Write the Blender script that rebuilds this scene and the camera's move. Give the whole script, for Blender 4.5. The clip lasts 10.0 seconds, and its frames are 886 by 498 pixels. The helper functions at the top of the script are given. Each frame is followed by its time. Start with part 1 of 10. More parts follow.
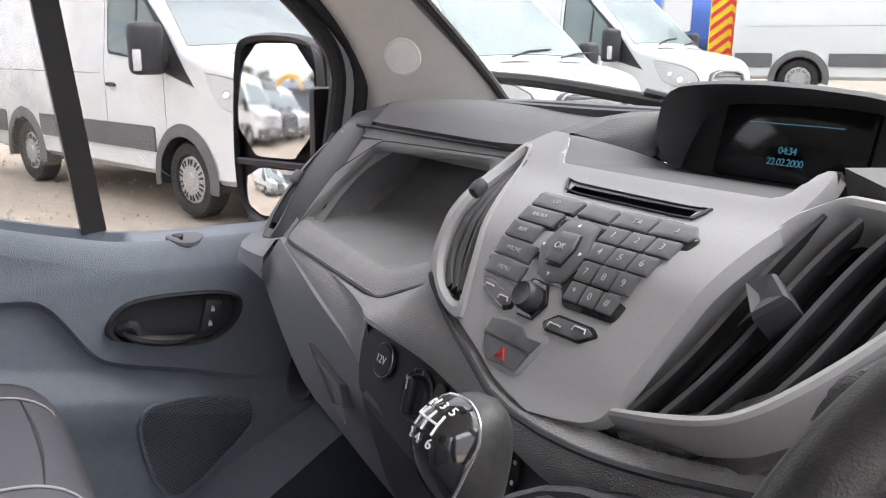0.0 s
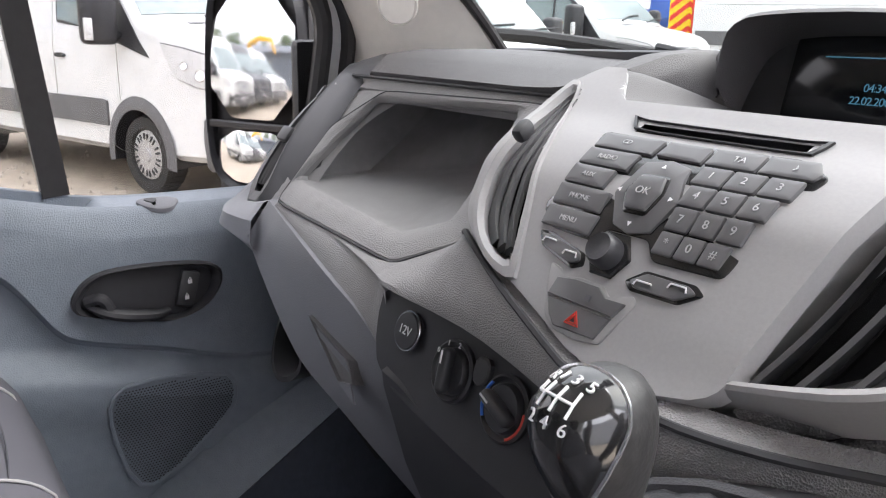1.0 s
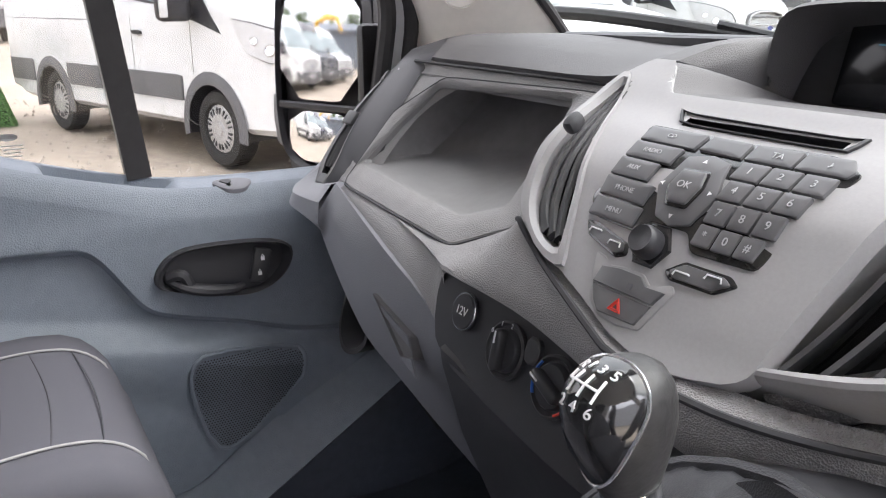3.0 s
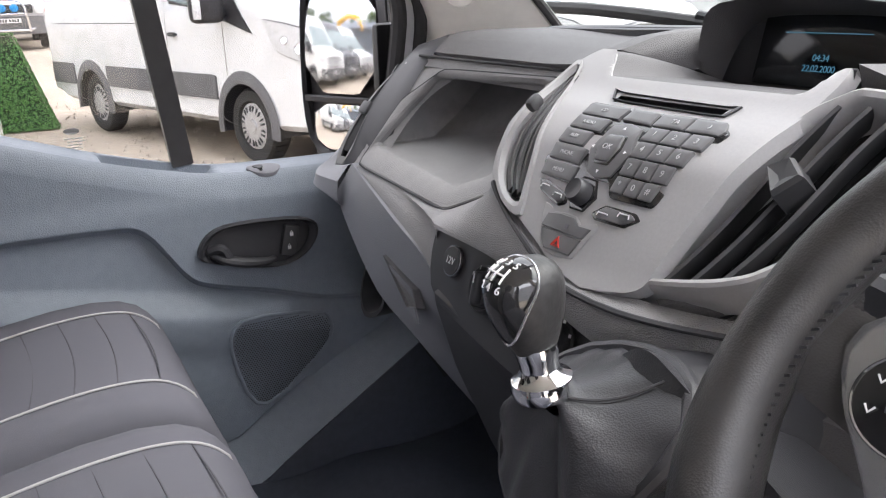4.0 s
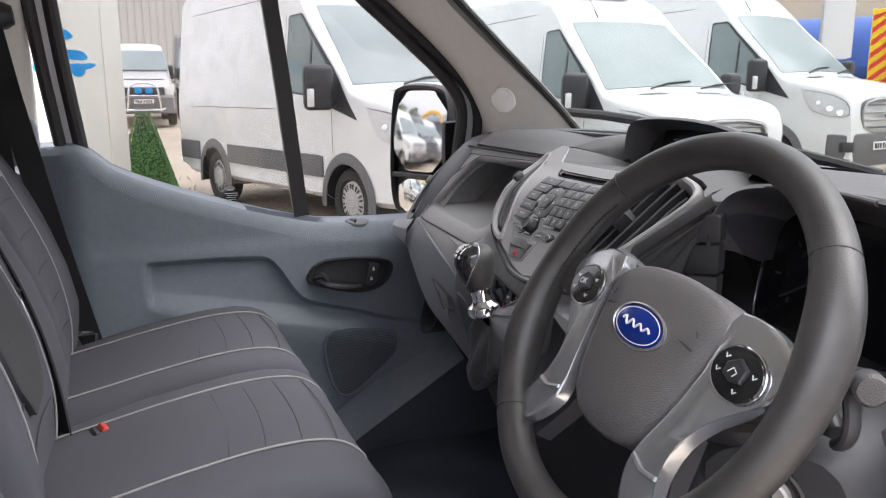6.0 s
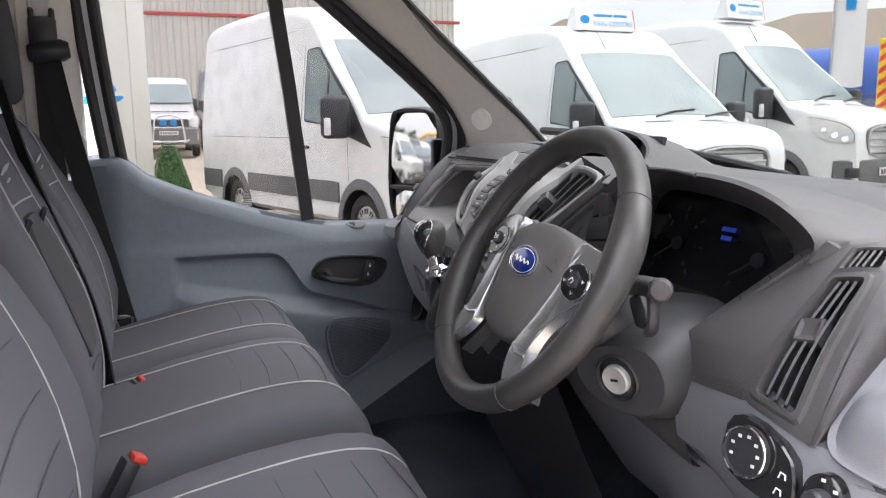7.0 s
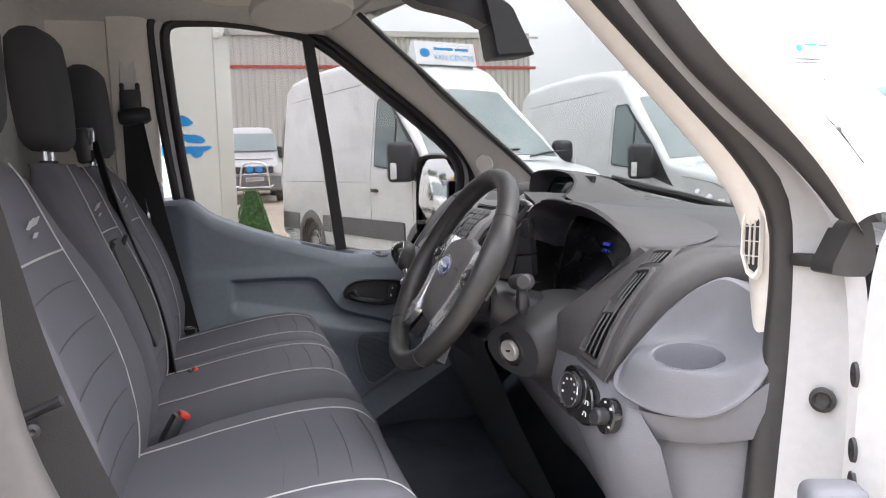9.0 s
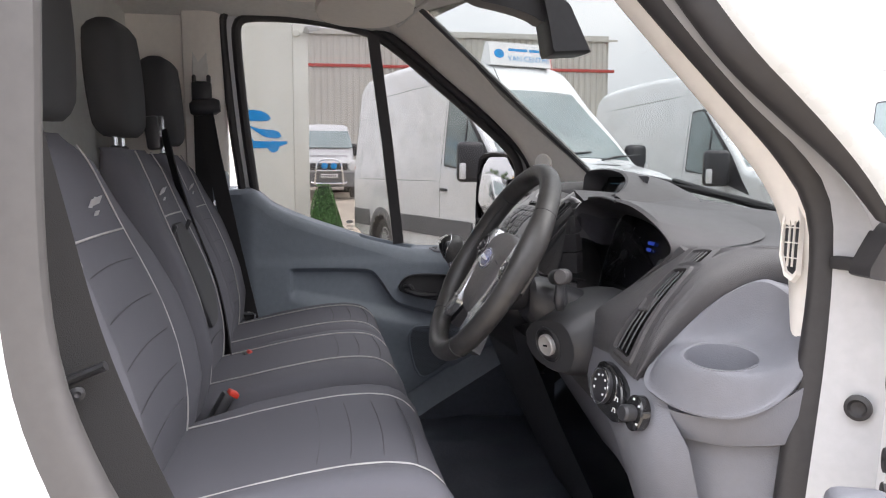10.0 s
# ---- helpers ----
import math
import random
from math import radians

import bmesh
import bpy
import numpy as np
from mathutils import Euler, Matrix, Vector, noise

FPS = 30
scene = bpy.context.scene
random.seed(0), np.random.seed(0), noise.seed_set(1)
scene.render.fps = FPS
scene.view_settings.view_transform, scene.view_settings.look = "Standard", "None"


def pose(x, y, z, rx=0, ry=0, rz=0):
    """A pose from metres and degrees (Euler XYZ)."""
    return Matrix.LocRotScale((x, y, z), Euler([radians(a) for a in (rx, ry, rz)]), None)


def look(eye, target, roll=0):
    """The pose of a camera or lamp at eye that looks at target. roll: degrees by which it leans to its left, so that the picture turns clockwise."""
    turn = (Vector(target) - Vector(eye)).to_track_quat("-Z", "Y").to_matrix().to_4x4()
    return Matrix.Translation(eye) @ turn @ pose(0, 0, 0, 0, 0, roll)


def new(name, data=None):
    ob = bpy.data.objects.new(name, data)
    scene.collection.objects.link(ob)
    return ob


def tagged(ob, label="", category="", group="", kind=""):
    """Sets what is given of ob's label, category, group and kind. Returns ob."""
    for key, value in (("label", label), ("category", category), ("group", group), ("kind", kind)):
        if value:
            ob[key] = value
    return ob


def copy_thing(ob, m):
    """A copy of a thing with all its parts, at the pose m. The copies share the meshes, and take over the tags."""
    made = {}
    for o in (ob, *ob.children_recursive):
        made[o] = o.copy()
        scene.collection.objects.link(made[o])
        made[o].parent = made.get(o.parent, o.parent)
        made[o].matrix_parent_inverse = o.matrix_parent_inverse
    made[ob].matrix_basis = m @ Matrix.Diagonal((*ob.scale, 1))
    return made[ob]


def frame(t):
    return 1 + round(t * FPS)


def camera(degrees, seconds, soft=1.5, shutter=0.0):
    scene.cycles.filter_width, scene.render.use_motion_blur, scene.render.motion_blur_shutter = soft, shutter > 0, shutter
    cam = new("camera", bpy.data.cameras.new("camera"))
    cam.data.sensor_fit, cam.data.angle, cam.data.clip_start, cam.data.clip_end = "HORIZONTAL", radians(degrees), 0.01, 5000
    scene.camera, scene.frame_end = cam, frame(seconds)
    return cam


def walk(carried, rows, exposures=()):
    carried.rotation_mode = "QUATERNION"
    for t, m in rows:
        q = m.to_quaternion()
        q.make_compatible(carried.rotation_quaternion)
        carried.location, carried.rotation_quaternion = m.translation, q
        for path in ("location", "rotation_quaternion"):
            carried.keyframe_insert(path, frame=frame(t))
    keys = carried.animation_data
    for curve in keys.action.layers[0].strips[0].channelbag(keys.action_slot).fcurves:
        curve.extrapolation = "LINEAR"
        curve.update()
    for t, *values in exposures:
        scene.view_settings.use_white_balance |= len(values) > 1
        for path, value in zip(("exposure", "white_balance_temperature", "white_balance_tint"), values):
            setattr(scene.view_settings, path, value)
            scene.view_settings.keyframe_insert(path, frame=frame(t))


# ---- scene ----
cam = camera(58.7, 10.0, soft=1.1)
PATH = [
    (0, (0.403, -0.201, 1.475), (-1.228, 0.854, 1.001), 0.6),
    (0.5, (0.341, -0.189, 1.463), (-1.226, 0.953, 0.974), 1.5),
    (1, (0.295, -0.204, 1.432), (-1.265, 0.931, 0.908), 1.2),
    (1.5, (0.266, -0.227, 1.417), (-1.325, 0.841, 0.844), 0.4),
    (2, (0.258, -0.232, 1.413), (-1.354, 0.787, 0.813), -0.2),
    (2.5, (0.278, -0.231, 1.43), (-1.348, 0.763, 0.826), -0.3),
    (3, (0.327, -0.215, 1.455), (-1.308, 0.769, 0.856), -0.1),
    (3.2, (0.357, -0.211, 1.457), (-1.292, 0.746, 0.853), -0.4),
    (4.3, (0.529, -0.266, 1.477), (-1.148, 0.638, 0.867), -2.0),
    (4.5, (0.562, -0.263, 1.489), (-1.115, 0.643, 0.885), -2.2),
    (5, (0.678, -0.278, 1.515), (-1.037, 0.615, 1.001), -1.8),
    (5.5, (0.841, -0.327, 1.509), (-0.959, 0.417, 1.052), -0.7),
    (5.7, (0.901, -0.356, 1.507), (-0.906, 0.382, 1.069), -0.5),
    (6.8, (1.227, -0.437, 1.481), (-0.623, 0.253, 1.161), -0.7),
    (7, (1.299, -0.42, 1.474), (-0.551, 0.268, 1.151), -0.7),
    (7.5, (1.449, -0.449, 1.475), (-0.405, 0.246, 1.193), -1.0),
    (8, (1.564, -0.461, 1.481), (-0.29, 0.243, 1.219), -1.5),
    (8.5, (1.67, -0.396, 1.483), (-0.219, 0.223, 1.262), -2.1),
    (9, (1.74, -0.336, 1.474), (-0.186, 0.163, 1.262), -1.6),
    (9.5, (1.758, -0.299, 1.465), (-0.194, 0.083, 1.256), -0.8),
    (10, (1.768, -0.292, 1.459), (-0.195, 0.032, 1.253), 0.1),
]
walk(cam, [(t, look(eye, target, roll)) for t, eye, target, roll in PATH],
     exposures=[(0.0, 2.6), (2.0, 3.1), (3.2, 2.87), (4.5, 2.87), (5.5, 2.42), (7.5, 2.25), (10.0, 1.86)])

# ---- overcast daylight ----
SUN_ELEV, SUN_AZ = 55.0, 20.0
world = bpy.data.worlds.new("overcast_sky")
scene.world = world
world.use_nodes = True
wn, wl = world.node_tree.nodes, world.node_tree.links
wn.clear()
sky = wn.new("ShaderNodeTexSky")
sky.sky_type = "NISHITA"
sky.sun_disc = False
sky.sun_elevation, sky.sun_rotation = radians(SUN_ELEV), radians(SUN_AZ)
sky.dust_density = 4.0
cloud = wn.new("ShaderNodeTexNoise")
cloud.inputs["Scale"].default_value = 2.2
cloud.inputs["Detail"].default_value = 6
cloud.inputs["Roughness"].default_value = 0.55
stretch = wn.new("ShaderNodeMapping")
stretch.inputs["Scale"].default_value = (1, 1, 3.0)
where = wn.new("ShaderNodeTexCoord")
cover = wn.new("ShaderNodeValToRGB")
cover.color_ramp.elements[0].position, cover.color_ramp.elements[0].color = 0.35, (7.0, 7.1, 7.7, 1)
cover.color_ramp.elements[1].position, cover.color_ramp.elements[1].color = 0.66, (9.75, 9.6, 9.95, 1)
both = wn.new("ShaderNodeMixRGB")
both.inputs["Fac"].default_value = 0.88
back = wn.new("ShaderNodeBackground")
back.inputs["Strength"].default_value = 0.1
out = wn.new("ShaderNodeOutputWorld")
wl.new(where.outputs["Generated"], stretch.inputs["Vector"])
wl.new(stretch.outputs["Vector"], cloud.inputs["Vector"])
wl.new(cloud.outputs["Fac"], cover.inputs["Fac"])
wl.new(sky.outputs["Color"], both.inputs["Color1"])
wl.new(cover.outputs["Color"], both.inputs["Color2"])
# an overcast sky is brighter overhead than at the horizon
axis, climb, lift = wn.new("ShaderNodeSeparateXYZ"), wn.new("ShaderNodeMath"), wn.new("ShaderNodeVectorMath")
climb.operation, climb.use_clamp = "MULTIPLY_ADD", False
climb.inputs[1].default_value, climb.inputs[2].default_value = 1.3, 0.88
lift.operation = "SCALE"
wl.new(where.outputs["Generated"], axis.inputs[0])
wl.new(axis.outputs["Z"], climb.inputs[0])
wl.new(both.outputs["Color"], lift.inputs[0])
wl.new(climb.outputs[0], lift.inputs["Scale"])
wl.new(lift.outputs["Vector"], back.inputs["Color"])
wl.new(back.outputs["Background"], out.inputs["Surface"])
sun = new("sun", bpy.data.lights.new("sun", "SUN"))
sun.data.energy, sun.data.angle, sun.data.color = 0.85, radians(60), (1.0, 0.98, 0.97)
sun.rotation_euler = (radians(90 - SUN_ELEV), 0, radians(180 - SUN_AZ))


# ---- materials ----
def mat(name, base, rough=0.6, metal=0.0, var=0.12, big=3.0, fine=60.0, bump=0.0, bump_scale=300.0, coat=0.0, spec=0.5,
        tint=None, voronoi=False):
    """Plain coloured surface with blotches at two scales and fine relief (scales are per metre)."""
    m = bpy.data.materials.new(name)
    m.use_nodes = True
    n, l = m.node_tree.nodes, m.node_tree.links
    b = n["Principled BSDF"]
    tc = n.new("ShaderNodeTexCoord")
    n1, n2 = n.new("ShaderNodeTexNoise"), n.new("ShaderNodeTexNoise")
    n1.inputs["Scale"].default_value, n2.inputs["Scale"].default_value = big, fine
    n1.inputs["Detail"].default_value, n2.inputs["Detail"].default_value = 5, 3
    l.new(tc.outputs["Object"], n1.inputs["Vector"])
    l.new(tc.outputs["Object"], n2.inputs["Vector"])
    add = n.new("ShaderNodeMath")
    add.operation = "ADD"
    l.new(n1.outputs["Fac"], add.inputs[0])
    l.new(n2.outputs["Fac"], add.inputs[1])
    ramp = n.new("ShaderNodeValToRGB")
    half = n.new("ShaderNodeMath")
    half.operation = "MULTIPLY"
    half.inputs[1].default_value = 0.5
    l.new(add.outputs[0], half.inputs[0])
    l.new(half.outputs[0], ramp.inputs["Fac"])
    t = tint or base
    ramp.color_ramp.elements[0].position, ramp.color_ramp.elements[1].position = 0.3, 0.7
    ramp.color_ramp.elements[0].color = (*[c * (1 - var) for c in base], 1)
    ramp.color_ramp.elements[1].color = (*[min(1, c * (1 + var)) for c in t], 1)
    l.new(ramp.outputs["Color"], b.inputs["Base Color"])
    mr = n.new("ShaderNodeMapRange")
    mr.inputs["To Min"].default_value, mr.inputs["To Max"].default_value = max(0.02, rough - 0.08), min(1, rough + 0.08)
    l.new(half.outputs[0], mr.inputs["Value"])
    l.new(mr.outputs["Result"], b.inputs["Roughness"])
    b.inputs["Metallic"].default_value = metal
    b.inputs["Coat Weight"].default_value = coat
    b.inputs["Coat Roughness"].default_value = 0.08
    b.inputs["Specular IOR Level"].default_value = spec
    if bump:
        t3 = n.new("ShaderNodeTexVoronoi" if voronoi else "ShaderNodeTexNoise")
        t3.inputs["Scale"].default_value = bump_scale
        bm_ = n.new("ShaderNodeBump")
        bm_.inputs["Strength"].default_value, bm_.inputs["Distance"].default_value = bump, 0.002
        l.new(tc.outputs["Object"], t3.inputs["Vector"])
        l.new(t3.outputs[0], bm_.inputs["Height"])
        l.new(bm_.outputs["Normal"], b.inputs["Normal"])
    return m


def glow(name, color, strength):
    m = bpy.data.materials.new(name)
    m.use_nodes = True
    b = m.node_tree.nodes["Principled BSDF"]
    b.inputs["Base Color"].default_value = (0.01, 0.01, 0.01, 1)
    b.inputs["Emission Color"].default_value = (*color, 1)
    b.inputs["Emission Strength"].default_value = strength
    return m


def glass(name, tint=(1, 1, 1), rough=0.0, gloss=0.12):
    """Thin clear pane: see-through with a facing-dependent reflection."""
    m = bpy.data.materials.new(name)
    m.use_nodes = True
    n, l = m.node_tree.nodes, m.node_tree.links
    n.clear()
    o, mix = n.new("ShaderNodeOutputMaterial"), n.new("ShaderNodeMixShader")
    tr, gl, fr = n.new("ShaderNodeBsdfTransparent"), n.new("ShaderNodeBsdfGlossy"), n.new("ShaderNodeLayerWeight")
    edge = n.new("ShaderNodeMapRange")
    edge.inputs["To Min"].default_value, edge.inputs["To Max"].default_value = gloss * 0.2, gloss * 4
    power = n.new("ShaderNodeMath")
    power.operation = "POWER"
    power.inputs[1].default_value = 4.0
    tr.inputs["Color"].default_value = (*tint, 1)
    gl.inputs["Roughness"].default_value = rough
    l.new(fr.outputs["Facing"], power.inputs[0])
    l.new(power.outputs[0], edge.inputs["Value"])
    l.new(edge.outputs["Result"], mix.inputs[0])
    l.new(tr.outputs[0], mix.inputs[1])
    l.new(gl.outputs[0], mix.inputs[2])
    l.new(mix.outputs[0], o.inputs["Surface"])
    return m


CHARCOAL = mat("charcoal grained plastic", (0.235, 0.229, 0.233), 0.50, var=0.14, bump=0.6, bump_scale=800, voronoi=True)
CHARCOAL_BIN = mat("smooth charcoal bin lining", (0.190, 0.186, 0.190), 0.45, var=0.18, bump=0.2, bump_scale=900, voronoi=True)
CHARCOAL_SOFT = mat("charcoal soft plastic", (0.062, 0.059, 0.062), 0.52, var=0.12, bump=0.3, bump_scale=900, voronoi=True)
AIRBAG = mat("fine grained airbag plastic", (0.105, 0.099, 0.100), 0.48, var=0.12, bump=0.28, bump_scale=900, voronoi=True)
# charcoal grain again, darkened for the shade on the cheek and catch recess
CHARCOAL_SHADED = mat("shaded charcoal grained plastic", (0.125, 0.121, 0.124), 0.5, var=0.12, bump=0.6, bump_scale=760, voronoi=True)
BLACK_PLASTIC = mat("black plastic", (0.03, 0.03, 0.0338), 0.42, var=0.15, bump=0.06, bump_scale=600)
DARK_SLAT = mat("dark slat plastic", (0.040, 0.040, 0.043), 0.5, var=0.12)
GLOSS_BLACK = mat("gloss black plastic", (0.014, 0.014, 0.015), 0.12, var=0.1, coat=0.6)
SILVER = mat("satin grey fascia paint", (0.305, 0.300, 0.303), 0.46, metal=0.0, var=0.06, fine=400, bump=0.04, bump_scale=900)
KEY_GREY = mat("dark grey key plastic", (0.105, 0.104, 0.108), 0.40, var=0.08)
DOOR_GREY = mat("blue-grey door plastic", (0.195, 0.222, 0.262), 0.5, var=0.09, bump=0.3, bump_scale=480, voronoi=True)
LIGHT_GREY = mat("light grey lower plastic", (0.160, 0.162, 0.182), 0.5, var=0.06, bump=0.15, bump_scale=520, voronoi=True)
PILLAR = mat("pale stone pillar trim", (0.78, 0.74, 0.69), 0.7, var=0.05, bump=0.1, bump_scale=420)
HEADLINER = mat("grey headliner felt", (0.66, 0.65, 0.63), 0.95, var=0.08, bump=0.4, bump_scale=600)
BULKHEAD = mat("pale bulkhead panel", (0.60, 0.60, 0.58), 0.6, var=0.06)
RUBBER = mat("black rubber seal", (0.030, 0.028, 0.029), 0.55, var=0.2, bump=0.1, bump_scale=200)
FABRIC = mat("charcoal neoprene seat cover", (0.104, 0.103, 0.120), 0.85, var=0.12, fine=900, bump=0.35, bump_scale=1400)
FABRIC_DARK = mat("darker neoprene side panel", (0.062, 0.062, 0.067), 0.85, var=0.12, fine=900, bump=0.35, bump_scale=1400)
HEAD_FABRIC = mat("black woven headrest fabric", (0.042, 0.043, 0.047), 0.9, var=0.15, fine=700, bump=0.4, bump_scale=1200)
PIPING = mat("pale grey piping cord", (0.40, 0.39, 0.39), 0.6, var=0.08)
GROOVE = mat("sewn groove in the cover", (0.072, 0.072, 0.082), 0.95, var=0.1)
SEAM = mat("dark sewn groove", (0.040, 0.040, 0.044), 0.9, var=0.1)
BELT = mat("black belt webbing", (0.020, 0.019, 0.020), 0.7, var=0.15, fine=500, bump=0.4, bump_scale=700)
RED = mat("red buckle plastic", (0.62, 0.05, 0.03), 0.4, var=0.08)
CHROME = mat("polished chrome", (0.75, 0.76, 0.78), 0.08, metal=1.0, var=0.04)
SATIN = mat("satin silver trim", (0.55, 0.56, 0.58), 0.24, metal=0.85, var=0.05)
LEATHER = mat("worn black leather", (0.036, 0.0345, 0.0345), 0.38, var=0.35, big=9, bump=0.12, bump_scale=900, voronoi=True)
GAITER = mat("soft black gaiter leather", (0.030, 0.030, 0.034), 0.42, var=0.25, big=12, bump=0.15, bump_scale=800, voronoi=True)
MAT_FLOOR = mat("black rubber floor mat", (0.045, 0.052, 0.070), 0.5, var=0.25, bump=0.25, bump_scale=90)
WHITE_PAINT = mat("white van paint", (0.70, 0.715, 0.72), 0.28, var=0.03, coat=0.5)
# white paint, darkened where jamb, frame and door edge catch too much light
DIM_WHITE = mat("darkened white paint", (0.44, 0.44, 0.45), 0.35, var=0.08, big=5, coat=0.3)
CLAD = mat("grey body cladding", (0.13, 0.13, 0.135), 0.6, var=0.15)
TYRE = mat("dusty tyre rubber", (0.030, 0.029, 0.028), 0.8, var=0.3, bump=0.3, bump_scale=60)
TRIM_WHEEL = mat("silver wheel cover", (0.45, 0.45, 0.45), 0.35, metal=0.3, var=0.1)
PRINT = mat("white print", (0.75, 0.75, 0.76), 0.5, var=0.02)
BLUE_PRINT = mat("blue sign print", (0.0, 0.23, 0.56), 0.5, var=0.05)
BLUE_BADGE = mat("blue badge enamel", (0.005, 0.025, 0.22), 0.15, var=0.05, coat=0.6)
RED_PRINT = mat("red print", (0.7, 0.06, 0.04), 0.5, var=0.05)
BLUE_MARK = mat("blue heater mark", (0.03, 0.16, 0.65), 0.5, var=0.05)
MIRROR = mat("mirror silver", (0.9, 0.9, 0.9), 0.02, metal=1.0, var=0.0)
KEY_PRINT = mat("dull white key print", (0.42, 0.42, 0.43), 0.5, var=0.05)
FAINT = mat("faint grey print", (0.09, 0.09, 0.10), 0.5, var=0.05)
SCREEN_GLASS = mat("dark display glass", (0.006, 0.007, 0.009), 0.12, var=0.1)
LCD = glow("pale blue display segments", (0.18, 0.62, 0.95), 0.035)
LCD_BLUE = glow("deep blue display segments", (0.05, 0.12, 0.9), 0.09)
WINDOW = glass("clear tempered glass", (0.53, 0.525, 0.525), 0.0, 0.10)
SCREEN = glass("laminated windscreen glass", (0.53, 0.54, 0.535), 0.0, 0.06)
DARK_GLASS = mat("dark vehicle glass", (0.20, 0.245, 0.25), 0.04, var=0.3, big=1.5)
LAMP_GLASS = mat("clear headlamp cover", (0.62, 0.63, 0.64), 0.15, var=0.15, big=14, coat=0.5)
GRAVEL = mat("damp gravel yard", (0.36, 0.31, 0.25), 0.9, var=0.4, big=0.6, fine=9.0, bump=0.8, bump_scale=22)


# ---- shaping helpers ----
def V(*a):
    return Vector(a)


def finish(bm, sharp=35):
    bmesh.ops.recalc_face_normals(bm, faces=bm.faces)
    lim = radians(sharp)
    for f_ in bm.faces:
        f_.smooth = True
    for e in bm.edges:
        if len(e.link_faces) == 2:
            e.smooth = e.calc_face_angle(0) < lim


def part(name, bm, material, parent=None, label="", sharp=35):
    """Links a bmesh as one mesh object under a thing or a part."""
    finish(bm, sharp)
    me = bpy.data.meshes.new(name)
    bm.to_mesh(me)
    bm.free()
    me.materials.append(material)
    ob = new(name, me)
    if parent is not None:
        ob.parent = parent
        ob.matrix_parent_inverse = parent.matrix_world.inverted()
    if label:
        tagged(ob, label)
    return ob


def thing(name, at, label, category, group="", kind=""):
    e = new(name)
    e.empty_display_size = 0.05
    e.matrix_world = Matrix.Translation(at)
    return tagged(e, label, category, group, kind)


def bmn():
    return bmesh.new()


def smooth_loop(pts, n=40, cuts=2, closed=True):
    """Rounds the corners of a polyline and spaces its points evenly."""
    p = [Vector(q) for q in pts]
    for _ in range(cuts):
        q = []
        m = len(p)
        for i in range(m if closed else m - 1):
            a, b = p[i], p[(i + 1) % m]
            q += [a.lerp(b, 0.25), a.lerp(b, 0.75)]
        if not closed:
            q = [p[0]] + q + [p[-1]]
        p = q
    if closed:
        p = p + [p[0]]
    d = [0.0]
    for i in range(1, len(p)):
        d.append(d[-1] + (p[i] - p[i - 1]).length)
    res, j = [], 0
    steps = n if closed else n - 1
    for k in range(n):
        s = d[-1] * k / steps
        while j < len(d) - 2 and d[j + 1] < s:
            j += 1
        w = (s - d[j]) / max(1e-9, d[j + 1] - d[j])
        res.append(p[j].lerp(p[j + 1], min(1, w)))
    return res


def loft(bm, loops, cap0=True, cap1=True, closed=True):
    rows = [[bm.verts.new(p) for p in lp] for lp in loops]
    n = len(rows[0])
    for a, b in zip(rows, rows[1:]):
        for i in range(n if closed else n - 1):
            j = (i + 1) % n
            try:
                bm.faces.new((a[i], a[j], b[j], b[i]))
            except ValueError:
                pass
    if cap0:
        bm.faces.new(rows[0])
    if cap1:
        bm.faces.new(rows[-1])
    return rows


def tube(bm, path, r, n=10, closed=False, flat=1.0):
    """A round bar along a path; r is one radius or one for each point."""
    p = [Vector(q) for q in path]
    m = len(p)
    rs = r if isinstance(r, (list, tuple)) else [r] * m
    loops = []
    side = None
    for i in range(m):
        a = p[(i - 1) % m] if closed or i else p[0]
        b = p[(i + 1) % m] if closed or i < m - 1 else p[-1]
        d = (b - a).normalized()
        if side is None:
            side = d.cross(Vector((0.13, 0.21, 0.97))).normalized()
        side = (side - d * side.dot(d)).normalized()
        up = d.cross(side)
        loops.append([p[i] + (side * math.cos(2 * math.pi * k / n) + up * math.sin(2 * math.pi * k / n) * flat) * rs[i] for k in range(n)])
    if closed:
        loops.append(loops[0])
        rows = [[bm.verts.new(q) for q in lp] for lp in loops[:-1]]
        rows.append(rows[0])
        for a, b in zip(rows, rows[1:]):
            for i in range(n):
                j = (i + 1) % n
                bm.faces.new((a[i], a[j], b[j], b[i]))
    else:
        loft(bm, loops)


def strap(bm, path, width_dir, width, thick):
    """A flat band along a path."""
    w = Vector(width_dir).normalized() * width / 2
    p = [Vector(q) for q in path]
    loops = []
    for i, q in enumerate(p):
        d = (p[min(i + 1, len(p) - 1)] - p[max(i - 1, 0)]).normalized()
        nrm = d.cross(w).normalized() * thick / 2
        loops.append([q - w - nrm, q + w - nrm, q + w + nrm, q - w + nrm])
    loft(bm, loops)


def box(bm, c, s, m=None, bev=0.0, seg=2):
    r = bmesh.ops.create_cube(bm, size=1.0)
    vs = r["verts"]
    t = Matrix.Translation(c) @ (m or Matrix.Identity(4)) @ Matrix.Diagonal((*s, 1))
    bmesh.ops.transform(bm, matrix=t, verts=vs)
    if bev:
        es = list({e for v in vs for e in v.link_edges})
        bmesh.ops.bevel(bm, geom=es, offset=bev, segments=seg, affect="EDGES", profile=0.5)


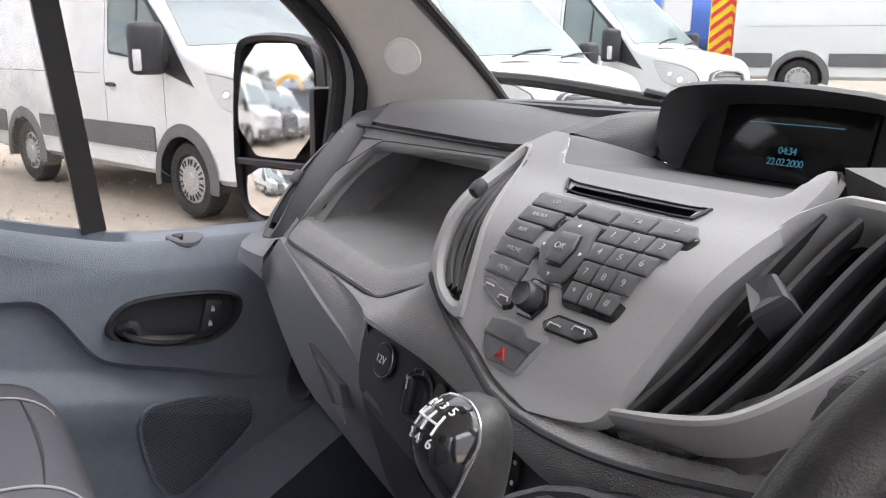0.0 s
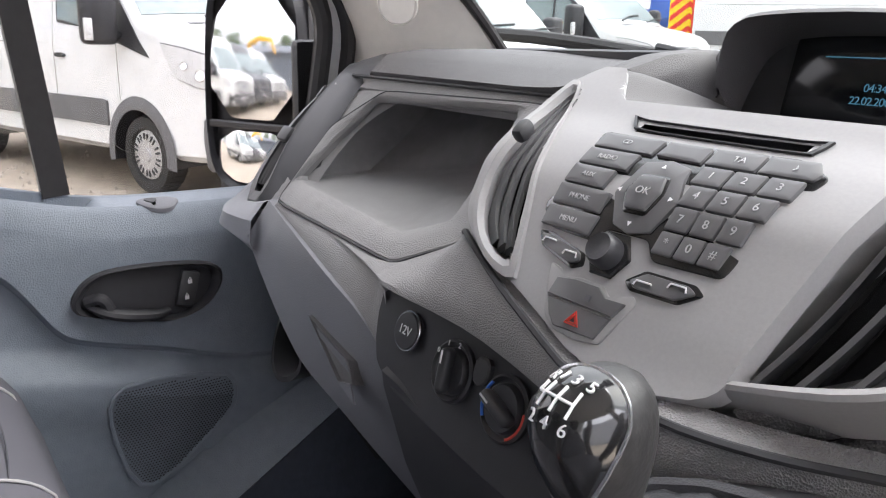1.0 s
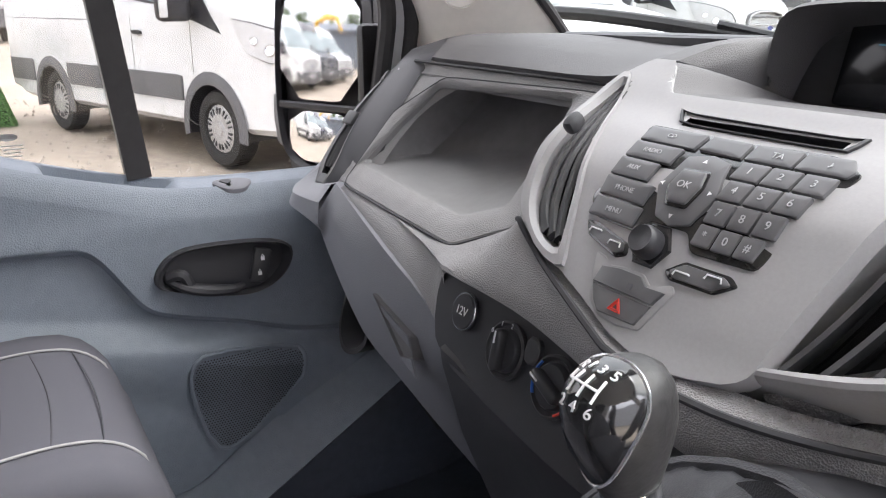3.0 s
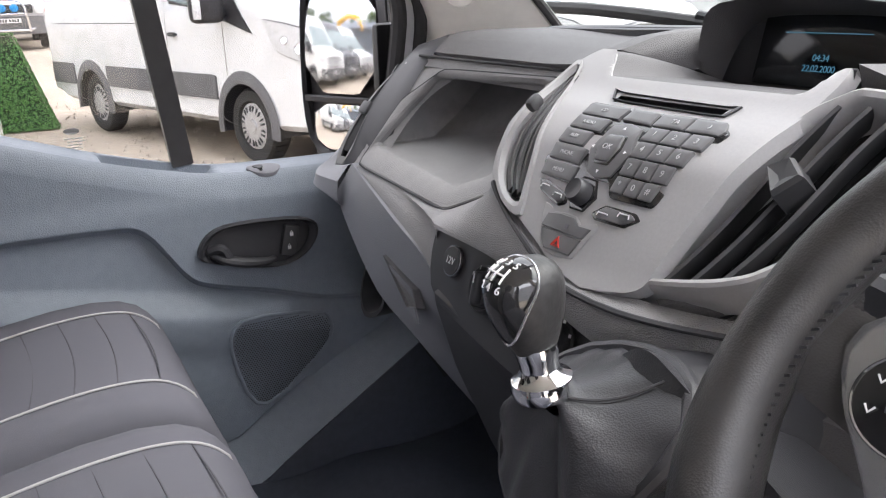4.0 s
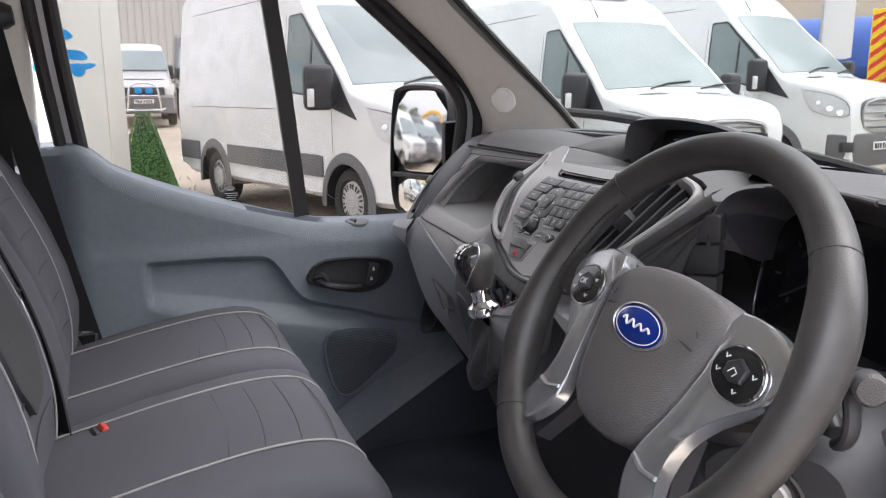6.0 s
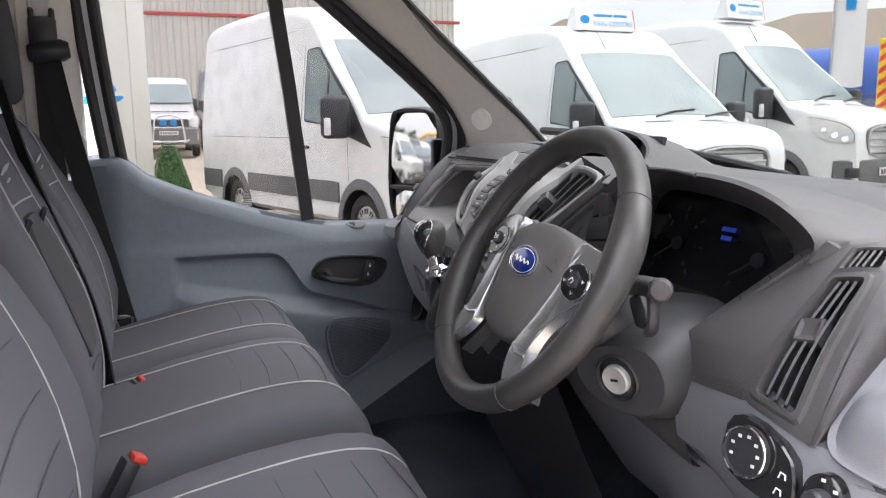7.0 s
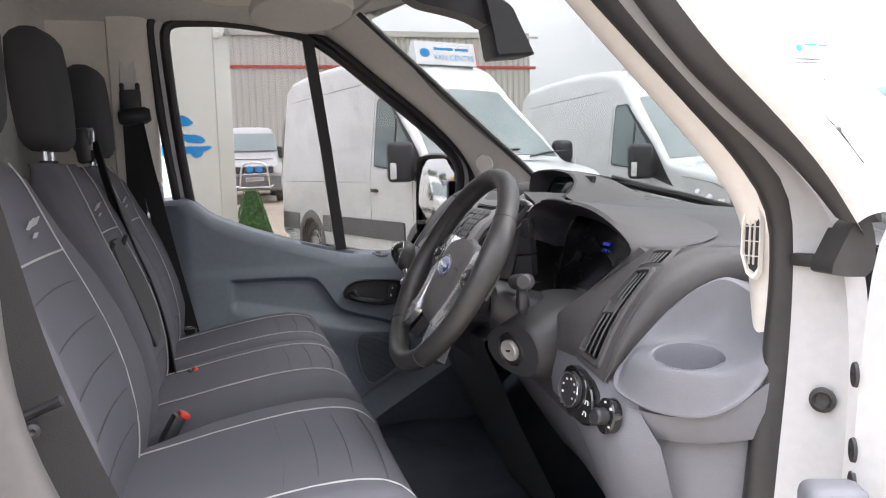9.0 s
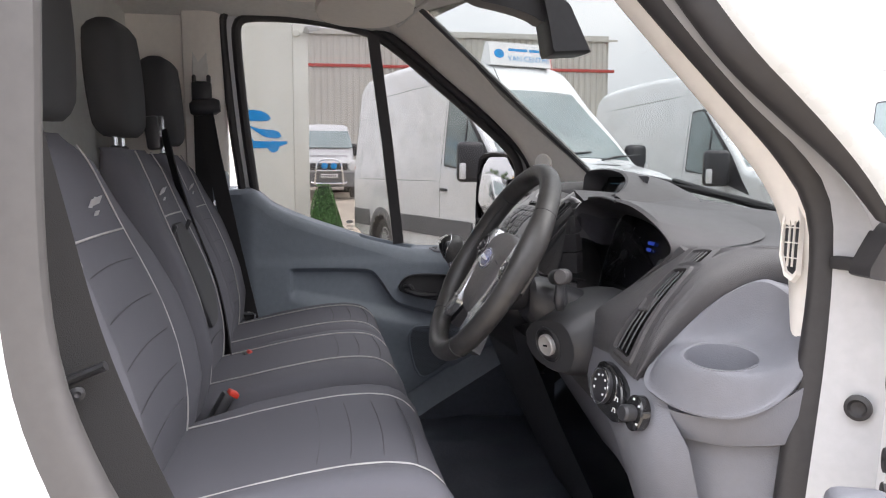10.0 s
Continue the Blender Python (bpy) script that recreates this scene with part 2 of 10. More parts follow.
def lathe(bm, profile, m=None, n=32, cap=True):
    """Turns (radius, height) pairs about z, then places them by m."""
    m = m or Matrix.Identity(4)
    loops = [[m @ Vector((r * math.cos(2 * math.pi * k / n), r * math.sin(2 * math.pi * k / n), h)) for k in range(n)] for r, h in profile]
    loft(bm, loops, cap, cap)


def prism(bm, outline, push, bev=0.0, seg=2):
    """A slab from an outline in space, pushed along a vector, with its front rim rounded."""
    push = Vector(push)
    lo = [Vector(p) for p in outline]
    c = sum(lo, Vector()) / len(lo)
    loops = [lo]
    if bev:
        d = push.normalized()
        loops.append([p + push - d * bev for p in lo])
        loops.append([p + push - d * bev * 0.3 + (c - p).normalized() * bev * 0.3 for p in lo])
        loops.append([p + push + (c - p).normalized() * bev for p in lo])
    else:
        loops.append([p + push for p in lo])
    loft(bm, loops)


def patch(bm, rows, thick=None):
    """A skin through rows of points; thick is a vector that gives it a back."""
    g = [[bm.verts.new(p) for p in r] for r in rows]
    for a, b in zip(g, g[1:]):
        for i in range(len(a) - 1):
            bm.faces.new((a[i], a[i + 1], b[i + 1], b[i]))
    if thick is not None:
        t = Vector(thick)
        h = [[bm.verts.new(Vector(p) + t) for p in r] for r in rows]
        for a, b in zip(h, h[1:]):
            for i in range(len(a) - 1):
                bm.faces.new((a[i], b[i], b[i + 1], a[i + 1]))
        rim = list(zip(g[0], h[0])) + [(r[-1], s[-1]) for r, s in list(zip(g, h))[1:]]
        rim += list(zip(g[-1], h[-1]))[::-1][1:] + [(r[0], s[0]) for r, s in list(zip(g, h))[::-1][1:-1]]
        for (a, b), (c, d) in zip(rim, rim[1:] + rim[:1]):
            bm.faces.new((a, c, d, b))


def spline(pts, x):
    """Smooth value through (x, y) pairs in order of x."""
    if x <= pts[0][0]:
        return pts[0][1]
    for i in range(len(pts) - 1):
        x0, y0 = pts[i]
        x1, y1 = pts[i + 1]
        if x <= x1:
            w = (x - x0) / (x1 - x0)
            m0 = (y1 - pts[i - 1][1]) / (x1 - pts[i - 1][0]) if i else (y1 - y0) / (x1 - x0)
            m1 = (pts[i + 2][1] - y0) / (pts[i + 2][0] - x0) if i + 2 < len(pts) else (y1 - y0) / (x1 - x0)
            h = x1 - x0
            return (2 * w**3 - 3 * w**2 + 1) * y0 + (w**3 - 2 * w**2 + w) * h * m0 + (3 * w**2 - 2 * w**3) * y1 + (w**3 - w**2) * h * m1
    return pts[-1][1]


def text_part(name, body, size, m, material, parent=None, label="", depth=0.0002, space=1.0):
    """Raised lettering in the built-in font, centred on m and facing its z."""
    cu = bpy.data.curves.new(name, "FONT")
    cu.body, cu.size, cu.extrude = body, size, depth
    cu.align_x, cu.align_y = "CENTER", "CENTER"
    cu.space_character = space
    ob = new(name, cu)
    dg = bpy.context.evaluated_depsgraph_get()
    me = bpy.data.meshes.new_from_object(ob.evaluated_get(dg))
    bpy.data.objects.remove(ob)
    me.name = name
    me.materials.clear()
    me.materials.append(material)
    ob = new(name, me)
    ob.matrix_world = m
    if parent is not None:
        ob.parent = parent
        ob.matrix_parent_inverse = parent.matrix_world.inverted()
    if label:
        tagged(ob, label)
    return ob


def facing(at, normal, up=(0, 0, 1)):
    """A frame at a place whose z points along normal and whose y points up."""
    z = Vector(normal).normalized()
    x = Vector(up).cross(z).normalized()
    y = z.cross(x)
    return Matrix.Translation(at) @ Matrix((x, y, z)).transposed().to_4x4()

# ---- cab shell: floor, walls, roof ----
def step(a, b, x):
    w = min(1.0, max(0.0, (x - a) / (b - a)))
    return w * w * (3 - 2 * w)


def floor():
    bm = bmn()
    rows = []
    for j in range(41):
        y = -0.95 + 1.85 * j / 40
        z = 0.62 + 0.34 * step(0.45, 0.9, y)
        rows.append([V(-0.93 + 1.86 * i / 40, y, z + 0.02 * noise.noise(Vector((i * 0.3, j * 0.3, 2)))) for i in range(41)])
    patch(bm, rows, (0, 0, -0.04))
    f = tagged(part("floor", bm, MAT_FLOOR), "black moulded rubber cab floor", "floor", kind="structure")
    bm = bmn()
    for i in range(22):
        y = -0.02 + 0.022 * i
        for x0 in (0.25, 0.42):
            strap(bm, [V(x0, y, 0.652), V(x0 + 0.08, y + 0.03, 0.652), V(x0 + 0.16, y, 0.652)], (0, 1, 0), 0.006, 0.004)
    part("mat_rib", bm, RUBBER, f)
    for x, y in ((0.20, -0.06), (0.31, 0.02)):
        bm = bmn()
        tube(bm, [V(x + 0.024 * math.cos(a), y + 0.024 * math.sin(a), 0.648) for a in [math.pi * k / 10 for k in range(20)]], 0.004, 6, True)
        part("mat_eyelet", bm, BLACK_PLASTIC, f)


floor()


def walls():
    bm = bmn()
    rows = []
    for j in range(25):
        z = 0.6 + 1.5 * j / 24
        rows.append([V(x, -0.90 + 0.012 * math.cos(x * 22) * step(0.9, 1.0, z) + 0.03 * step(1.62, 1.66, z), z) for x in [-0.95 + 1.9 * i / 60 for i in range(61)]])
    patch(bm, rows, (0, -0.03, 0))
    tagged(part("wall_bulkhead", bm, BULKHEAD), "pale pressed steel bulkhead behind the seats", "wall", kind="structure")
    # passenger side below and behind the door
    bm = bmn()
    box(bm, V(-0.945, 0.0, 0.70), (0.03, 1.95, 0.5))
    tagged(part("wall_left", bm, BLACK_PLASTIC), "dark footwell side panel under the door", "wall", kind="structure")
    bm = bmn()
    rows = []
    for j in range(21):
        z = 0.66 + 1.36 * j / 20
        x0 = -0.90 + 0.07 * max(0, z - 1.3)
        rows.append([V(x0 - 0.01, -0.560, z), V(x0 + 0.012, -0.568, z), V(x0 + 0.03, -0.59, z), V(x0 + 0.034, -0.64, z), V(x0 + 0.028, -0.685, z), V(x0 + 0.0, -0.692, z), V(x0 + 0.0, -0.93, z)])
    patch(bm, rows, (-0.03, 0, 0))
    p = tagged(part("wall_b_pillar", bm, PILLAR), "pale trimmed pillar behind the passenger door", "wall", kind="structure")
    bm = bmn()
    box(bm, V(-0.885, -0.63, 1.04), (0.06, 0.14, 0.82), None, 0.02, 2)
    part("lower_trim", bm, DOOR_GREY, p, "blue-grey lower pillar trim")
    bm = bmn()
    box(bm, V(-0.838, -0.635, 1.77), (0.012, 0.05, 0.18), None, 0.004, 1)
    part("slider_rail", bm, HEADLINER, p)
    bm = bmn()
    lathe(bm, [(0.013, 0.0), (0.013, 0.006), (0.009, 0.01), (0.0001, 0.01)], facing(V(-0.853, -0.60, 1.345), (1, 0.1, 0)), 16)
    part("trim_clip", bm, SATIN, p)
    # driver side sill and closing panel
    bm = bmn()
    box(bm, V(0.90, -0.25, 0.60), (0.14, 1.3, 0.16), None, 0.02)
    tagged(part("wall_sill", bm, BLACK_PLASTIC), "dark plastic door sill step", "wall", kind="structure")


walls()


def roof():
    bm = bmn()
    rows = []
    for j in range(25):
        y = -0.95 + 1.12 * j / 24
        row = []
        for i in range(41):
            x = -0.86 + 1.72 * i / 40
            e = abs(x) / 0.86
            front = 0.02 + 0.19 * (1 - e ** 2)
            yy = -0.95 + (front + 0.95) * j / 24
            z = 1.985 - 0.055 * e ** 5 - 0.075 * step(0.55, 1.0, j / 24) * (0.55 + 0.45 * (1 - e))
            row.append(V(x, yy, z))
        rows.append(row)
    patch(bm, rows, (0, 0, 0.05))
    c = tagged(part("ceiling", bm, HEADLINER), "grey felt headliner above the seats", "ceiling", kind="structure")
    # closing roof skin above the headliner
    bm = bmn()
    patch(bm, [[V(-0.93 + 1.86 * i / 10, -1.0 + 1.2 * j / 8, 2.10 - 0.05 * j / 8) for i in range(11)] for j in range(9)], (0, 0, 0.02))
    part("roof_skin", bm, WHITE_PAINT, c)
    for s in (-1,):
        t = thing("sun_visor", (-0.45, -0.1, 1.90), "pale grey folded sun visor under the roof", "sun visor")
        bm = bmn()
        lo = smooth_loop([(-0.66, -0.29, 1.885), (-0.66, -0.05, 1.868), (-0.2, 0.0, 1.868), (-0.2, -0.26, 1.885)], 40, 2)
        prism(bm, [V(p.x, p.y, p.z + 0.022) for p in lo], (0, 0, -0.024), 0.008)
        part("flap", bm, PILLAR, t)
        bm = bmn()
        tube(bm, [V(-0.68, -0.02, 1.90), V(-0.66, -0.03, 1.885), V(-0.2, 0.015, 1.885)], 0.006, 8)
        part("hinge_rod", bm, HEADLINER, t)
    lamp = thing("roof_lamp", (-0.30, -0.32, 1.93), "small pale roof lamp panel", "lamp")
    bm = bmn()
    box(bm, V(-0.30, -0.36, 1.93), (0.2, 0.1, 0.03), None, 0.01, 2)
    part("lens", bm, PILLAR, lamp)


roof()


# ---- passenger door ----
SILL = [(-0.60, 1.392), (-0.53, 1.396), (-0.485, 1.394), (-0.455, 1.372), (-0.42, 1.342), (-0.32, 1.297), (-0.22, 1.262), (-0.13, 1.233),
        (-0.05, 1.212), (0.02, 1.197), (0.1, 1.19), (0.36, 1.186)]
CREASE = [(-0.40, 1.124), (-0.36, 1.124), (-0.12, 1.118), (-0.085, 1.100), (-0.03, 1.018), (0.0, 0.998), (0.10, 0.968), (0.22, 0.93), (0.40, 0.905)]
LEDGE = [(-0.40, 1.062), (-0.2, 1.022), (0.2, 0.938), (0.40, 0.905)]
FOOT = [(-0.60, 0.66), (0.0, 0.685), (0.09, 0.735), (0.2, 0.80), (0.36, 0.895), (0.52, 0.99)]


def door_x(y, z):
    zc, zl = spline(CREASE, y), spline(LEDGE, y)
    inside = step(-0.375, -0.357, y)
    depth = 0.020 * step(zc + 0.004, zc - 0.012, z) * inside
    out = step(zl + 0.004, zl - 0.045, z)
    x = -0.858 - depth * (1 - out) + 0.016 * out * step(-0.40, -0.30, y) * (1 - step(zl - 0.05, zl - 0.15, z))
    x += 0.006 * step(1.17, 1.13, z)
    x -= 0.03 * step(-0.48, -0.58, y)
    return x


def door():
    d = tagged(new("door_1"), "blue-grey moulded passenger door, shut", "door", kind="structure")
    bm = bmn()
    rows = []
    for i in range(161):
        y = -0.575 + 0.93 * i / 160
        zs, zb = spline(SILL, y), spline(FOOT, y)
        dip = 0.020 * step(-0.142, -0.128, y) * step(0.050, 0.020, y)
        col = [V(-0.928, y, zs - 0.004), V(-0.9225, y, zs + 0.001), V(-0.9195, y, zs - 0.001), V(-0.918, y, zs - 0.002 - dip), V(-0.900, y, zs - 0.005 - dip), V(-0.884, y, zs - 0.010 - dip * 0.9), V(-0.882, y, zs - 0.0085), V(-0.876, y, zs - 0.0125), V(-0.871, y, zs - 0.018), V(-0.866, y, zs - 0.026)]
        z1 = zs - 0.04
        zc, zl = spline(CREASE, y), spline(LEDGE, y)
        stops = [(z1, 0), (zc + 0.006, 24), (zc - 0.014, 8), (zl + 0.006, 16), (zl - 0.05, 12), (zl - 0.16, 14), (zb, 20)]
        z = z1
        for (za, _), (zb_, n_) in zip(stops, stops[1:]):
            for k in range(1, n_ + 1):
                z = min(z - 0.0004, max(zb, za + (zb_ - za) * k / n_))
                col.append(V(door_x(y, z), y, z))
        col.append(V(-0.90, y, zb - 0.012))
        rows.append(col)
    patch(bm, rows)
    part("door_panel", bm, DOOR_GREY, d)
    bm = bmn()
    patch(bm, [[V(-0.945, -0.575 + 0.93 * i / 40, spline(SILL, -0.575 + 0.93 * i / 40) - 0.06), V(-0.95, -0.575 + 0.93 * i / 40, 0.62)] for i in range(41)], (-0.05, 0, 0))
    part("outer_skin", bm, WHITE_PAINT, d)
    # window switch on the sill, past the moulded tray
    def sill_loop(ya, yb, xa, xb, lift, n=36):
        pts = smooth_loop([(xa, ya, 0), (xb, ya + 0.025, 0), (xb, yb - 0.02, 0), (xa, yb, 0)], n, 2)
        return [V(p.x, p.y, spline(SILL, p.y) - 0.004 - max(0, p.x + 0.905) * 0.40 + lift) for p in pts]
    bm = bmn()
    loft(bm, [sill_loop(0.088, 0.166, -0.898, -0.868, 0.0), sill_loop(0.088, 0.166, -0.898, -0.868, 0.006), sill_loop(0.092, 0.162, -0.895, -0.871, 0.008)])
    sw = part("window_switch", bm, LIGHT_GREY, d, "window switch in a pale bezel")
    bm = bmn()
    loft(bm, [sill_loop(0.098, 0.135, -0.893, -0.873, 0.006), sill_loop(0.102, 0.132, -0.891, -0.875, 0.0095)])
    part("switch_key", bm, BLACK_PLASTIC, sw)
    # inner handle: dark bowl with lever and lock keys
    def ob(k, x, cy=0.095, cz=1.055):
        pts = smooth_loop([(0, -0.016, 1.050), (0, 0.012, 1.096), (0, 0.08, 1.102), (0, 0.194, 1.092), (0, 0.203, 1.060), (0, 0.175, 1.022), (0, 0.12, 1.008), (0, 0.02, 1.034)], 60, 2)
        return [V(x, cy + (p.y - cy) * k, cz + (p.z - cz) * k) for p in pts]
    bm = bmn()
    loft(bm, [ob(1.04, -0.862), ob(1.04, -0.841), ob(1.0, -0.838), ob(0.95, -0.841), ob(0.90, -0.850)])
    h = part("inner_handle", bm, BLACK_PLASTIC, d, "black door handle in an oval recess")
    bm = bmn()
    lv = [V(-0.842, 0.012, 1.052), V(-0.832, 0.03, 1.042), V(-0.827, 0.06, 1.034), V(-0.828, 0.10, 1.028), V(-0.836, 0.118, 1.03)]
    tube(bm, smooth_loop(lv, 16, 2, False), [0.004 + 0.008 * math.sin(math.pi * (0.15 + 0.75 * k / 15)) for k in range(16)], 10, False, 0.8)
    tube(bm, smooth_loop([(-0.845, 0.008, 1.058), (-0.834, 0.026, 1.066), (-0.834, 0.034, 1.05), (-0.832, 0.038, 1.038)], 12, 1, False), 0.009, 8)
    part("lever", bm, BLACK_PLASTIC, h, "black pull lever")
    bm = bmn()
    box(bm, V(-0.846, 0.150, 1.055), (0.012, 0.028, 0.056), pose(0, 0, 0, -14, 0, 0), 0.004, 2)
    lk = part("lock_switch", bm, DARK_SLAT, h)
    for z, y in ((1.067, 0.153), (1.043, 0.147)):
        bm = bmn()
        box(bm, V(-0.8395, y, z), (0.001, 0.006, 0.006))
        tube(bm, [V(-0.8395, y - 0.002, z + 0.003), V(-0.8395, y, z + 0.007), V(-0.8395, y + 0.002, z + 0.003)], 0.0008, 5)
        part("lock_mark", bm, PRINT, lk)
    # sill strip along the foot of the door
    bm = bmn()
    rows = []
    for i in range(31):
        y = -0.30 + 0.80 * i / 30
        z = spline(FOOT, y)
        rows.append([V(-0.90, y, z + 0.006), V(-0.868, y, z + 0.004), V(-0.845, y + 0.004, z - 0.012), V(-0.80, y + 0.012, z - 0.040), V(-0.785, y + 0.014, z - 0.075)])
    patch(bm, rows)
    part("sill_strip", bm, DOOR_GREY, d, "grey step strip under the door")
    bm = bmn()
    patch(bm, [[r[-1] + V(0.001, 0, 0.003), r[-1] + V(0.004, 0.002, -0.02), V(-0.775, r[-1].y + 0.004, 0.60)] for r in rows], (-0.02, 0, 0))
    part("sill_drop", bm, MAT_FLOOR, d)
    # loudspeaker grille
    def sp(k, dx):
        pts = smooth_loop([(0, 0.020, 0.908), (0, 0.050, 0.931), (0, 0.200, 0.911), (0, 0.216, 0.889), (0, 0.208, 0.834), (0, 0.090, 0.738), (0, 0.048, 0.752), (0, 0.023, 0.850)], 60, 1)
        out_ = []
        for p in pts:
            y, z = 0.125 + (p.y - 0.125) * k, 0.835 + (p.z - 0.835) * k
            out_.append(V(door_x(y, z) + dx, y, z))
        return out_
    bm = bmn()
    loft(bm, [sp(1.0, -0.004), sp(1.0, 0.003), sp(0.97, 0.0035), sp(0.955, 0.0), sp(0.5, 0.002), sp(0.05, 0.003)])
    g = part("speaker_grille", bm, mat("blue-grey speaker mesh", (0.150, 0.170, 0.200), 0.6, var=0.08), d, "perforated loudspeaker grille")
    bm = bmn()
    tube(bm, [p + V(0.003, 0, 0) for p in sp(0.985, 0.0)], 0.0035, 8, True)
    part("grille_rim", bm, DOOR_GREY, g)
    bm = bmn()
    rim = sp(0.93, 0.0)
    for i in range(46):
        for j in range(48):
            y = 0.015 + 0.0048 * i + (0.0024 if j % 2 else 0)
            z = 0.735 + 0.0042 * j
            odd = False
            for p, q in zip(rim, rim[1:] + rim[:1]):
                if (p.z > z) != (q.z > z) and y < p.y + (q.y - p.y) * (z - p.z) / (q.z - p.z):
                    odd = not odd
            if not odd:
                continue
            c = V(door_x(y, z) + 0.0042, y, z)
            vs = [bm.verts.new(c + V(0, 0.0015 * math.cos(a), 0.0013 * math.sin(a))) for a in (0.5, 1.55, 2.6, 3.65, 4.7, 5.75)]
            bm.faces.new(vs)
    tagged(part("grille_hole", bm, BLACK_PLASTIC, g), kind="stuff")
    # window: channel, seals, dividing bar, glass
    def wx(z):
        return -0.932 + 0.10 * (z - 1.2)
    OPEN = [(-0.482, 1.38), (-0.508, 1.60), (-0.526, 1.86), (-0.524, 1.912), (-0.495, 1.936), (-0.297, 1.934), (-0.10, 1.90), (-0.01, 1.845), (0.105, 1.752), (0.259, 1.628), (0.377, 1.528), (0.424, 1.46), (0.415, 1.36), (0.39, 1.18)]
    line = smooth_loop([(wx(z), y, z) for y, z in OPEN], 90, 2, False)
    bm = bmn()
    tube(bm, line, 0.016, 10)
    part("glass_channel", bm, RUBBER, d, "black rubber glass channel")
    c = V(-0.9, -0.05, 1.55)
    outer = [p + V(0.012, (p.y - c.y) * 0.085, (p.z - c.z) * 0.07) for p in line]
    bm = bmn()
    loops = []
    for p, q in zip(line, outer):
        loops.append([p + V(0.004, 0, 0), q + V(0.0, 0, 0), q + V(-0.03, 0, 0), p + V(-0.03, 0, 0)])
    loft(bm, loops)
    part("window_frame", bm, DIM_WHITE, d, "white painted door frame round the glass")
    bm = bmn()
    tube(bm, outer, 0.013, 10)
    part("door_seal", bm, RUBBER, d, "black rubber door seal")
    bm = bmn()
    a, b = V(wx(1.885) + 0.006, -0.092, 1.888), V(wx(1.2) + 0.006, -0.004, 1.2)
    strap(bm, [a, a.lerp(b, 0.5) + V(0, 0.004, 0), b], (0, 1, 0.12), 0.036, 0.02)
    part("dividing_bar", bm, RUBBER, d, "black bar between the two panes")
    w = tagged(new("window_1"), "clear passenger door glass in two panes", "window", kind="structure")
    def pane(poly):
        bm = bmn()
        lo = smooth_loop([(wx(z), y, z) for y, z in poly], 60, 0)
        loft(bm, [lo, [p + V(-0.004, 0, 0) for p in lo]])
        ob_ = part("pane", bm, WINDOW, w)
        ob_.visible_shadow = False
    pane([(-0.482, 1.36), (-0.508, 1.60), (-0.526, 1.9), (-0.49, 1.936), (-0.297, 1.934), (-0.10, 1.895), (-0.004, 1.18), (-0.2, 1.22)])
    pane([(-0.085, 1.885), (0.0, 1.845), (0.105, 1.752), (0.259, 1.628), (0.377, 1.528), (0.424, 1.46), (0.415, 1.36), (0.39, 1.16), (0.0, 1.16)])
    # maker's mark etched low on the glass, as plain bars
    bm = bmn()
    lathe(bm, [(0.012, 0), (0.0105, 0.0003)], facing(V(wx(1.25) + 0.002, -0.17, 1.275), (1, 0, 0)) @ Matrix.Diagonal((1, 0.45, 1, 1)), 20)
    for k in range(4):
        box(bm, V(wx(1.25) + 0.002, -0.168 + 0.003 * (k % 2), 1.263 - 0.005 * k), (0.0006, 0.03 - 0.004 * k, 0.0016))
    part("etched_mark", bm, mat("etched glass", (0.5, 0.5, 0.5), 0.7), w)


door()


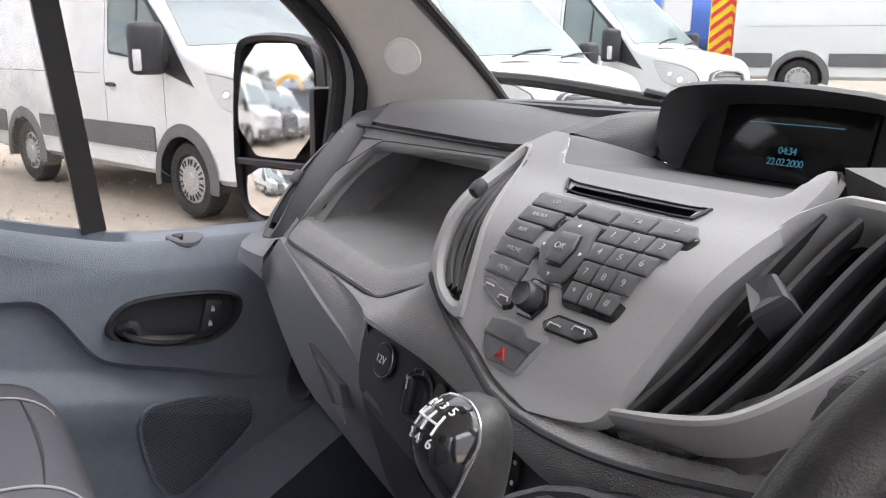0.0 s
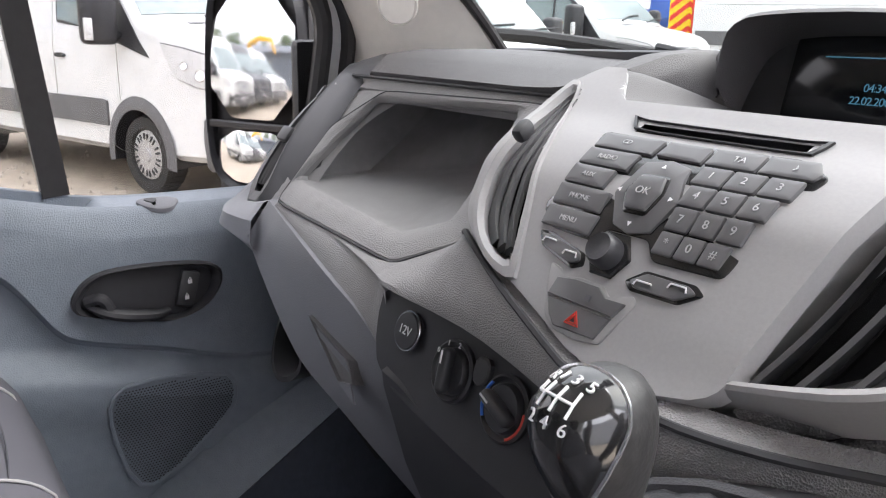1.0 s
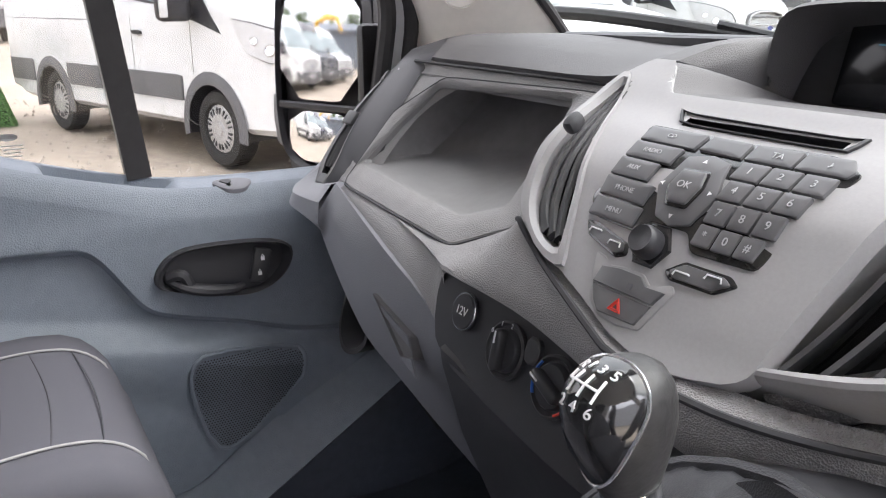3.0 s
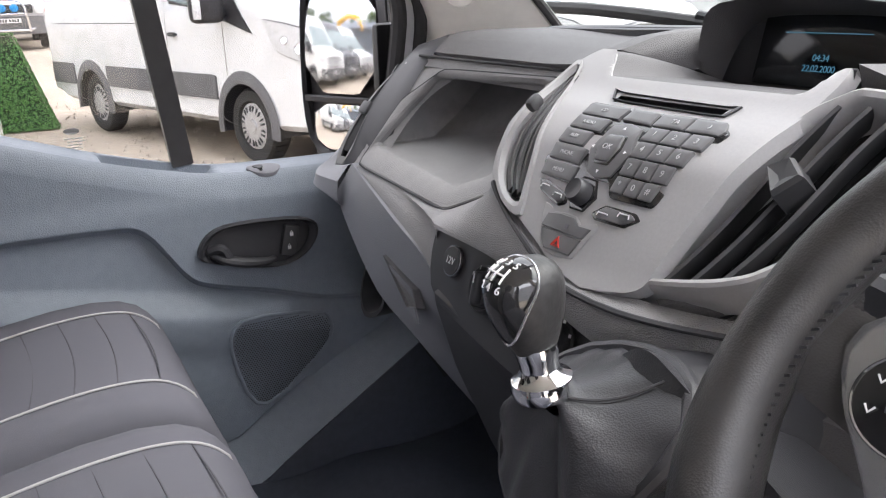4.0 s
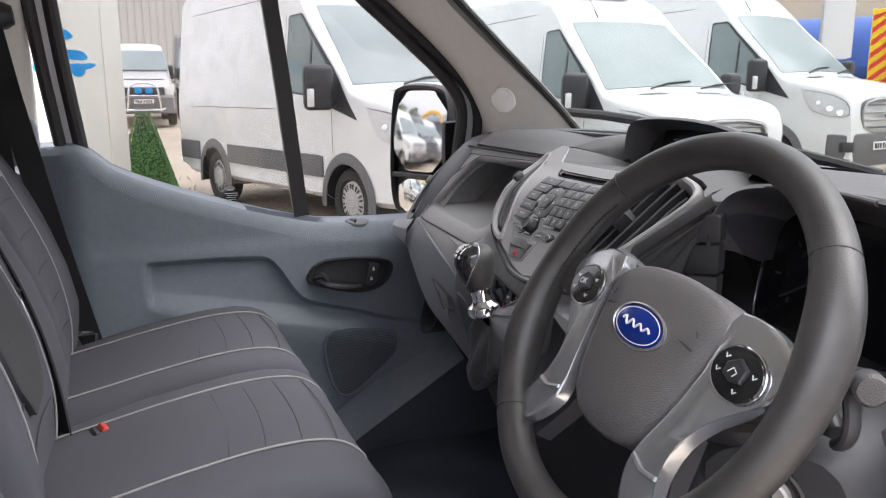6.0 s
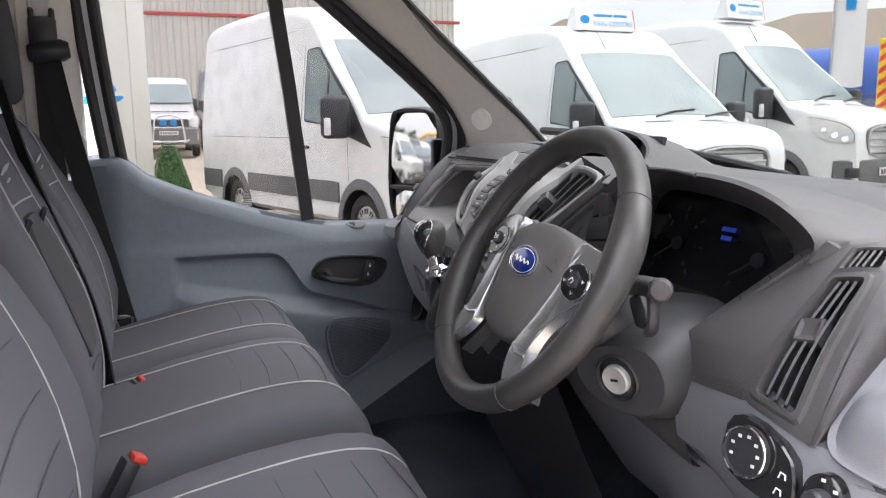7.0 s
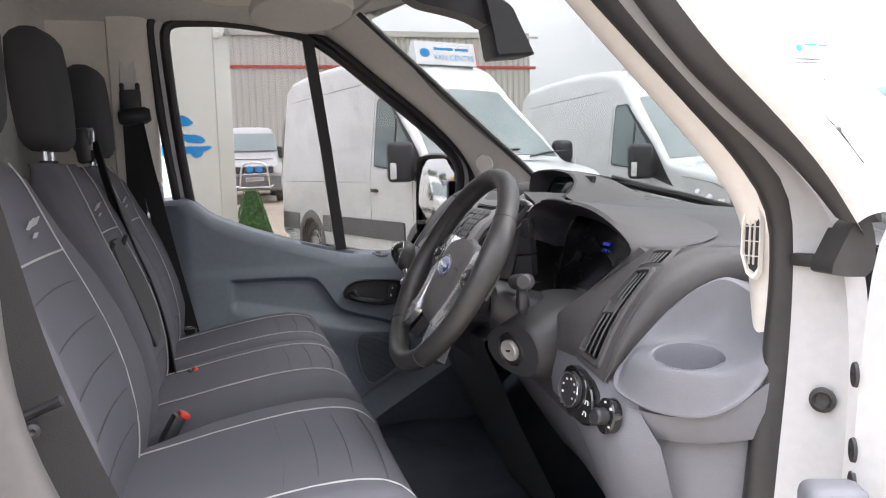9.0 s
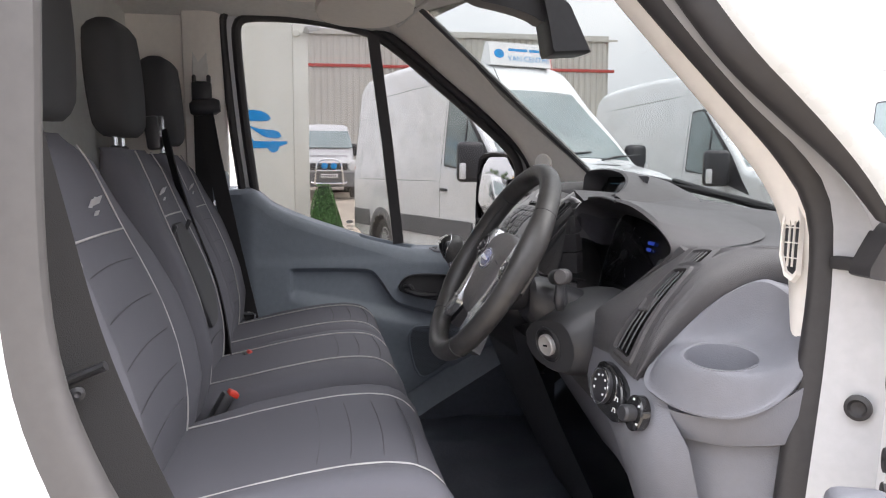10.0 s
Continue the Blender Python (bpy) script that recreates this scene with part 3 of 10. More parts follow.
def pillars():
    # passenger side pillar trim, from the seal to the windscreen
    base = [(-0.915, 0.50, 1.30), (-0.905, 0.445, 1.49), (-0.898, 0.31, 1.63), (-0.89, 0.135, 1.765), (-0.885, -0.02, 1.895), (-0.875, -0.14, 1.945), (-0.86, -0.4, 1.958)]
    edge = [(-0.71, 0.665, 1.36), (-0.70, 0.575, 1.455), (-0.69, 0.395, 1.61), (-0.675, 0.225, 1.76), (-0.645, 0.06, 1.90), (-0.60, -0.02, 1.955), (-0.56, -0.4, 1.985)]
    a, b = smooth_loop(base, 40, 2, False), smooth_loop(edge, 40, 2, False)
    bm = bmn()
    rows = []
    for p, q in zip(a, b):
        m = p.lerp(q, 0.5) + V(0.03, -0.035, -0.01)
        rows.append([p + V(-0.02, 0.02, 0), p] + [((1 - t) ** 2 * p + 2 * t * (1 - t) * m + t * t * q) for t in [k / 10 for k in range(1, 11)]] + [q + V(0.0, 0.02, 0.01)])
    patch(bm, rows)
    t = tagged(part("trim_a_pillar_left", bm, PILLAR), "pale stone windscreen pillar trim with a round cover", "pillar trim", kind="structure")
    bm = bmn()
    lathe(bm, [(0.031, -0.006), (0.031, -0.0005), (0.0295, 0.0005), (0.0285, -0.0008), (0.027, 0.0004), (0.0001, 0.0005)], facing(V(-0.735, 0.452, 1.473), (0.62, -0.70, -0.30)), 40)
    part("round_cover", bm, PILLAR, t)
    bm = bmn()
    tube(bm, [p + V(0.006, 0.012, 0.0) for p in b], 0.008, 8)
    part("screen_seal", bm, RUBBER, t)
    # driver side: trim band, seal, painted jamb, second seal, outer skin
    def band(name, left, right, material, label, bulge=(0, 0, 0), n=46, parent=None, back=(0.0, 0.03, 0.0)):
        p, q = smooth_loop(left, n, 2, False), smooth_loop(right, n, 2, False)
        bm = bmn()
        rows = []
        for u, w in zip(p, q):
            rows.append([u + Vector(back)] + [u.lerp(w, k / 8) + Vector(bulge) * math.sin(math.pi * k / 8) for k in range(9)] + [w + Vector(back)])
        patch(bm, rows)
        ob = part(name, bm, material, parent)
        if parent is None:
            tagged(ob, label, "pillar", kind="structure")
        elif label:
            tagged(ob, label)
        return ob
    glass_edge = [(0.57, 0.0, 1.92), (0.66, 0.085, 1.755), (0.735, 0.165, 1.625), (0.80, 0.243, 1.505), (0.83, 0.295, 1.425), (0.828, 0.318, 1.36), (0.825, 0.33, 1.28), (0.83, 0.325, 1.2)]
    seal_in = [(0.68, -0.045, 1.90), (0.735, 0.05, 1.775), (0.80, 0.155, 1.635), (0.86, 0.262, 1.49), (0.878, 0.318, 1.42), (0.878, 0.335, 1.35), (0.876, 0.328, 1.25), (0.875, 0.318, 1.15)]
    t = band("trim_a_pillar_right", glass_edge, seal_in, PILLAR, "pale stone windscreen pillar trim on the driver side", (0, -0.008, 0.0))
    # slotted demist grille low on the trim
    gm = facing(V(0.8585, 0.303, 1.365), (0.30, -0.95, 0.05)) @ Matrix.Diagonal((0.86, 0.80, 1, 1))
    shape = ((-0.009, 0.044), (0.008, 0.050), (0.013, 0.030), (0.013, -0.040), (0.006, -0.050), (-0.004, -0.044), (-0.013, -0.018), (-0.013, 0.026))
    bm = bmn()
    loft(bm, [[gm @ V(x * k, y * k * 0.98, z) for x, y in shape] for k, z in ((1.30, -0.008), (1.24, 0.0), (1.08, -0.001), (1.0, -0.010))], False, True)
    dg = part("demist_grille", bm, PILLAR, t, "slotted demister outlet")
    bm = bmn()
    loft(bm, [[gm @ V(x * k, y * k, z) for x, y in shape] for k, z in ((1.04, -0.006), (1.02, -0.0052))])
    part("grille_slot", bm, BLACK_PLASTIC, dg)
    for k in range(3):
        bm = bmn()
        box(bm, gm @ V(0, -0.024 + 0.024 * k, -0.004), (0.024, 0.0016, 0.004), gm.to_3x3().to_4x4())
        part("grille_bar", bm, PILLAR, dg)
    for k in range(2):
        bm = bmn()
        box(bm, gm @ V(-0.004 + 0.008 * k, -0.002, -0.004), (0.0013, 0.072, 0.004), gm.to_3x3().to_4x4())
        part("grille_bar", bm, PILLAR, dg)
    def pushed(line, d):
        return [tuple(Vector(p) + Vector(d)) for p in line]
    low = [(0.862, 0.318, 1.20), (0.862, 0.303, 1.12), (0.862, 0.291, 1.0), (0.862, 0.26, 0.70)]
    s1 = [(0.665, -0.06, 1.91), (0.735, 0.05, 1.775), (0.80, 0.135, 1.65), (0.845, 0.215, 1.545), (0.86, 0.285, 1.465), (0.862, 0.328, 1.40), (0.862, 0.332, 1.32)] + low
    s1o = [(0.72, -0.06, 1.945), (0.80, 0.035, 1.80), (0.87, 0.13, 1.64), (0.90, 0.215, 1.535), (0.90, 0.283, 1.483), (0.90, 0.331, 1.428), (0.90, 0.337, 1.34), (0.90, 0.332, 1.22), (0.90, 0.322, 1.12), (0.90, 0.310, 1.0), (0.90, 0.28, 0.70)]
    d = band("door_aperture_seal", s1, s1o, RUBBER, "thick black rubber door aperture seal", (0.004, -0.016, 0))
    j = s1o
    jo = [(0.755, -0.078, 1.96), (0.84, 0.010, 1.83), (0.90, 0.092, 1.685), (0.94, 0.156, 1.575), (0.945, 0.230, 1.512), (0.95, 0.30, 1.456), (0.955, 0.345, 1.40), (0.955, 0.372, 1.30), (0.955, 0.375, 1.15), (0.955, 0.36, 1.0), (0.955, 0.33, 0.70)]
    jamb = band("wall_door_jamb", j, jo, DIM_WHITE, "white painted door jamb with bolt holes", (0.0, 0.004, 0))
    for y, z in ((0.352, 1.172), (0.345, 0.90)):
        bm = bmn()
        lathe(bm, [(0.016, 0.0), (0.0155, 0.004), (0.011, 0.006), (0.008, 0.002), (0.0001, 0.0)], facing(V(0.938, y, z), (0.65, -0.75, 0)), 24)
        part("bolt_grommet", bm, RUBBER, jamb)
    s2 = [(0.765, -0.088, 1.96), (0.85, 0.0, 1.83), (0.91, 0.082, 1.685), (0.95, 0.146, 1.577), (0.955, 0.218, 1.515), (0.96, 0.288, 1.46), (0.965, 0.338, 1.405)]
    s2o = [(0.80, -0.078, 1.985), (0.885, 0.010, 1.85), (0.945, 0.093, 1.705), (0.985, 0.160, 1.59), (0.99, 0.238, 1.52), (0.993, 0.302, 1.455), (0.995, 0.344, 1.395)]
    band("trim_outer_seal", s2, s2o, RUBBER, "black outer weather strip along the pillar", (0.0, -0.010, 0))
    sk = [(x + 0.022, y + 0.026, z + 0.014) for x, y, z in s2o]
    band("wall_outer_pillar", s2o, sk, WHITE_PAINT, "white painted outer windscreen pillar", (0.006, -0.008, 0.004), back=(-0.02, 0.04, -0.03))
    bm = bmn()
    box(bm, V(0.930, 0.346, 1.345), (0.062, 0.020, 0.016), pose(0, 0, 0, 0, 0, 20), 0.004, 2)
    loft(bm, [smooth_loop([(x, y, z) for y, z in ((0.318, 1.340), (0.336, 1.372), (0.352, 1.398), (0.372, 1.402), (0.382, 1.37), (0.38, 1.330), (0.33, 1.333))], 40, 1) for x in (0.948, 0.954, 0.976, 0.984)])
    br = part("hinge_bracket_cover", bm, RUBBER)
    tagged(br, "black plastic cover over the upper door hinge", "hinge cover")
    # the open door's inner edge
    od = thing("driver_door", (1.05, 0.55, 0.7), "white open driver door edge with a grey trim corner", "door")
    bm = bmn()
    lo = smooth_loop([(1.0, 0.33, 0.62), (1.0, 0.338, 1.05), (1.0, 0.348, 1.22), (1.005, 0.358, 1.36), (1.02, 0.38, 1.43), (1.10, 0.48, 1.43), (1.10, 0.42, 0.62)], 50, 1)
    loft(bm, [lo, [p + V(0.5, 0.5, 0) for p in lo]])
    part("inner_skin", bm, DIM_WHITE, od)
    for z in (1.22, 1.13, 1.09):
        bm = bmn()
        lathe(bm, [(0.012, 0.0), (0.011, 0.004), (0.006, 0.005), (0.0001, 0.003)], facing(V(0.999, 0.345, z), (-0.3, -0.95, 0)) @ Matrix.Diagonal((0.7, 1.3, 1, 1)), 20)
        part("door_grommet", bm, RUBBER, od)
    bm = bmn()
    box(bm, V(1.03, 0.29, 1.05), (0.05, 0.07, 0.12), pose(0, 0, 0, 0, 0, -20), 0.016, 3)
    part("trim_corner", bm, LIGHT_GREY, od)


pillars()


def windscreen():
    w = tagged(new("window_2"), "raked laminated windscreen", "window", kind="structure")
    bm = bmn()
    rows = []
    for i in range(25):
        u = -1 + i / 12
        bow = 1 - u * u
        top, bot = V(0.62 * u, 0.05 + 0.19 * bow, 1.93), V(0.80 * u, 0.66 + 0.28 * bow, 1.33)
        rows.append([top.lerp(bot, k / 12) for k in range(13)])
    patch(bm, rows, (0, 0.004, 0.004))
    part("pane", bm, SCREEN, w).visible_shadow = False


windscreen()


def door_mirror():
    m = thing("door_mirror", (-1.1, 0.40, 1.3), "black door mirror housing with two mirror glasses", "mirror")
    turn = Matrix.Translation((-1.138, 0.394, 0)) @ pose(0, 0, 0, 0, 0, 26) @ Matrix.Diagonal((0.68, 1, 1, 1)) @ Matrix.Translation((1.15, -0.372, 0))
    def set_in(name, bm, material, label="", sharp=35):
        bmesh.ops.transform(bm, matrix=turn, verts=bm.verts)
        return part(name, bm, material, m, label, sharp)
    def lp(k, y):
        pts = smooth_loop([(-1.335, 0, 1.20), (-1.31, 0, 1.48), (-1.27, 0, 1.515), (-1.02, 0, 1.51), (-0.985, 0, 1.47), (-0.985, 0, 1.22), (-1.06, 0, 1.13), (-1.27, 0, 1.125)], 60, 2)
        c = V(-1.15, 0, 1.32)
        return [V(c.x + (p.x - c.x) * k, y, c.z + (p.z - c.z) * k) for p in pts]
    bm = bmn()
    loft(bm, [lp(0.95, 0.372), lp(1.0, 0.362), lp(1.03, 0.38), lp(1.0, 0.43), lp(0.85, 0.50), lp(0.55, 0.53)], False, True)
    set_in("housing", bm, BLACK_PLASTIC)
    bm = bmn()
    box(bm, V(-1.15, 0.390, 1.30), (0.34, 0.004, 0.38))
    set_in("backplate", bm, BLACK_PLASTIC)
    def bulge(cx, cz, hx, hz, y, r, tilt):
        # a domed glass: rounded outline, surface on a wide sphere
        loops = []
        for k in (1.0, 0.85, 0.7, 0.55, 0.4, 0.25, 0.1):
            lo = smooth_loop([(-hx * k, 0, -hz * k), (-hx * k, 0, hz * k), (hx * k, 0, hz * k), (hx * k, 0, -hz * k)], 40, 1)
            loops.append([V(cx + q.x, y - tilt * q.z - (0.0 - ((q.x * 0.68) ** 2 + q.z ** 2) / (2 * r)) - 0.003, cz + q.z) for q in lo])
        return loops
    bm = bmn()
    loft(bm, bulge(-1.157, 1.384, 0.150, 0.114, 0.368, 1.4, -0.06), False, True)
    set_in("mirror_glass", bm, MIRROR, "slightly domed mirror glass", 60)
    bm = bmn()
    loft(bm, bulge(-1.16, 1.196, 0.138, 0.050, 0.365, 0.45, -0.06), False, True)
    set_in("wide_glass", bm, MIRROR, "strongly domed lower mirror glass", 60)
    bm = bmn()
    box(bm, V(-1.15, 0.366, 1.257), (0.33, 0.012, 0.014), None, 0.003, 1)
    set_in("glass_divider", bm, BLACK_PLASTIC)
    bm = bmn()
    box(bm, V(-0.975, 0.43, 1.22), (0.12, 0.06, 0.07), None, 0.02, 2)
    box(bm, V(-0.945, 0.43, 1.28), (0.03, 0.1, 0.28), None, 0.012, 2)
    part("mirror_arm", bm, BLACK_PLASTIC, m)


door_mirror()


def sensor_housing():
    t = thing("sensor_housing", (0.02, 0.28, 1.75), "black plastic mirror and sensor housing on the windscreen", "mirror housing")
    bm = bmn()
    lo = smooth_loop([(0, 0.222, 1.765), (0, 0.232, 1.708), (0, 0.322, 1.714), (0, 0.27, 1.82), (0, 0.20, 1.86)], 36, 0)
    loft(bm, [[V(-0.03, 0.24 + (p.y - 0.24) * 0.9, p.z) for p in lo], [V(0.02, p.y, p.z) for p in lo], [V(0.06, p.y, p.z) for p in lo], [V(0.068, 0.26 + (p.y - 0.26) * 0.92, 1.76 + (p.z - 1.76) * 0.92) for p in lo]])
    part("mirror_shell", bm, BLACK_PLASTIC, t)
    bm = bmn()
    loft(bm, [smooth_loop([(x, y, z) for y, z in ((0.02, 1.86), (0.06, 1.822), (0.12, 1.812), (0.19, 1.795), (0.225, 1.77), (0.25, 1.82), (0.2, 1.90), (0.05, 1.90))], 40, 2) for x in (-0.02, 0.045)])
    part("bracket_cover", bm, BLACK_PLASTIC, t)


sensor_housing()


def wipers():
    for pts, n_ in ((((-0.927, 0.744, 1.438), (-0.72, 0.78, 1.43), (-0.3, 0.885, 1.374), (-0.1, 0.945, 1.335)), 0),):
        w = thing("wiper", pts[-1], "black wiper arm and blade at the windscreen foot", "wiper")
        bm = bmn()
        tube(bm, smooth_loop(pts, 20, 2, False), 0.010, 8, False, 1.2)
        part("blade", bm, RUBBER, w)
        bm = bmn()
        tube(bm, [V(-0.55, 0.82, 1.42), V(-0.3, 0.895, 1.372), V(0.0, 0.965, 1.318)], 0.008, 8)
        part("arm", bm, BLACK_PLASTIC, w)
    b = tagged(new("bonnet"), "white bonnet in front of the windscreen", "bonnet", kind="structure")
    bm = bmn()
    patch(bm, [[V(-0.95 + 1.9 * i / 16, 0.92 + 0.75 * j / 8, 1.19 - 0.05 * abs(-1 + i / 8) ** 2 - 0.30 * (j / 8) ** 2) for i in range(17)] for j in range(9)], (0, 0, -0.02))
    part("bonnet_skin", bm, WHITE_PAINT, b)
    bm = bmn()
    patch(bm, [[V(-0.9 + 1.8 * i / 16, 0.84 - 0.26 * abs(-1 + i / 8) ** 2 + (0.14 + 0.24 * abs(-1 + i / 8) ** 2) * j / 2, 1.336 - 0.004 * j) for i in range(17)] for j in range(3)], (0, 0, -0.02))
    part("scuttle_panel", bm, BLACK_PLASTIC, b)


wipers()

# ---- dashboard ----
FASCIA = [(1.235, 0.105), (1.258, 0.122), (1.28, 0.135), (1.32, 0.161), (1.34, 0.175), (1.36, 0.200), (1.377, 0.228), (1.395, 0.250), (1.41, 0.268)]
ARC = [0.0]
for (za, ya), (zb, yb) in zip(FASCIA, FASCIA[1:]):
    ARC.append(ARC[-1] + math.hypot(zb - za, yb - ya))
FZ = [(s, z) for s, (z, y) in zip(ARC, FASCIA)]
FY = [(s, y) for s, (z, y) in zip(ARC, FASCIA)]


def cf(x, s, off=0.0):
    """A place on the curved centre fascia: x across, s up along it, off out of it."""
    s0 = min(max(s, 0.002), 0.24)
    ty, tz = spline(FY, s0 + 0.002) - spline(FY, s0 - 0.002), spline(FZ, s0 + 0.002) - spline(FZ, s0 - 0.002)
    k = math.hypot(ty, tz)
    ty, tz = ty / k, tz / k
    return V(x, spline(FY, s0) + (s - s0) * ty + 0.4 * (x + 0.006) ** 2 - tz * off, spline(FZ, s0) + (s - s0) * tz + ty * off)


def cf_frame(x, s, off=0.0):
    a, b = cf(x, s, off), cf(x, s + 0.004, off)
    y = (b - a).normalized()
    z = V(1, 0, 0).cross(y).normalized()
    return Matrix.Translation(a) @ Matrix((V(1, 0, 0), y, z)).transposed().to_4x4()


def corner_loop(pts, r, seg=3):
    """A closed outline whose corners are rounded by about r."""
    p = [Vector(q) for q in pts]
    res = []
    for i, b in enumerate(p):
        a, c = p[i - 1], p[(i + 1) % len(p)]
        ra, rc = min(r, (a - b).length * 0.4), min(r, (c - b).length * 0.4)
        u, w = b + (a - b).normalized() * ra, b + (c - b).normalized() * rc
        res += [u.lerp(b, k / seg).lerp(b.lerp(w, k / seg), k / seg) for k in range(seg + 1)] if r else [b]
    return res


def fascia_slab(bm, pts, lo, hi, bev=0.0012, n=36, cuts=1):
    """A key or plate on the fascia with a rounded rim; pts are (x, s)."""
    lp = corner_loop([(x, s, 0) for x, s in pts], 0.0022 * cuts)
    n = len(lp)
    c = sum(lp, Vector()) / n
    def lay(k, off):
        return [cf(c.x + (p.x - c.x) * k, c.y + (p.y - c.y) * k, off) for p in lp]
    size = max((p - c).length for p in lp)
    loft(bm, [lay(1, lo), lay(1, hi - bev), lay(1 - 0.4 * bev / size, hi - 0.3 * bev), lay(1 - 1.4 * bev / size, hi), lay(0.5, hi)])


dash = thing("dashboard", (0, 0.4, 1.2), "charcoal moulded dashboard with grey centre fascia and open bins", "dashboard")


def dash_top():
    lip = [(-0.86, 0.46, 1.345), (-0.79, 0.42, 1.368), (-0.735, 0.385, 1.381), (-0.60, 0.318, 1.386), (-0.42, 0.312, 1.386), (-0.255, 0.312, 1.385), (-0.20, 0.30, 1.395), (-0.145, 0.274, 1.413), (-0.10, 0.262, 1.404),
           (0.0, 0.258, 1.400), (0.104, 0.262, 1.402), (0.17, 0.264, 1.400), (0.225, 0.258, 1.388), (0.252, 0.226, 1.381), (0.29, 0.205, 1.378)]
    bm = bmn()
    for sect in (lip[:8] + [(-0.128, 0.330, 1.398), (-0.120, 0.372, 1.384)], [(0.135, 0.262, 1.412), *lip[11:]]):
      rows = []
      for p in smooth_loop(sect, 50, 1, False):
        e = abs(p.x)
        y1 = 0.86 - 0.30 * (e / 0.86) ** 2
        hump = 0.012 * math.exp(-((p.x + 0.42) / 0.3) ** 2)
        row = [p + V(0, 0.008, -0.02), p]
        for k in range(1, 13):
            t = k / 12
            y = p.y + (y1 - p.y) * t
            low = step(-0.45, -0.05, p.x)
            z = p.z + (1.372 - 0.022 * low - p.z) * t + (0.028 - 0.024 * low * step(-0.05, 0.12, p.x) + hump) * math.sin(math.pi * min(1, t * 1.25) ** 0.8) * (1 - 0.35 * t)
            row.append(V(p.x, y, z))
        rows.append(row)
      patch(bm, rows)
    part("upper_pad", bm, CHARCOAL_SOFT, dash, "charcoal upper pad")
    # shut line along the pad and the demister slot behind it
    bm = bmn()
    tube(bm, [V(-0.62 + 0.38 * k / 14, 0.3125, 1.3795) for k in range(15)], 0.0022, 6)
    part("pad_seam", bm, SEAM, dash)
    bm = bmn()
    lo = smooth_loop([(-0.50, 0.47, 1.412), (-0.47, 0.44, 1.413), (-0.19, 0.42, 1.416), (-0.17, 0.47, 1.418), (-0.2, 0.53, 1.414), (-0.46, 0.53, 1.412)], 40, 1)
    loft(bm, [[p + V(0, 0, -0.012) for p in lo], [p + V(0, 0, 0.004) for p in lo], [p + V(0, 0.004, 0.006) for p in lo], [V(-0.33 + (p.x + 0.33) * 0.93, 0.485 + (p.y - 0.485) * 0.8, p.z + 0.004) for p in lo], [V(-0.33 + (p.x + 0.33) * 0.9, 0.485 + (p.y - 0.485) * 0.7, p.z - 0.004) for p in lo]])
    part("top_tray", bm, BLACK_PLASTIC, dash, "dark slot in the dashboard top")
    # pad between the instrument hood, the outer vent and the windscreen
    bm = bmn()
    front = smooth_loop([(0.24, 0.30, 1.386), (0.285, 0.355, 1.385), (0.35, 0.41, 1.379), (0.44, 0.45, 1.369), (0.54, 0.45, 1.353), (0.62, 0.41, 1.347), (0.675, 0.355, 1.343), (0.688, 0.30, 1.342), (0.700, 0.272, 1.341), (0.722, 0.282, 1.344), (0.745, 0.312, 1.349), (0.775, 0.349, 1.349), (0.815, 0.389, 1.346), (0.845, 0.43, 1.346)], 60, 1, False)
    rows = []
    for p in front:
        x1 = p.x + 0.02 if p.x < 0.8 else p.x
        y1 = max(p.y + 0.05, 0.87 - 0.30 * (x1 / 0.86) ** 2)
        rows.append([p + V(0, -0.012, -0.012), p] + [V(p.x + (x1 - p.x) * t, p.y + (y1 - p.y) * t, p.z + (1.345 - p.z) * t + 0.002 * math.sin(math.pi * t)) for t in [k / 10 for k in range(1, 11)]])
    patch(bm, rows)
    part("right_pad", bm, CHARCOAL_SOFT, dash)


dash_top()


def body_core():
    """The dark carcass under the trim, which closes the dashboard."""
    bm = bmn()
    loops = []
    for x, y0, z0 in ((-0.88, 0.50, 1.30), (-0.62, 0.36, 1.20), (-0.25, 0.27, 1.20), (-0.12, 0.24, 1.18), (0.1, 0.24, 1.18), (0.26, 0.30, 1.18), (0.60, 0.34, 1.18), (0.75, 0.30, 1.18), (0.86, 0.38, 1.15)):
        loops.append([V(x, 0.80, 1.30), V(x, y0 + 0.12, z0 + 0.10 if -0.5 < x < 0.2 else z0 + 0.05), V(x, y0, z0), V(x, 0.34, 1.0), V(x, 0.5, 0.85), V(x, 0.8, 0.8)])
    loft(bm, loops)
    part("carcass", bm, BLACK_PLASTIC, dash)


body_core()


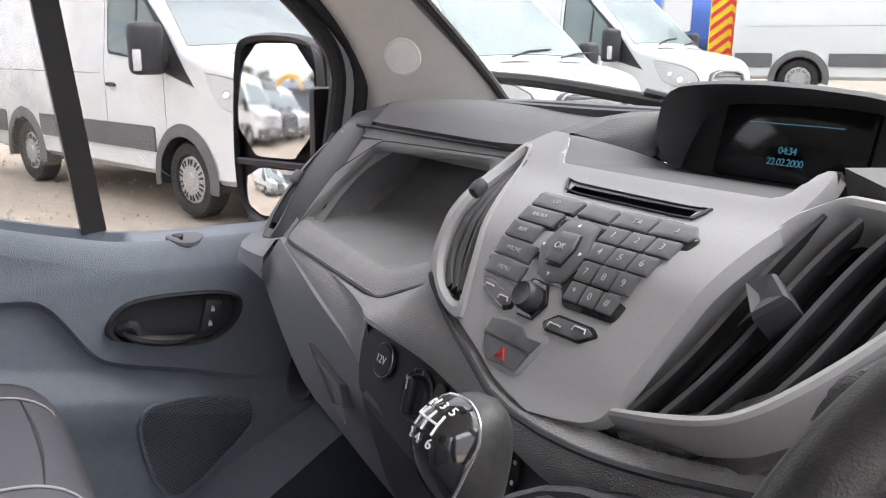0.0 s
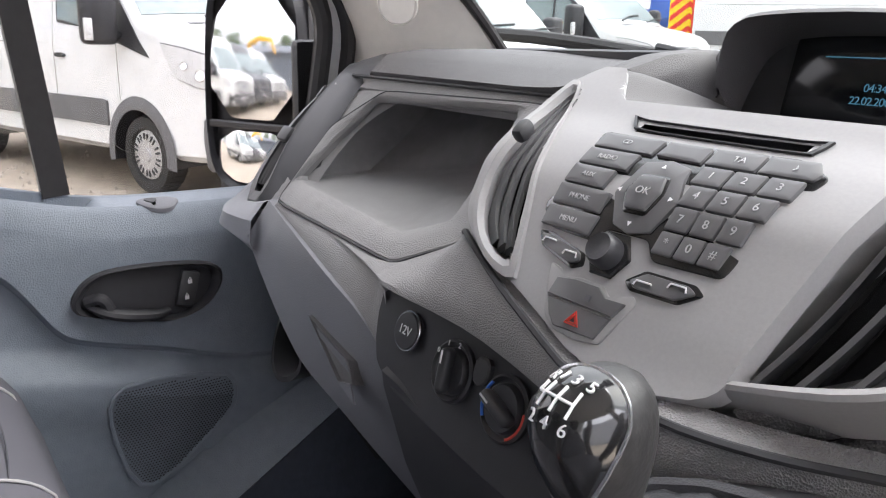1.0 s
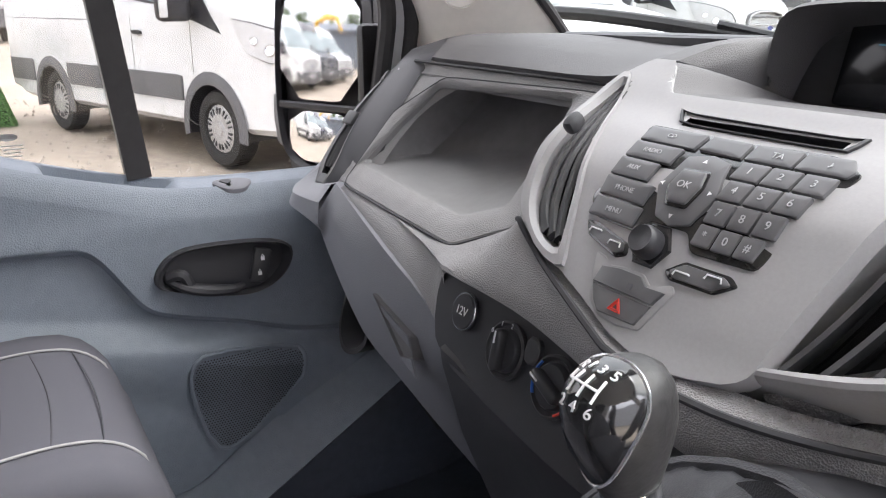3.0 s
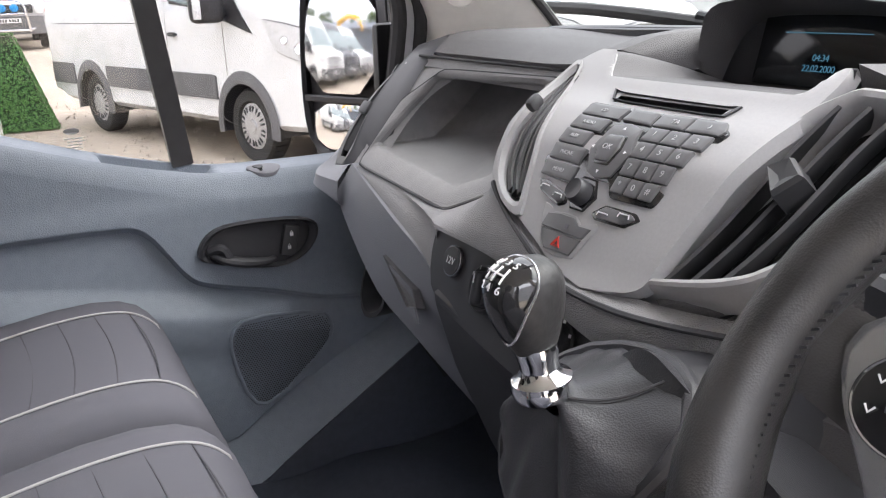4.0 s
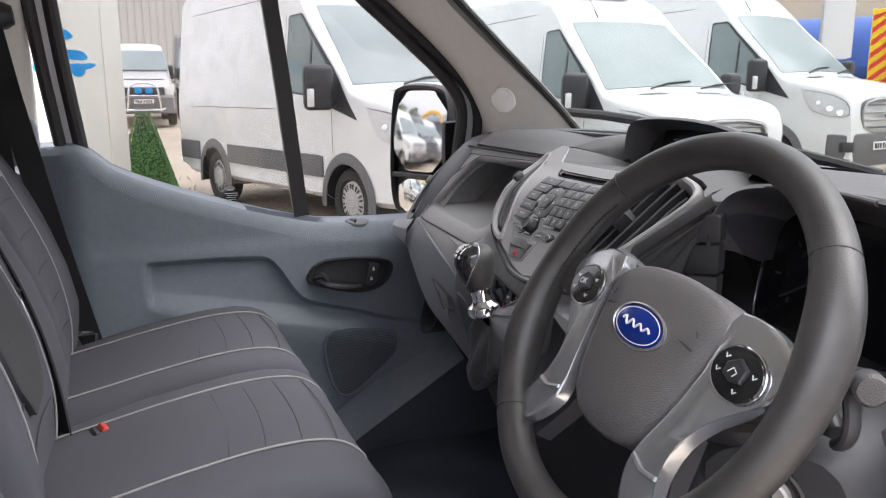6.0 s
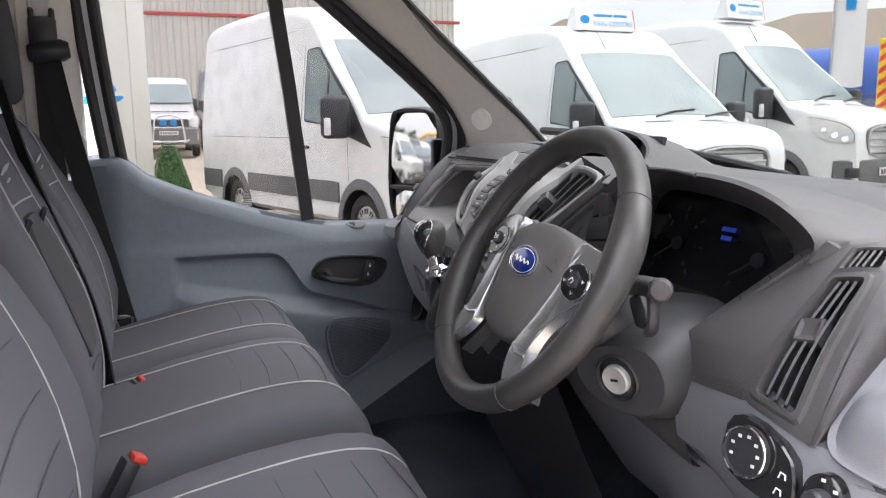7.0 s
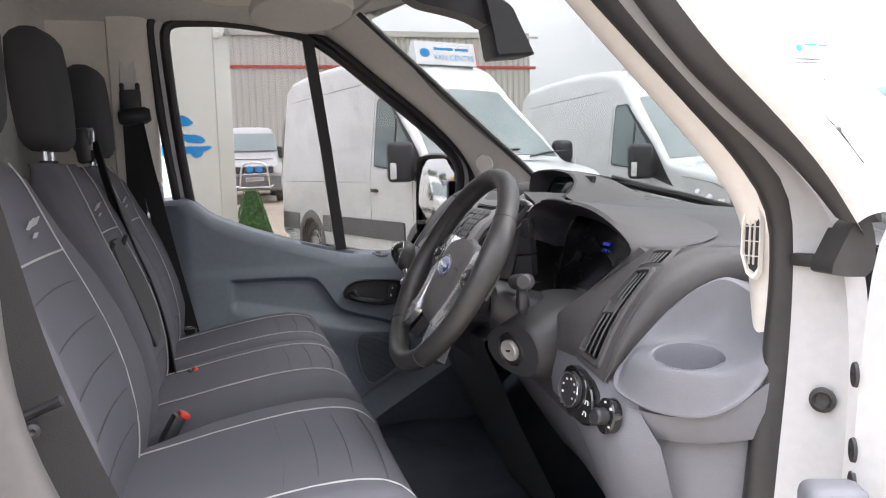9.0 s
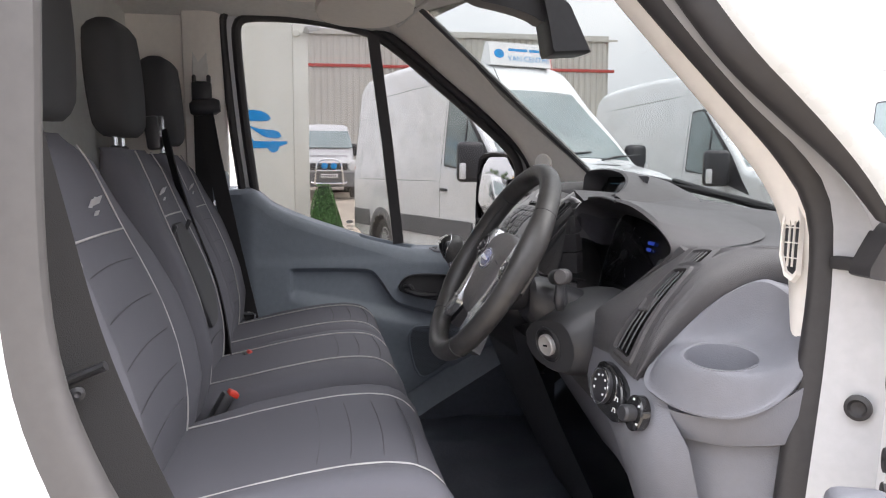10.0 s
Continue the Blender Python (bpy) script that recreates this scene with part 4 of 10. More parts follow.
def left_fascia():
    def ring(raw, seg=8, soft=0.10):
        """A closed outline with seg points on each side and small rounded corners."""
        p = [Vector(q) for q in raw]
        res = []
        for i, b in enumerate(p):
            a, c = p[i - 1], p[(i + 1) % len(p)]
            u, w = b.lerp(a, soft), b.lerp(c, soft)
            res += [u, u.lerp(b, 0.65).lerp(w.lerp(b, 0.65), 0.5), w]
            res += [w.lerp(c.lerp(b, soft), k / seg) for k in range(1, seg)]
        return res
    face_n = V(0, -0.769, 0.639)
    o = ring([(-0.591, 0.187, 1.230), (-0.584, 0.261, 1.320), (-0.519, 0.299, 1.366), (-0.242, 0.305, 1.372), (-0.225, 0.252, 1.318), (-0.232, 0.207, 1.257), (-0.314, 0.179, 1.221)])
    i = ring([(-0.588, 0.216, 1.256), (-0.566, 0.258, 1.306), (-0.530, 0.297, 1.353), (-0.281, 0.304, 1.362), (-0.277, 0.262, 1.311), (-0.281, 0.224, 1.265), (-0.336, 0.206, 1.244)])
    b = ring([(-0.555, 0.300, 1.262), (-0.552, 0.350, 1.300), (-0.535, 0.392, 1.350), (-0.300, 0.392, 1.352), (-0.300, 0.385, 1.320), (-0.305, 0.372, 1.292), (-0.420, 0.362, 1.287)])
    bm = bmn()
    mid_o = V(-0.42, 0.25, 1.30)
    loft(bm, [[p + (p - mid_o) * 0.34 * step(1.25, 1.33, p.z) - face_n * 0.016 for p in o], [p - face_n * 0.008 for p in o], [p - face_n * 0.003 for p in o], [p.lerp(q, 0.02) for p, q in zip(o, i)], [p.lerp(q, 0.08) + face_n * 0.002 for p, q in zip(o, i)], [p.lerp(q, 0.5) + face_n * 0.004 for p, q in zip(o, i)], [p.lerp(q, 0.9) + face_n * 0.003 for p, q in zip(o, i)], i], False, False)
    part("bin_surround", bm, CHARCOAL, dash, "grained charcoal frame round the open bin")
    bm = bmn()
    loft(bm, [i, [p.lerp(q, 0.04) - face_n * 0.002 for p, q in zip(i, b)], [p.lerp(q, 0.5) for p, q in zip(i, b)], [p.lerp(q, 0.93) for p, q in zip(i, b)], [q + (V(-0.43, 0.375, 1.315) - q) * 0.10 for q in b]], False, True)
    part("open_bin", bm, CHARCOAL_BIN, dash, "deep open storage bin")
    bm = bmn()
    tube(bm, [p + face_n * 0.0006 for p in o], 0.0014, 6, True)
    part("surround_seam", bm, SEAM, dash)
    # tall outer air vent at the passenger end
    bl, tl, br, tr = V(-0.722, 0.205, 1.215), V(-0.765, 0.382, 1.372), V(-0.652, 0.198, 1.222), V(-0.688, 0.345, 1.385)
    def vp(u, w, off=0.0):
        p = bl.lerp(br, u).lerp(tl.lerp(tr, u), w)
        bow = 0.016 * math.sin(math.pi * w)
        return p + V(0.25, -0.80, 0.55) * (off + bow)
    def loop_uv(a, bb, c, d_, off, n=48):
        return [vp(p.x, p.y, off) for p in smooth_loop([(a, bb, 0), (c, bb, 0), (c, 0.5, 0), (c, d_, 0), (a, d_, 0), (a, 0.5, 0)], n, 1)]
    bm = bmn()
    loft(bm, [loop_uv(-0.12, -0.06, 2.3, 1.22, -0.034), loop_uv(-0.12, -0.06, 1.9, 1.12, -0.014), loop_uv(-0.12, -0.06, 1.12, 1.06, 0.002), loop_uv(-0.04, -0.03, 1.04, 1.03, 0.006), loop_uv(0.12, 0.03, 0.88, 0.97, 0.004), loop_uv(0.16, 0.05, 0.84, 0.95, -0.018)], False, True)
    v = part("side_vent", bm, BLACK_PLASTIC, dash, "tall slanted air vent at the passenger end")
    for k in range(3):
        bm = bmn()
        tube(bm, [vp(0.3 + 0.2 * k, w, -0.004 + 0.002 * math.sin(9 * w)) for w in [0.08 + 0.64 * q / 12 for q in range(13)]], 0.0035, 6, False, 2.2)
        part("vent_slat", bm, DARK_SLAT, v)
    bm = bmn()
    box(bm, vp(0.5, 0.42, 0.006), (0.03, 0.012, 0.022), pose(0, 0, 0, -38, 0, 0), 0.004, 2)
    part("vent_tab", bm, DARK_SLAT, v)
    bm = bmn()
    strap(bm, [vp(0.1, 0.78, 0.004), vp(0.9, 0.78, 0.004)], (0, 0.6, 0.75), 0.014, 0.008)
    part("vent_bridge", bm, BLACK_PLASTIC, v)
    # charcoal web between the vent, the bin frame and the upper pad
    bm = bmn()
    web = smooth_loop([(-0.596, 0.192, 1.226), (-0.590, 0.262, 1.316), (-0.545, 0.292, 1.356), (-0.500, 0.306, 1.372)], 14, 1, False)
    patch(bm, [[vp(0.86, -0.04 + 1.10 * k / 13, -0.012), vp(1.10, -0.04 + 1.10 * k / 13, -0.004), (vp(1.10, -0.04 + 1.10 * k / 13, -0.004) + q) / 2, q - face_n * 0.004, q + V(0.03, 0, 0) - face_n * 0.012] for k, q in enumerate(web)])
    patch(bm, [[V(-0.70 + 0.46 * k / 20, 0.3135 + 0.03 * step(-0.58, -0.70, -0.70 + 0.46 * k / 20), 1.380), V(-0.66 + 0.42 * k / 20, 0.306, 1.366), V(-0.66 + 0.42 * k / 20, 0.312, 1.352)] for k in range(21)])
    part("frame_web", bm, CHARCOAL, dash)
    # grey end cap under the vent, and the grey glovebox panel
    bm = bmn()
    rows = []
    top = smooth_loop([(-0.84, 0.36, 1.30), (-0.775, 0.24, 1.225), (-0.735, 0.185, 1.205), (-0.66, 0.183, 1.216), (-0.618, 0.182, 1.226)], 24, 1, False)
    mid_ = smooth_loop([(-0.85, 0.32, 1.235), (-0.785, 0.205, 1.18), (-0.74, 0.160, 1.180), (-0.66, 0.160, 1.176), (-0.612, 0.158, 1.175)], 24, 1, False)
    bot = smooth_loop([(-0.86, 0.38, 1.10), (-0.80, 0.27, 1.13), (-0.74, 0.215, 1.135), (-0.66, 0.195, 1.14), (-0.605, 0.18, 1.14)], 24, 1, False)
    rows = [[a + V(0, 0.03, 0.004), a, a.lerp(b_, 0.5) + V(0, -0.008, 0.004), b_, b_.lerp(c, 0.25) + V(0, 0.004, -0.004), c] for a, b_, c in zip(top, mid_, bot)]
    patch(bm, rows)
    part("end_cap", bm, LIGHT_GREY, dash, "light grey dashboard end cap")
    bm = bmn()
    right = smooth_loop([(-0.612, 0.186, 1.229), (-0.575, 0.180, 1.222), (-0.478, 0.165, 1.206), (-0.401, 0.155, 1.191), (-0.330, 0.150, 1.176), (-0.293, 0.150, 1.154), (-0.269, 0.152, 1.137), (-0.264, 0.165, 1.100), (-0.261, 0.180, 1.063), (-0.267, 0.215, 0.988), (-0.272, 0.260, 0.905)], 48, 1, False)
    left = smooth_loop([(-0.618, 0.158, 1.185), (-0.622, 0.166, 1.163), (-0.600, 0.166, 1.140), (-0.560, 0.165, 1.108), (-0.530, 0.167, 1.080), (-0.495, 0.170, 1.053), (-0.423, 0.180, 1.025), (-0.390, 0.195, 0.995), (-0.355, 0.212, 0.964), (-0.325, 0.232, 0.930), (-0.302, 0.262, 0.895)], 48, 1, False)
    def lid_out(k, i):
        # two flat facets that meet in a crease
        t = k / 9
        return 0.0075 * min(t / 0.40, (1 - t) / 0.60) * min(1.0, i / 5)
    rows = [[a + V(0.004, 0.03, 0), a + V(0.001, 0.002, 0), a] + [a.lerp(b_, k / 9) + V(0, -1.0, 0.35) * lid_out(k, i) for k in range(1, 9)] + [b_, b_ + V(-0.006, 0.014, -0.004), b_ + V(-0.010, 0.08, -0.01)] for i, (a, b_) in enumerate(zip(right, left))]
    patch(bm, rows)
    g = part("glovebox_lid", bm, LIGHT_GREY, dash, "light grey glovebox panel")
    cq = [V(-0.428, 0.152, 1.138), V(-0.338, 0.148, 1.121), V(-0.331, 0.149, 1.098), V(-0.364, 0.152, 1.087)]
    cn = V(-0.10, -0.95, 0.28).normalized()
    cc = sum(cq, Vector()) / 4
    bm = bmn()
    def catch_loop(k, z):
        return [cc + (p - cc) * k + cn * z for p in corner_loop(cq, 0.002)]
    loft(bm, [catch_loop(1.06, -0.010), catch_loop(1.06, 0.0045), catch_loop(1.0, 0.005), catch_loop(0.95, 0.001)], False, True)
    catch = part("glovebox_catch", bm, CHARCOAL_SHADED, g, "recessed glovebox catch")
    bm = bmn()
    prism(bm, [p + cn * 0.0012 for p in corner_loop([cq[0].lerp(cc, 0.25), cq[1].lerp(cc, 0.12), cq[1].lerp(cq[2], 0.6).lerp(cc, 0.10), cq[0].lerp(cq[3], 0.25).lerp(cc, 0.2)], 0.002)], cn * 0.0035, 0.0008)
    part("catch_plate", bm, LIGHT_GREY, catch, sharp=20)
    bm = bmn()
    prism(bm, [cq[3] + cn * 0.004, cq[2] + cn * 0.005, V(-0.325, 0.150, 1.078) + cn * 0.005], cn * 0.002, 0.0005)
    part("catch_lip", bm, LIGHT_GREY, catch, sharp=20)
    # charcoal face between the lid, the band and the heater panel
    ft = smooth_loop([(-0.593, 0.188, 1.229), (-0.500, 0.184, 1.227), (-0.400, 0.181, 1.223), (-0.318, 0.178, 1.219), (-0.290, 0.150, 1.217), (-0.262, 0.140, 1.215)], 30, 1, False)
    fb = smooth_loop([(-0.594, 0.187, 1.216), (-0.478, 0.168, 1.200), (-0.401, 0.158, 1.186), (-0.330, 0.151, 1.172), (-0.293, 0.150, 1.153), (-0.262, 0.152, 1.130)], 30, 1, False)
    bm = bmn()
    patch(bm, [[a + V(0, 0.012, 0.003), a] + [a.lerp(c, k / 4) + V(0, -0.003, 0.001) * math.sin(math.pi * k / 4) for k in range(1, 4)] + [c, c + V(0, 0.02, -0.002)] for a, c in zip(ft, fb)])
    part("band_face", bm, CHARCOAL, dash)
    # dark kick panel between the lid and the door
    bm = bmn()
    ka = smooth_loop([(-0.640, 0.185, 1.155), (-0.612, 0.184, 1.130), (-0.575, 0.185, 1.095), (-0.540, 0.187, 1.065), (-0.505, 0.190, 1.040), (-0.470, 0.21, 0.99), (-0.46, 0.25, 0.92)], 24, 1, False)
    kb = smooth_loop([(-0.850, 0.325, 1.160), (-0.850, 0.325, 1.120), (-0.850, 0.325, 1.060), (-0.845, 0.325, 1.000), (-0.835, 0.325, 0.960), (-0.82, 0.33, 0.93), (-0.80, 0.34, 0.88)], 24, 1, False)
    patch(bm, [[a + V(0, 0.03, 0.0)] + [a.lerp(c, k / 6) + V(-0.02, 0.05, 0) * math.sin(math.pi * k / 6) for k in range(7)] for a, c in zip(ka, kb)])
    part("kick_panel", bm, BLACK_PLASTIC, dash, "dark kick panel beside the door")
    # side pocket low beside the door
    bm = bmn()
    o2 = smooth_loop([(-0.77, 0.27, 1.03), (-0.80, 0.26, 0.95), (-0.76, 0.245, 0.915), (-0.70, 0.245, 0.93), (-0.655, 0.25, 0.975), (-0.72, 0.265, 1.06)], 36, 2)
    c2 = sum(o2, Vector()) / 36
    loft(bm, [[p + V(0, 0.06, 0) for p in o2], o2, [c2 + (p - c2) * 0.86 for p in o2], [c2 + (p - c2) * 0.8 + V(0, 0.07, 0) for p in o2]], False, True)
    part("side_pocket", bm, DARK_SLAT, dash, "dark moulded side pocket")
    # charcoal band under the bin and round the centre fascia
    up = smooth_loop([(-0.430, 0.184, 1.2235), (-0.318, 0.177, 1.219), (-0.272, 0.187, 1.238), (-0.226, 0.192, 1.258), (-0.190, 0.172, 1.282), (-0.160, 0.153, 1.284), (-0.130, 0.142, 1.276), (-0.100, 0.132, 1.268), (-0.055, 0.120, 1.256), (0.0, 0.106, 1.242), (0.07, 0.104, 1.242), (0.12, 0.118, 1.243), (0.16, 0.155, 1.238), (0.20, 0.195, 1.232), (0.25, 0.235, 1.226)], 60, 1, False)
    dn = smooth_loop([(-0.428, 0.182, 1.2215), (-0.325, 0.166, 1.212), (-0.268, 0.138, 1.221), (-0.244, 0.129, 1.226), (-0.212, 0.126, 1.227), (-0.172, 0.122, 1.230), (-0.112, 0.118, 1.231), (-0.055, 0.112, 1.226), (0.0, 0.106, 1.218), (0.07, 0.104, 1.207), (0.12, 0.125, 1.20), (0.16, 0.165, 1.20), (0.20, 0.205, 1.20), (0.25, 0.24, 1.20)], 60, 1, False)
    bm = bmn()
    rows = [[a + V(0, 0.02, 0.006), a, a.lerp(b_, 0.3) + V(0, -0.003, 0.001), a.lerp(b_, 0.7) + V(0, -0.003, 0.001), a.lerp(b_, 0.94) + V(0, -0.001, 0.001), b_ + V(0, 0.001, -0.001), b_ + V(0, 0.03, -0.008)] for a, b_ in zip(up, dn)]
    patch(bm, rows)
    part("lower_band", bm, CHARCOAL, dash, "grained charcoal band under the bin and fascia")
    bm = bmn()
    tube(bm, [p + V(0, -0.002, 0.001) for p in up[20:]], 0.0026, 6)
    part("band_seam", bm, SEAM, dash)


left_fascia()


def heater_panel():
    a, b = V(0, 0.150, 1.232), V(0, 0.114, 1.126)
    def hp(x, w, off=0.0):
        p = a.lerp(b, w)
        return V(x, p.y, p.z) + V(0, -0.947, 0.322) * off
    def lp(pts, off, n=48, cuts=1):
        return [hp(p.x, p.y, off) for p in smooth_loop([(x, w, 0) for x, w in pts], n, cuts)]
    bm = bmn()
    shape = [(-0.270, 0.06), (-0.10, 0.0), (0.06, 0.02), (0.09, 0.5), (0.08, 1.0), (-0.04, 1.02), (-0.13, 0.94), (-0.245, 0.80), (-0.268, 0.45)]
    loft(bm, [lp(shape, -0.02), lp(shape, 0.0), lp([(x * 0.985 - 0.001, 0.5 + (w - 0.5) * 0.95) for x, w in shape], 0.0)])
    h = part("heater_panel", bm, BLACK_PLASTIC, dash, "black heater control panel")
    def fr(x, w, off=0.0):
        return facing(hp(x, w, off), (0, -0.947, 0.322))
    bm = bmn()
    lathe(bm, [(0.0165, 0.0), (0.0165, 0.004), (0.0150, 0.006), (0.0001, 0.0065)], fr(-0.216, 0.36), 32)
    s = part("power_socket", bm, BLACK_PLASTIC, h, "round 12 volt socket cover")
    bm = bmn()
    tube(bm, [fr(-0.216, 0.36) @ V(0.0165 * math.cos(k * math.pi / 16), 0.0165 * math.sin(k * math.pi / 16), 0.004) for k in range(32)], 0.0009, 6, True)
    part("socket_ring", bm, SATIN, s)
    text_part("socket_lettering", "12V", 0.011, fr(-0.216, 0.36, 0.0068), PRINT, s)
    for i, (x, w) in enumerate(((-0.150, 0.46), (-0.086, 0.50), (-0.026, 0.54))):
        m = fr(x, w)
        bm = bmn()
        lathe(bm, [(0.0245, 0.0), (0.0245, 0.0035), (0.0225, 0.005), (0.020, 0.0015), (0.019, 0.0015)], m, 36, True)
        d = part("dial", bm, DARK_SLAT, h, "round heater dial with a grip bar")
        bm = bmn()
        lathe(bm, [(0.0185, 0.0), (0.0180, 0.005), (0.0165, 0.0068), (0.0001, 0.0072)], m, 36)
        part("knob", bm, BLACK_PLASTIC, d)
        bm = bmn()
        turn = (8, 70, -20)[i]
        box(bm, m @ V(0, 0, 0.0095), (0.0105, 0.035, 0.013), m.to_3x3().to_4x4() @ pose(0, 0, 0, 0, 0, turn), 0.0045, 3)
        part("grip", bm, BLACK_PLASTIC, d)
        bm = bmn()
        box(bm, m @ pose(0, 0, 0, 0, 0, turn) @ V(0, 0.010, 0.0163), (0.0016, 0.010, 0.0006), m.to_3x3().to_4x4() @ pose(0, 0, 0, 0, 0, turn))
        part("pointer", bm, PRINT, d)
        if i == 1:
            for mt, a0, a1 in ((BLUE_MARK, 140, 215), (RED_PRINT, -60, 10)):
                bm = bmn()
                tube(bm, [m @ V(0.0215 * math.cos(radians(a0 + (a1 - a0) * k / 10)), 0.0215 * math.sin(radians(a0 + (a1 - a0) * k / 10)), 0.0045) for k in range(11)], 0.0012, 6)
                part("heat_mark", bm, mt, d)
        else:
            for k in range(7):
                an = radians(150 - 40 * k)
                if i == 0 and k < 3:
                    text_part("numeral", "012"[k], 0.006, m @ pose(0.0215 * math.cos(radians(150 - 35 * k)), 0.0215 * math.sin(radians(150 - 35 * k)), 0.0058), PRINT, d)
                elif i == 2:
                    bm = bmn()
                    box(bm, m @ V(0.0215 * math.cos(an), 0.0215 * math.sin(an), 0.0052), (0.003, 0.003, 0.0006), m.to_3x3().to_4x4())
                    part("dial_mark", bm, PRINT, d)
    for x, w, tx in ((-0.118, 0.36, ""), (-0.056, 0.40, "A/C")):
        m = fr(x, w)
        bm = bmn()
        loft(bm, [[m @ V(p.x * k, p.y * k, z) for p in smooth_loop([(-0.008, 0.011, 0), (0.008, 0.011, 0), (0.010, -0.005, 0), (0.002, -0.012, 0), (-0.008, -0.008, 0)], 24, 1)] for k, z in ((1, 0), (1, 0.004), (0.85, 0.0052))])
        b_ = part("heater_key", bm, DARK_SLAT, h)
        if tx:
            text_part("key_lettering", tx, 0.006, m @ pose(0, 0, 0.0056), PRINT, b_)
    # dark lower console down to the floor
    bm = bmn()
    top = [V(x, 0.126, 1.130 + 0.03 * step(-0.1, -0.24, x)) for x in [-0.235 + 0.52 * k / 20 for k in range(21)]]
    rows = []
    for p in top:
        rows.append([p + V(0, 0.02, 0.01), p + V(0, -0.006, -0.004), p + V(0, -0.004, -0.02), V(p.x, 0.145, 1.06), V(p.x, 0.19, 0.95), V(p.x, 0.26, 0.80), V(p.x, 0.33, 0.66), V(p.x, 0.36, 0.60)])
    patch(bm, rows)
    part("lower_console", bm, BLACK_PLASTIC, dash, "dark lower console")


heater_panel()


def centre_fascia():
    left = [(0.012, 0.02), (0.02, -0.02), (0.033, -0.055), (0.05, -0.108), (0.062, -0.148), (0.08, -0.176), (0.12, -0.188), (0.17, -0.190), (0.21, -0.184), (0.235, -0.162), (0.244, -0.148)]
    right = [(0.012, 0.03), (0.02, 0.07), (0.03, 0.085), (0.04, 0.088), (0.08, 0.098), (0.12, 0.108), (0.16, 0.117), (0.20, 0.126), (0.225, 0.130), (0.244, 0.128)]
    # vent opening on the passenger side of the fascia
    hole_l = [(0.056, -0.112), (0.066, -0.135), (0.09, -0.158), (0.14, -0.165), (0.19, -0.166), (0.214, -0.160)]
    hole_r = [(0.056, -0.098), (0.08, -0.106), (0.11, -0.116), (0.157, -0.132), (0.19, -0.145), (0.214, -0.153)]
    bm = bmn()
    ss = [0.012 + 0.0046 * k for k in range(51)]
    def inside(x, s):
        return 0.052 < s < 0.218 and spline(hole_l, s) - 0.0045 * (1 - step(0.10, 0.18, s)) < x < spline(hole_r, s) + 0.0030 * (1 - step(0.08, 0.15, s))
    rows = []
    for s in ss:
        l, r = spline(left, s), spline(right, s)
        xs = [l, l + 0.004] + [l + 0.004 + (r - l - 0.008) * k / 60 for k in range(1, 60)] + [r - 0.004, r]
        row = []
        for i, x in enumerate(xs):
            off = -0.010 if i in (0, len(xs) - 1) else 0.0
            s_top = 0.209 + 0.034 * step(-0.098, -0.128, x) + 0.030 * step(0.10, 0.122, x)
            s_ = min(s, s_top)
            if s > s_top:
                off = -0.004 * min(1, (s - s_top) / 0.01)
            row.append(cf(x, s_, off + 0.0015))
        rows.append(row)
    patch(bm, rows)
    # open the vent and the disc slot
    kill = []
    for f in bm.faces:
        c = f.calc_center_median()
        s = ARC[0]
        for k in range(len(FASCIA) - 1):
            if FASCIA[k][0] <= c.z <= FASCIA[k + 1][0]:
                s = ARC[k] + (ARC[k + 1] - ARC[k]) * (c.z - FASCIA[k][0]) / (FASCIA[k + 1][0] - FASCIA[k][0])
        if inside(c.x, s) or (0.179 < s < 0.1885 and -0.064 < c.x < 0.056):
            kill.append(f)
    bmesh.ops.delete(bm, geom=kill, context="FACES")
    bmesh.ops.dissolve_degenerate(bm, edges=bm.edges, dist=1e-5)
    f = part("centre_fascia", bm, SILVER, dash, "satin grey shield-shaped centre fascia")
    # disc slot: frame and dark throat
    def slot(k, off, n=40):
        return [cf(-0.004 + (p.x + 0.004) * k, 0.1838 + (p.y - 0.1838) * (k if k < 1 else 1 + (k - 1) * 3), off) for p in smooth_loop([(-0.074, 0.1925, 0), (-0.062, 0.190, 0), (0.054, 0.1885, 0), (0.066, 0.190, 0), (0.060, 0.178, 0), (0.046, 0.1775, 0), (-0.052, 0.1790, 0), (-0.066, 0.181, 0)], n, 0)]
    bm = bmn()
    loft(bm, [slot(1.05, -0.002), slot(1.04, 0.0032), slot(1.0, 0.0034), slot(0.96, -0.004), slot(0.93, -0.03)], False, True)
    part("disc_slot", bm, BLACK_PLASTIC, f, "dark disc slot")
    # passenger-side vent in the fascia
    def vl(k, off, n=60):
        raw = [(spline(hole_l, s), s) for s in (0.06, 0.075, 0.10, 0.14, 0.18, 0.21)] + [(spline(hole_r, s), s) for s in (0.212, 0.18, 0.14, 0.10, 0.07, 0.056)]
        lp_ = smooth_loop([(x, s, 0) for x, s in raw], n, 1)
        c = V(-0.137, 0.135, 0)
        return [cf(c.x + (p.x - c.x) * k, c.y + (p.y - c.y) * (1 + (k - 1) * 0.35), off) for p in lp_]
    bm = bmn()
    loft(bm, [vl(1.45, 0.0), vl(1.42, 0.0045), vl(1.2, 0.005), vl(1.02, 0.001), vl(0.98, -0.02), vl(0.9, -0.03)], False, True)
    v = part("vent_bezel", bm, SILVER, f, "satin bezel of a slim air vent")
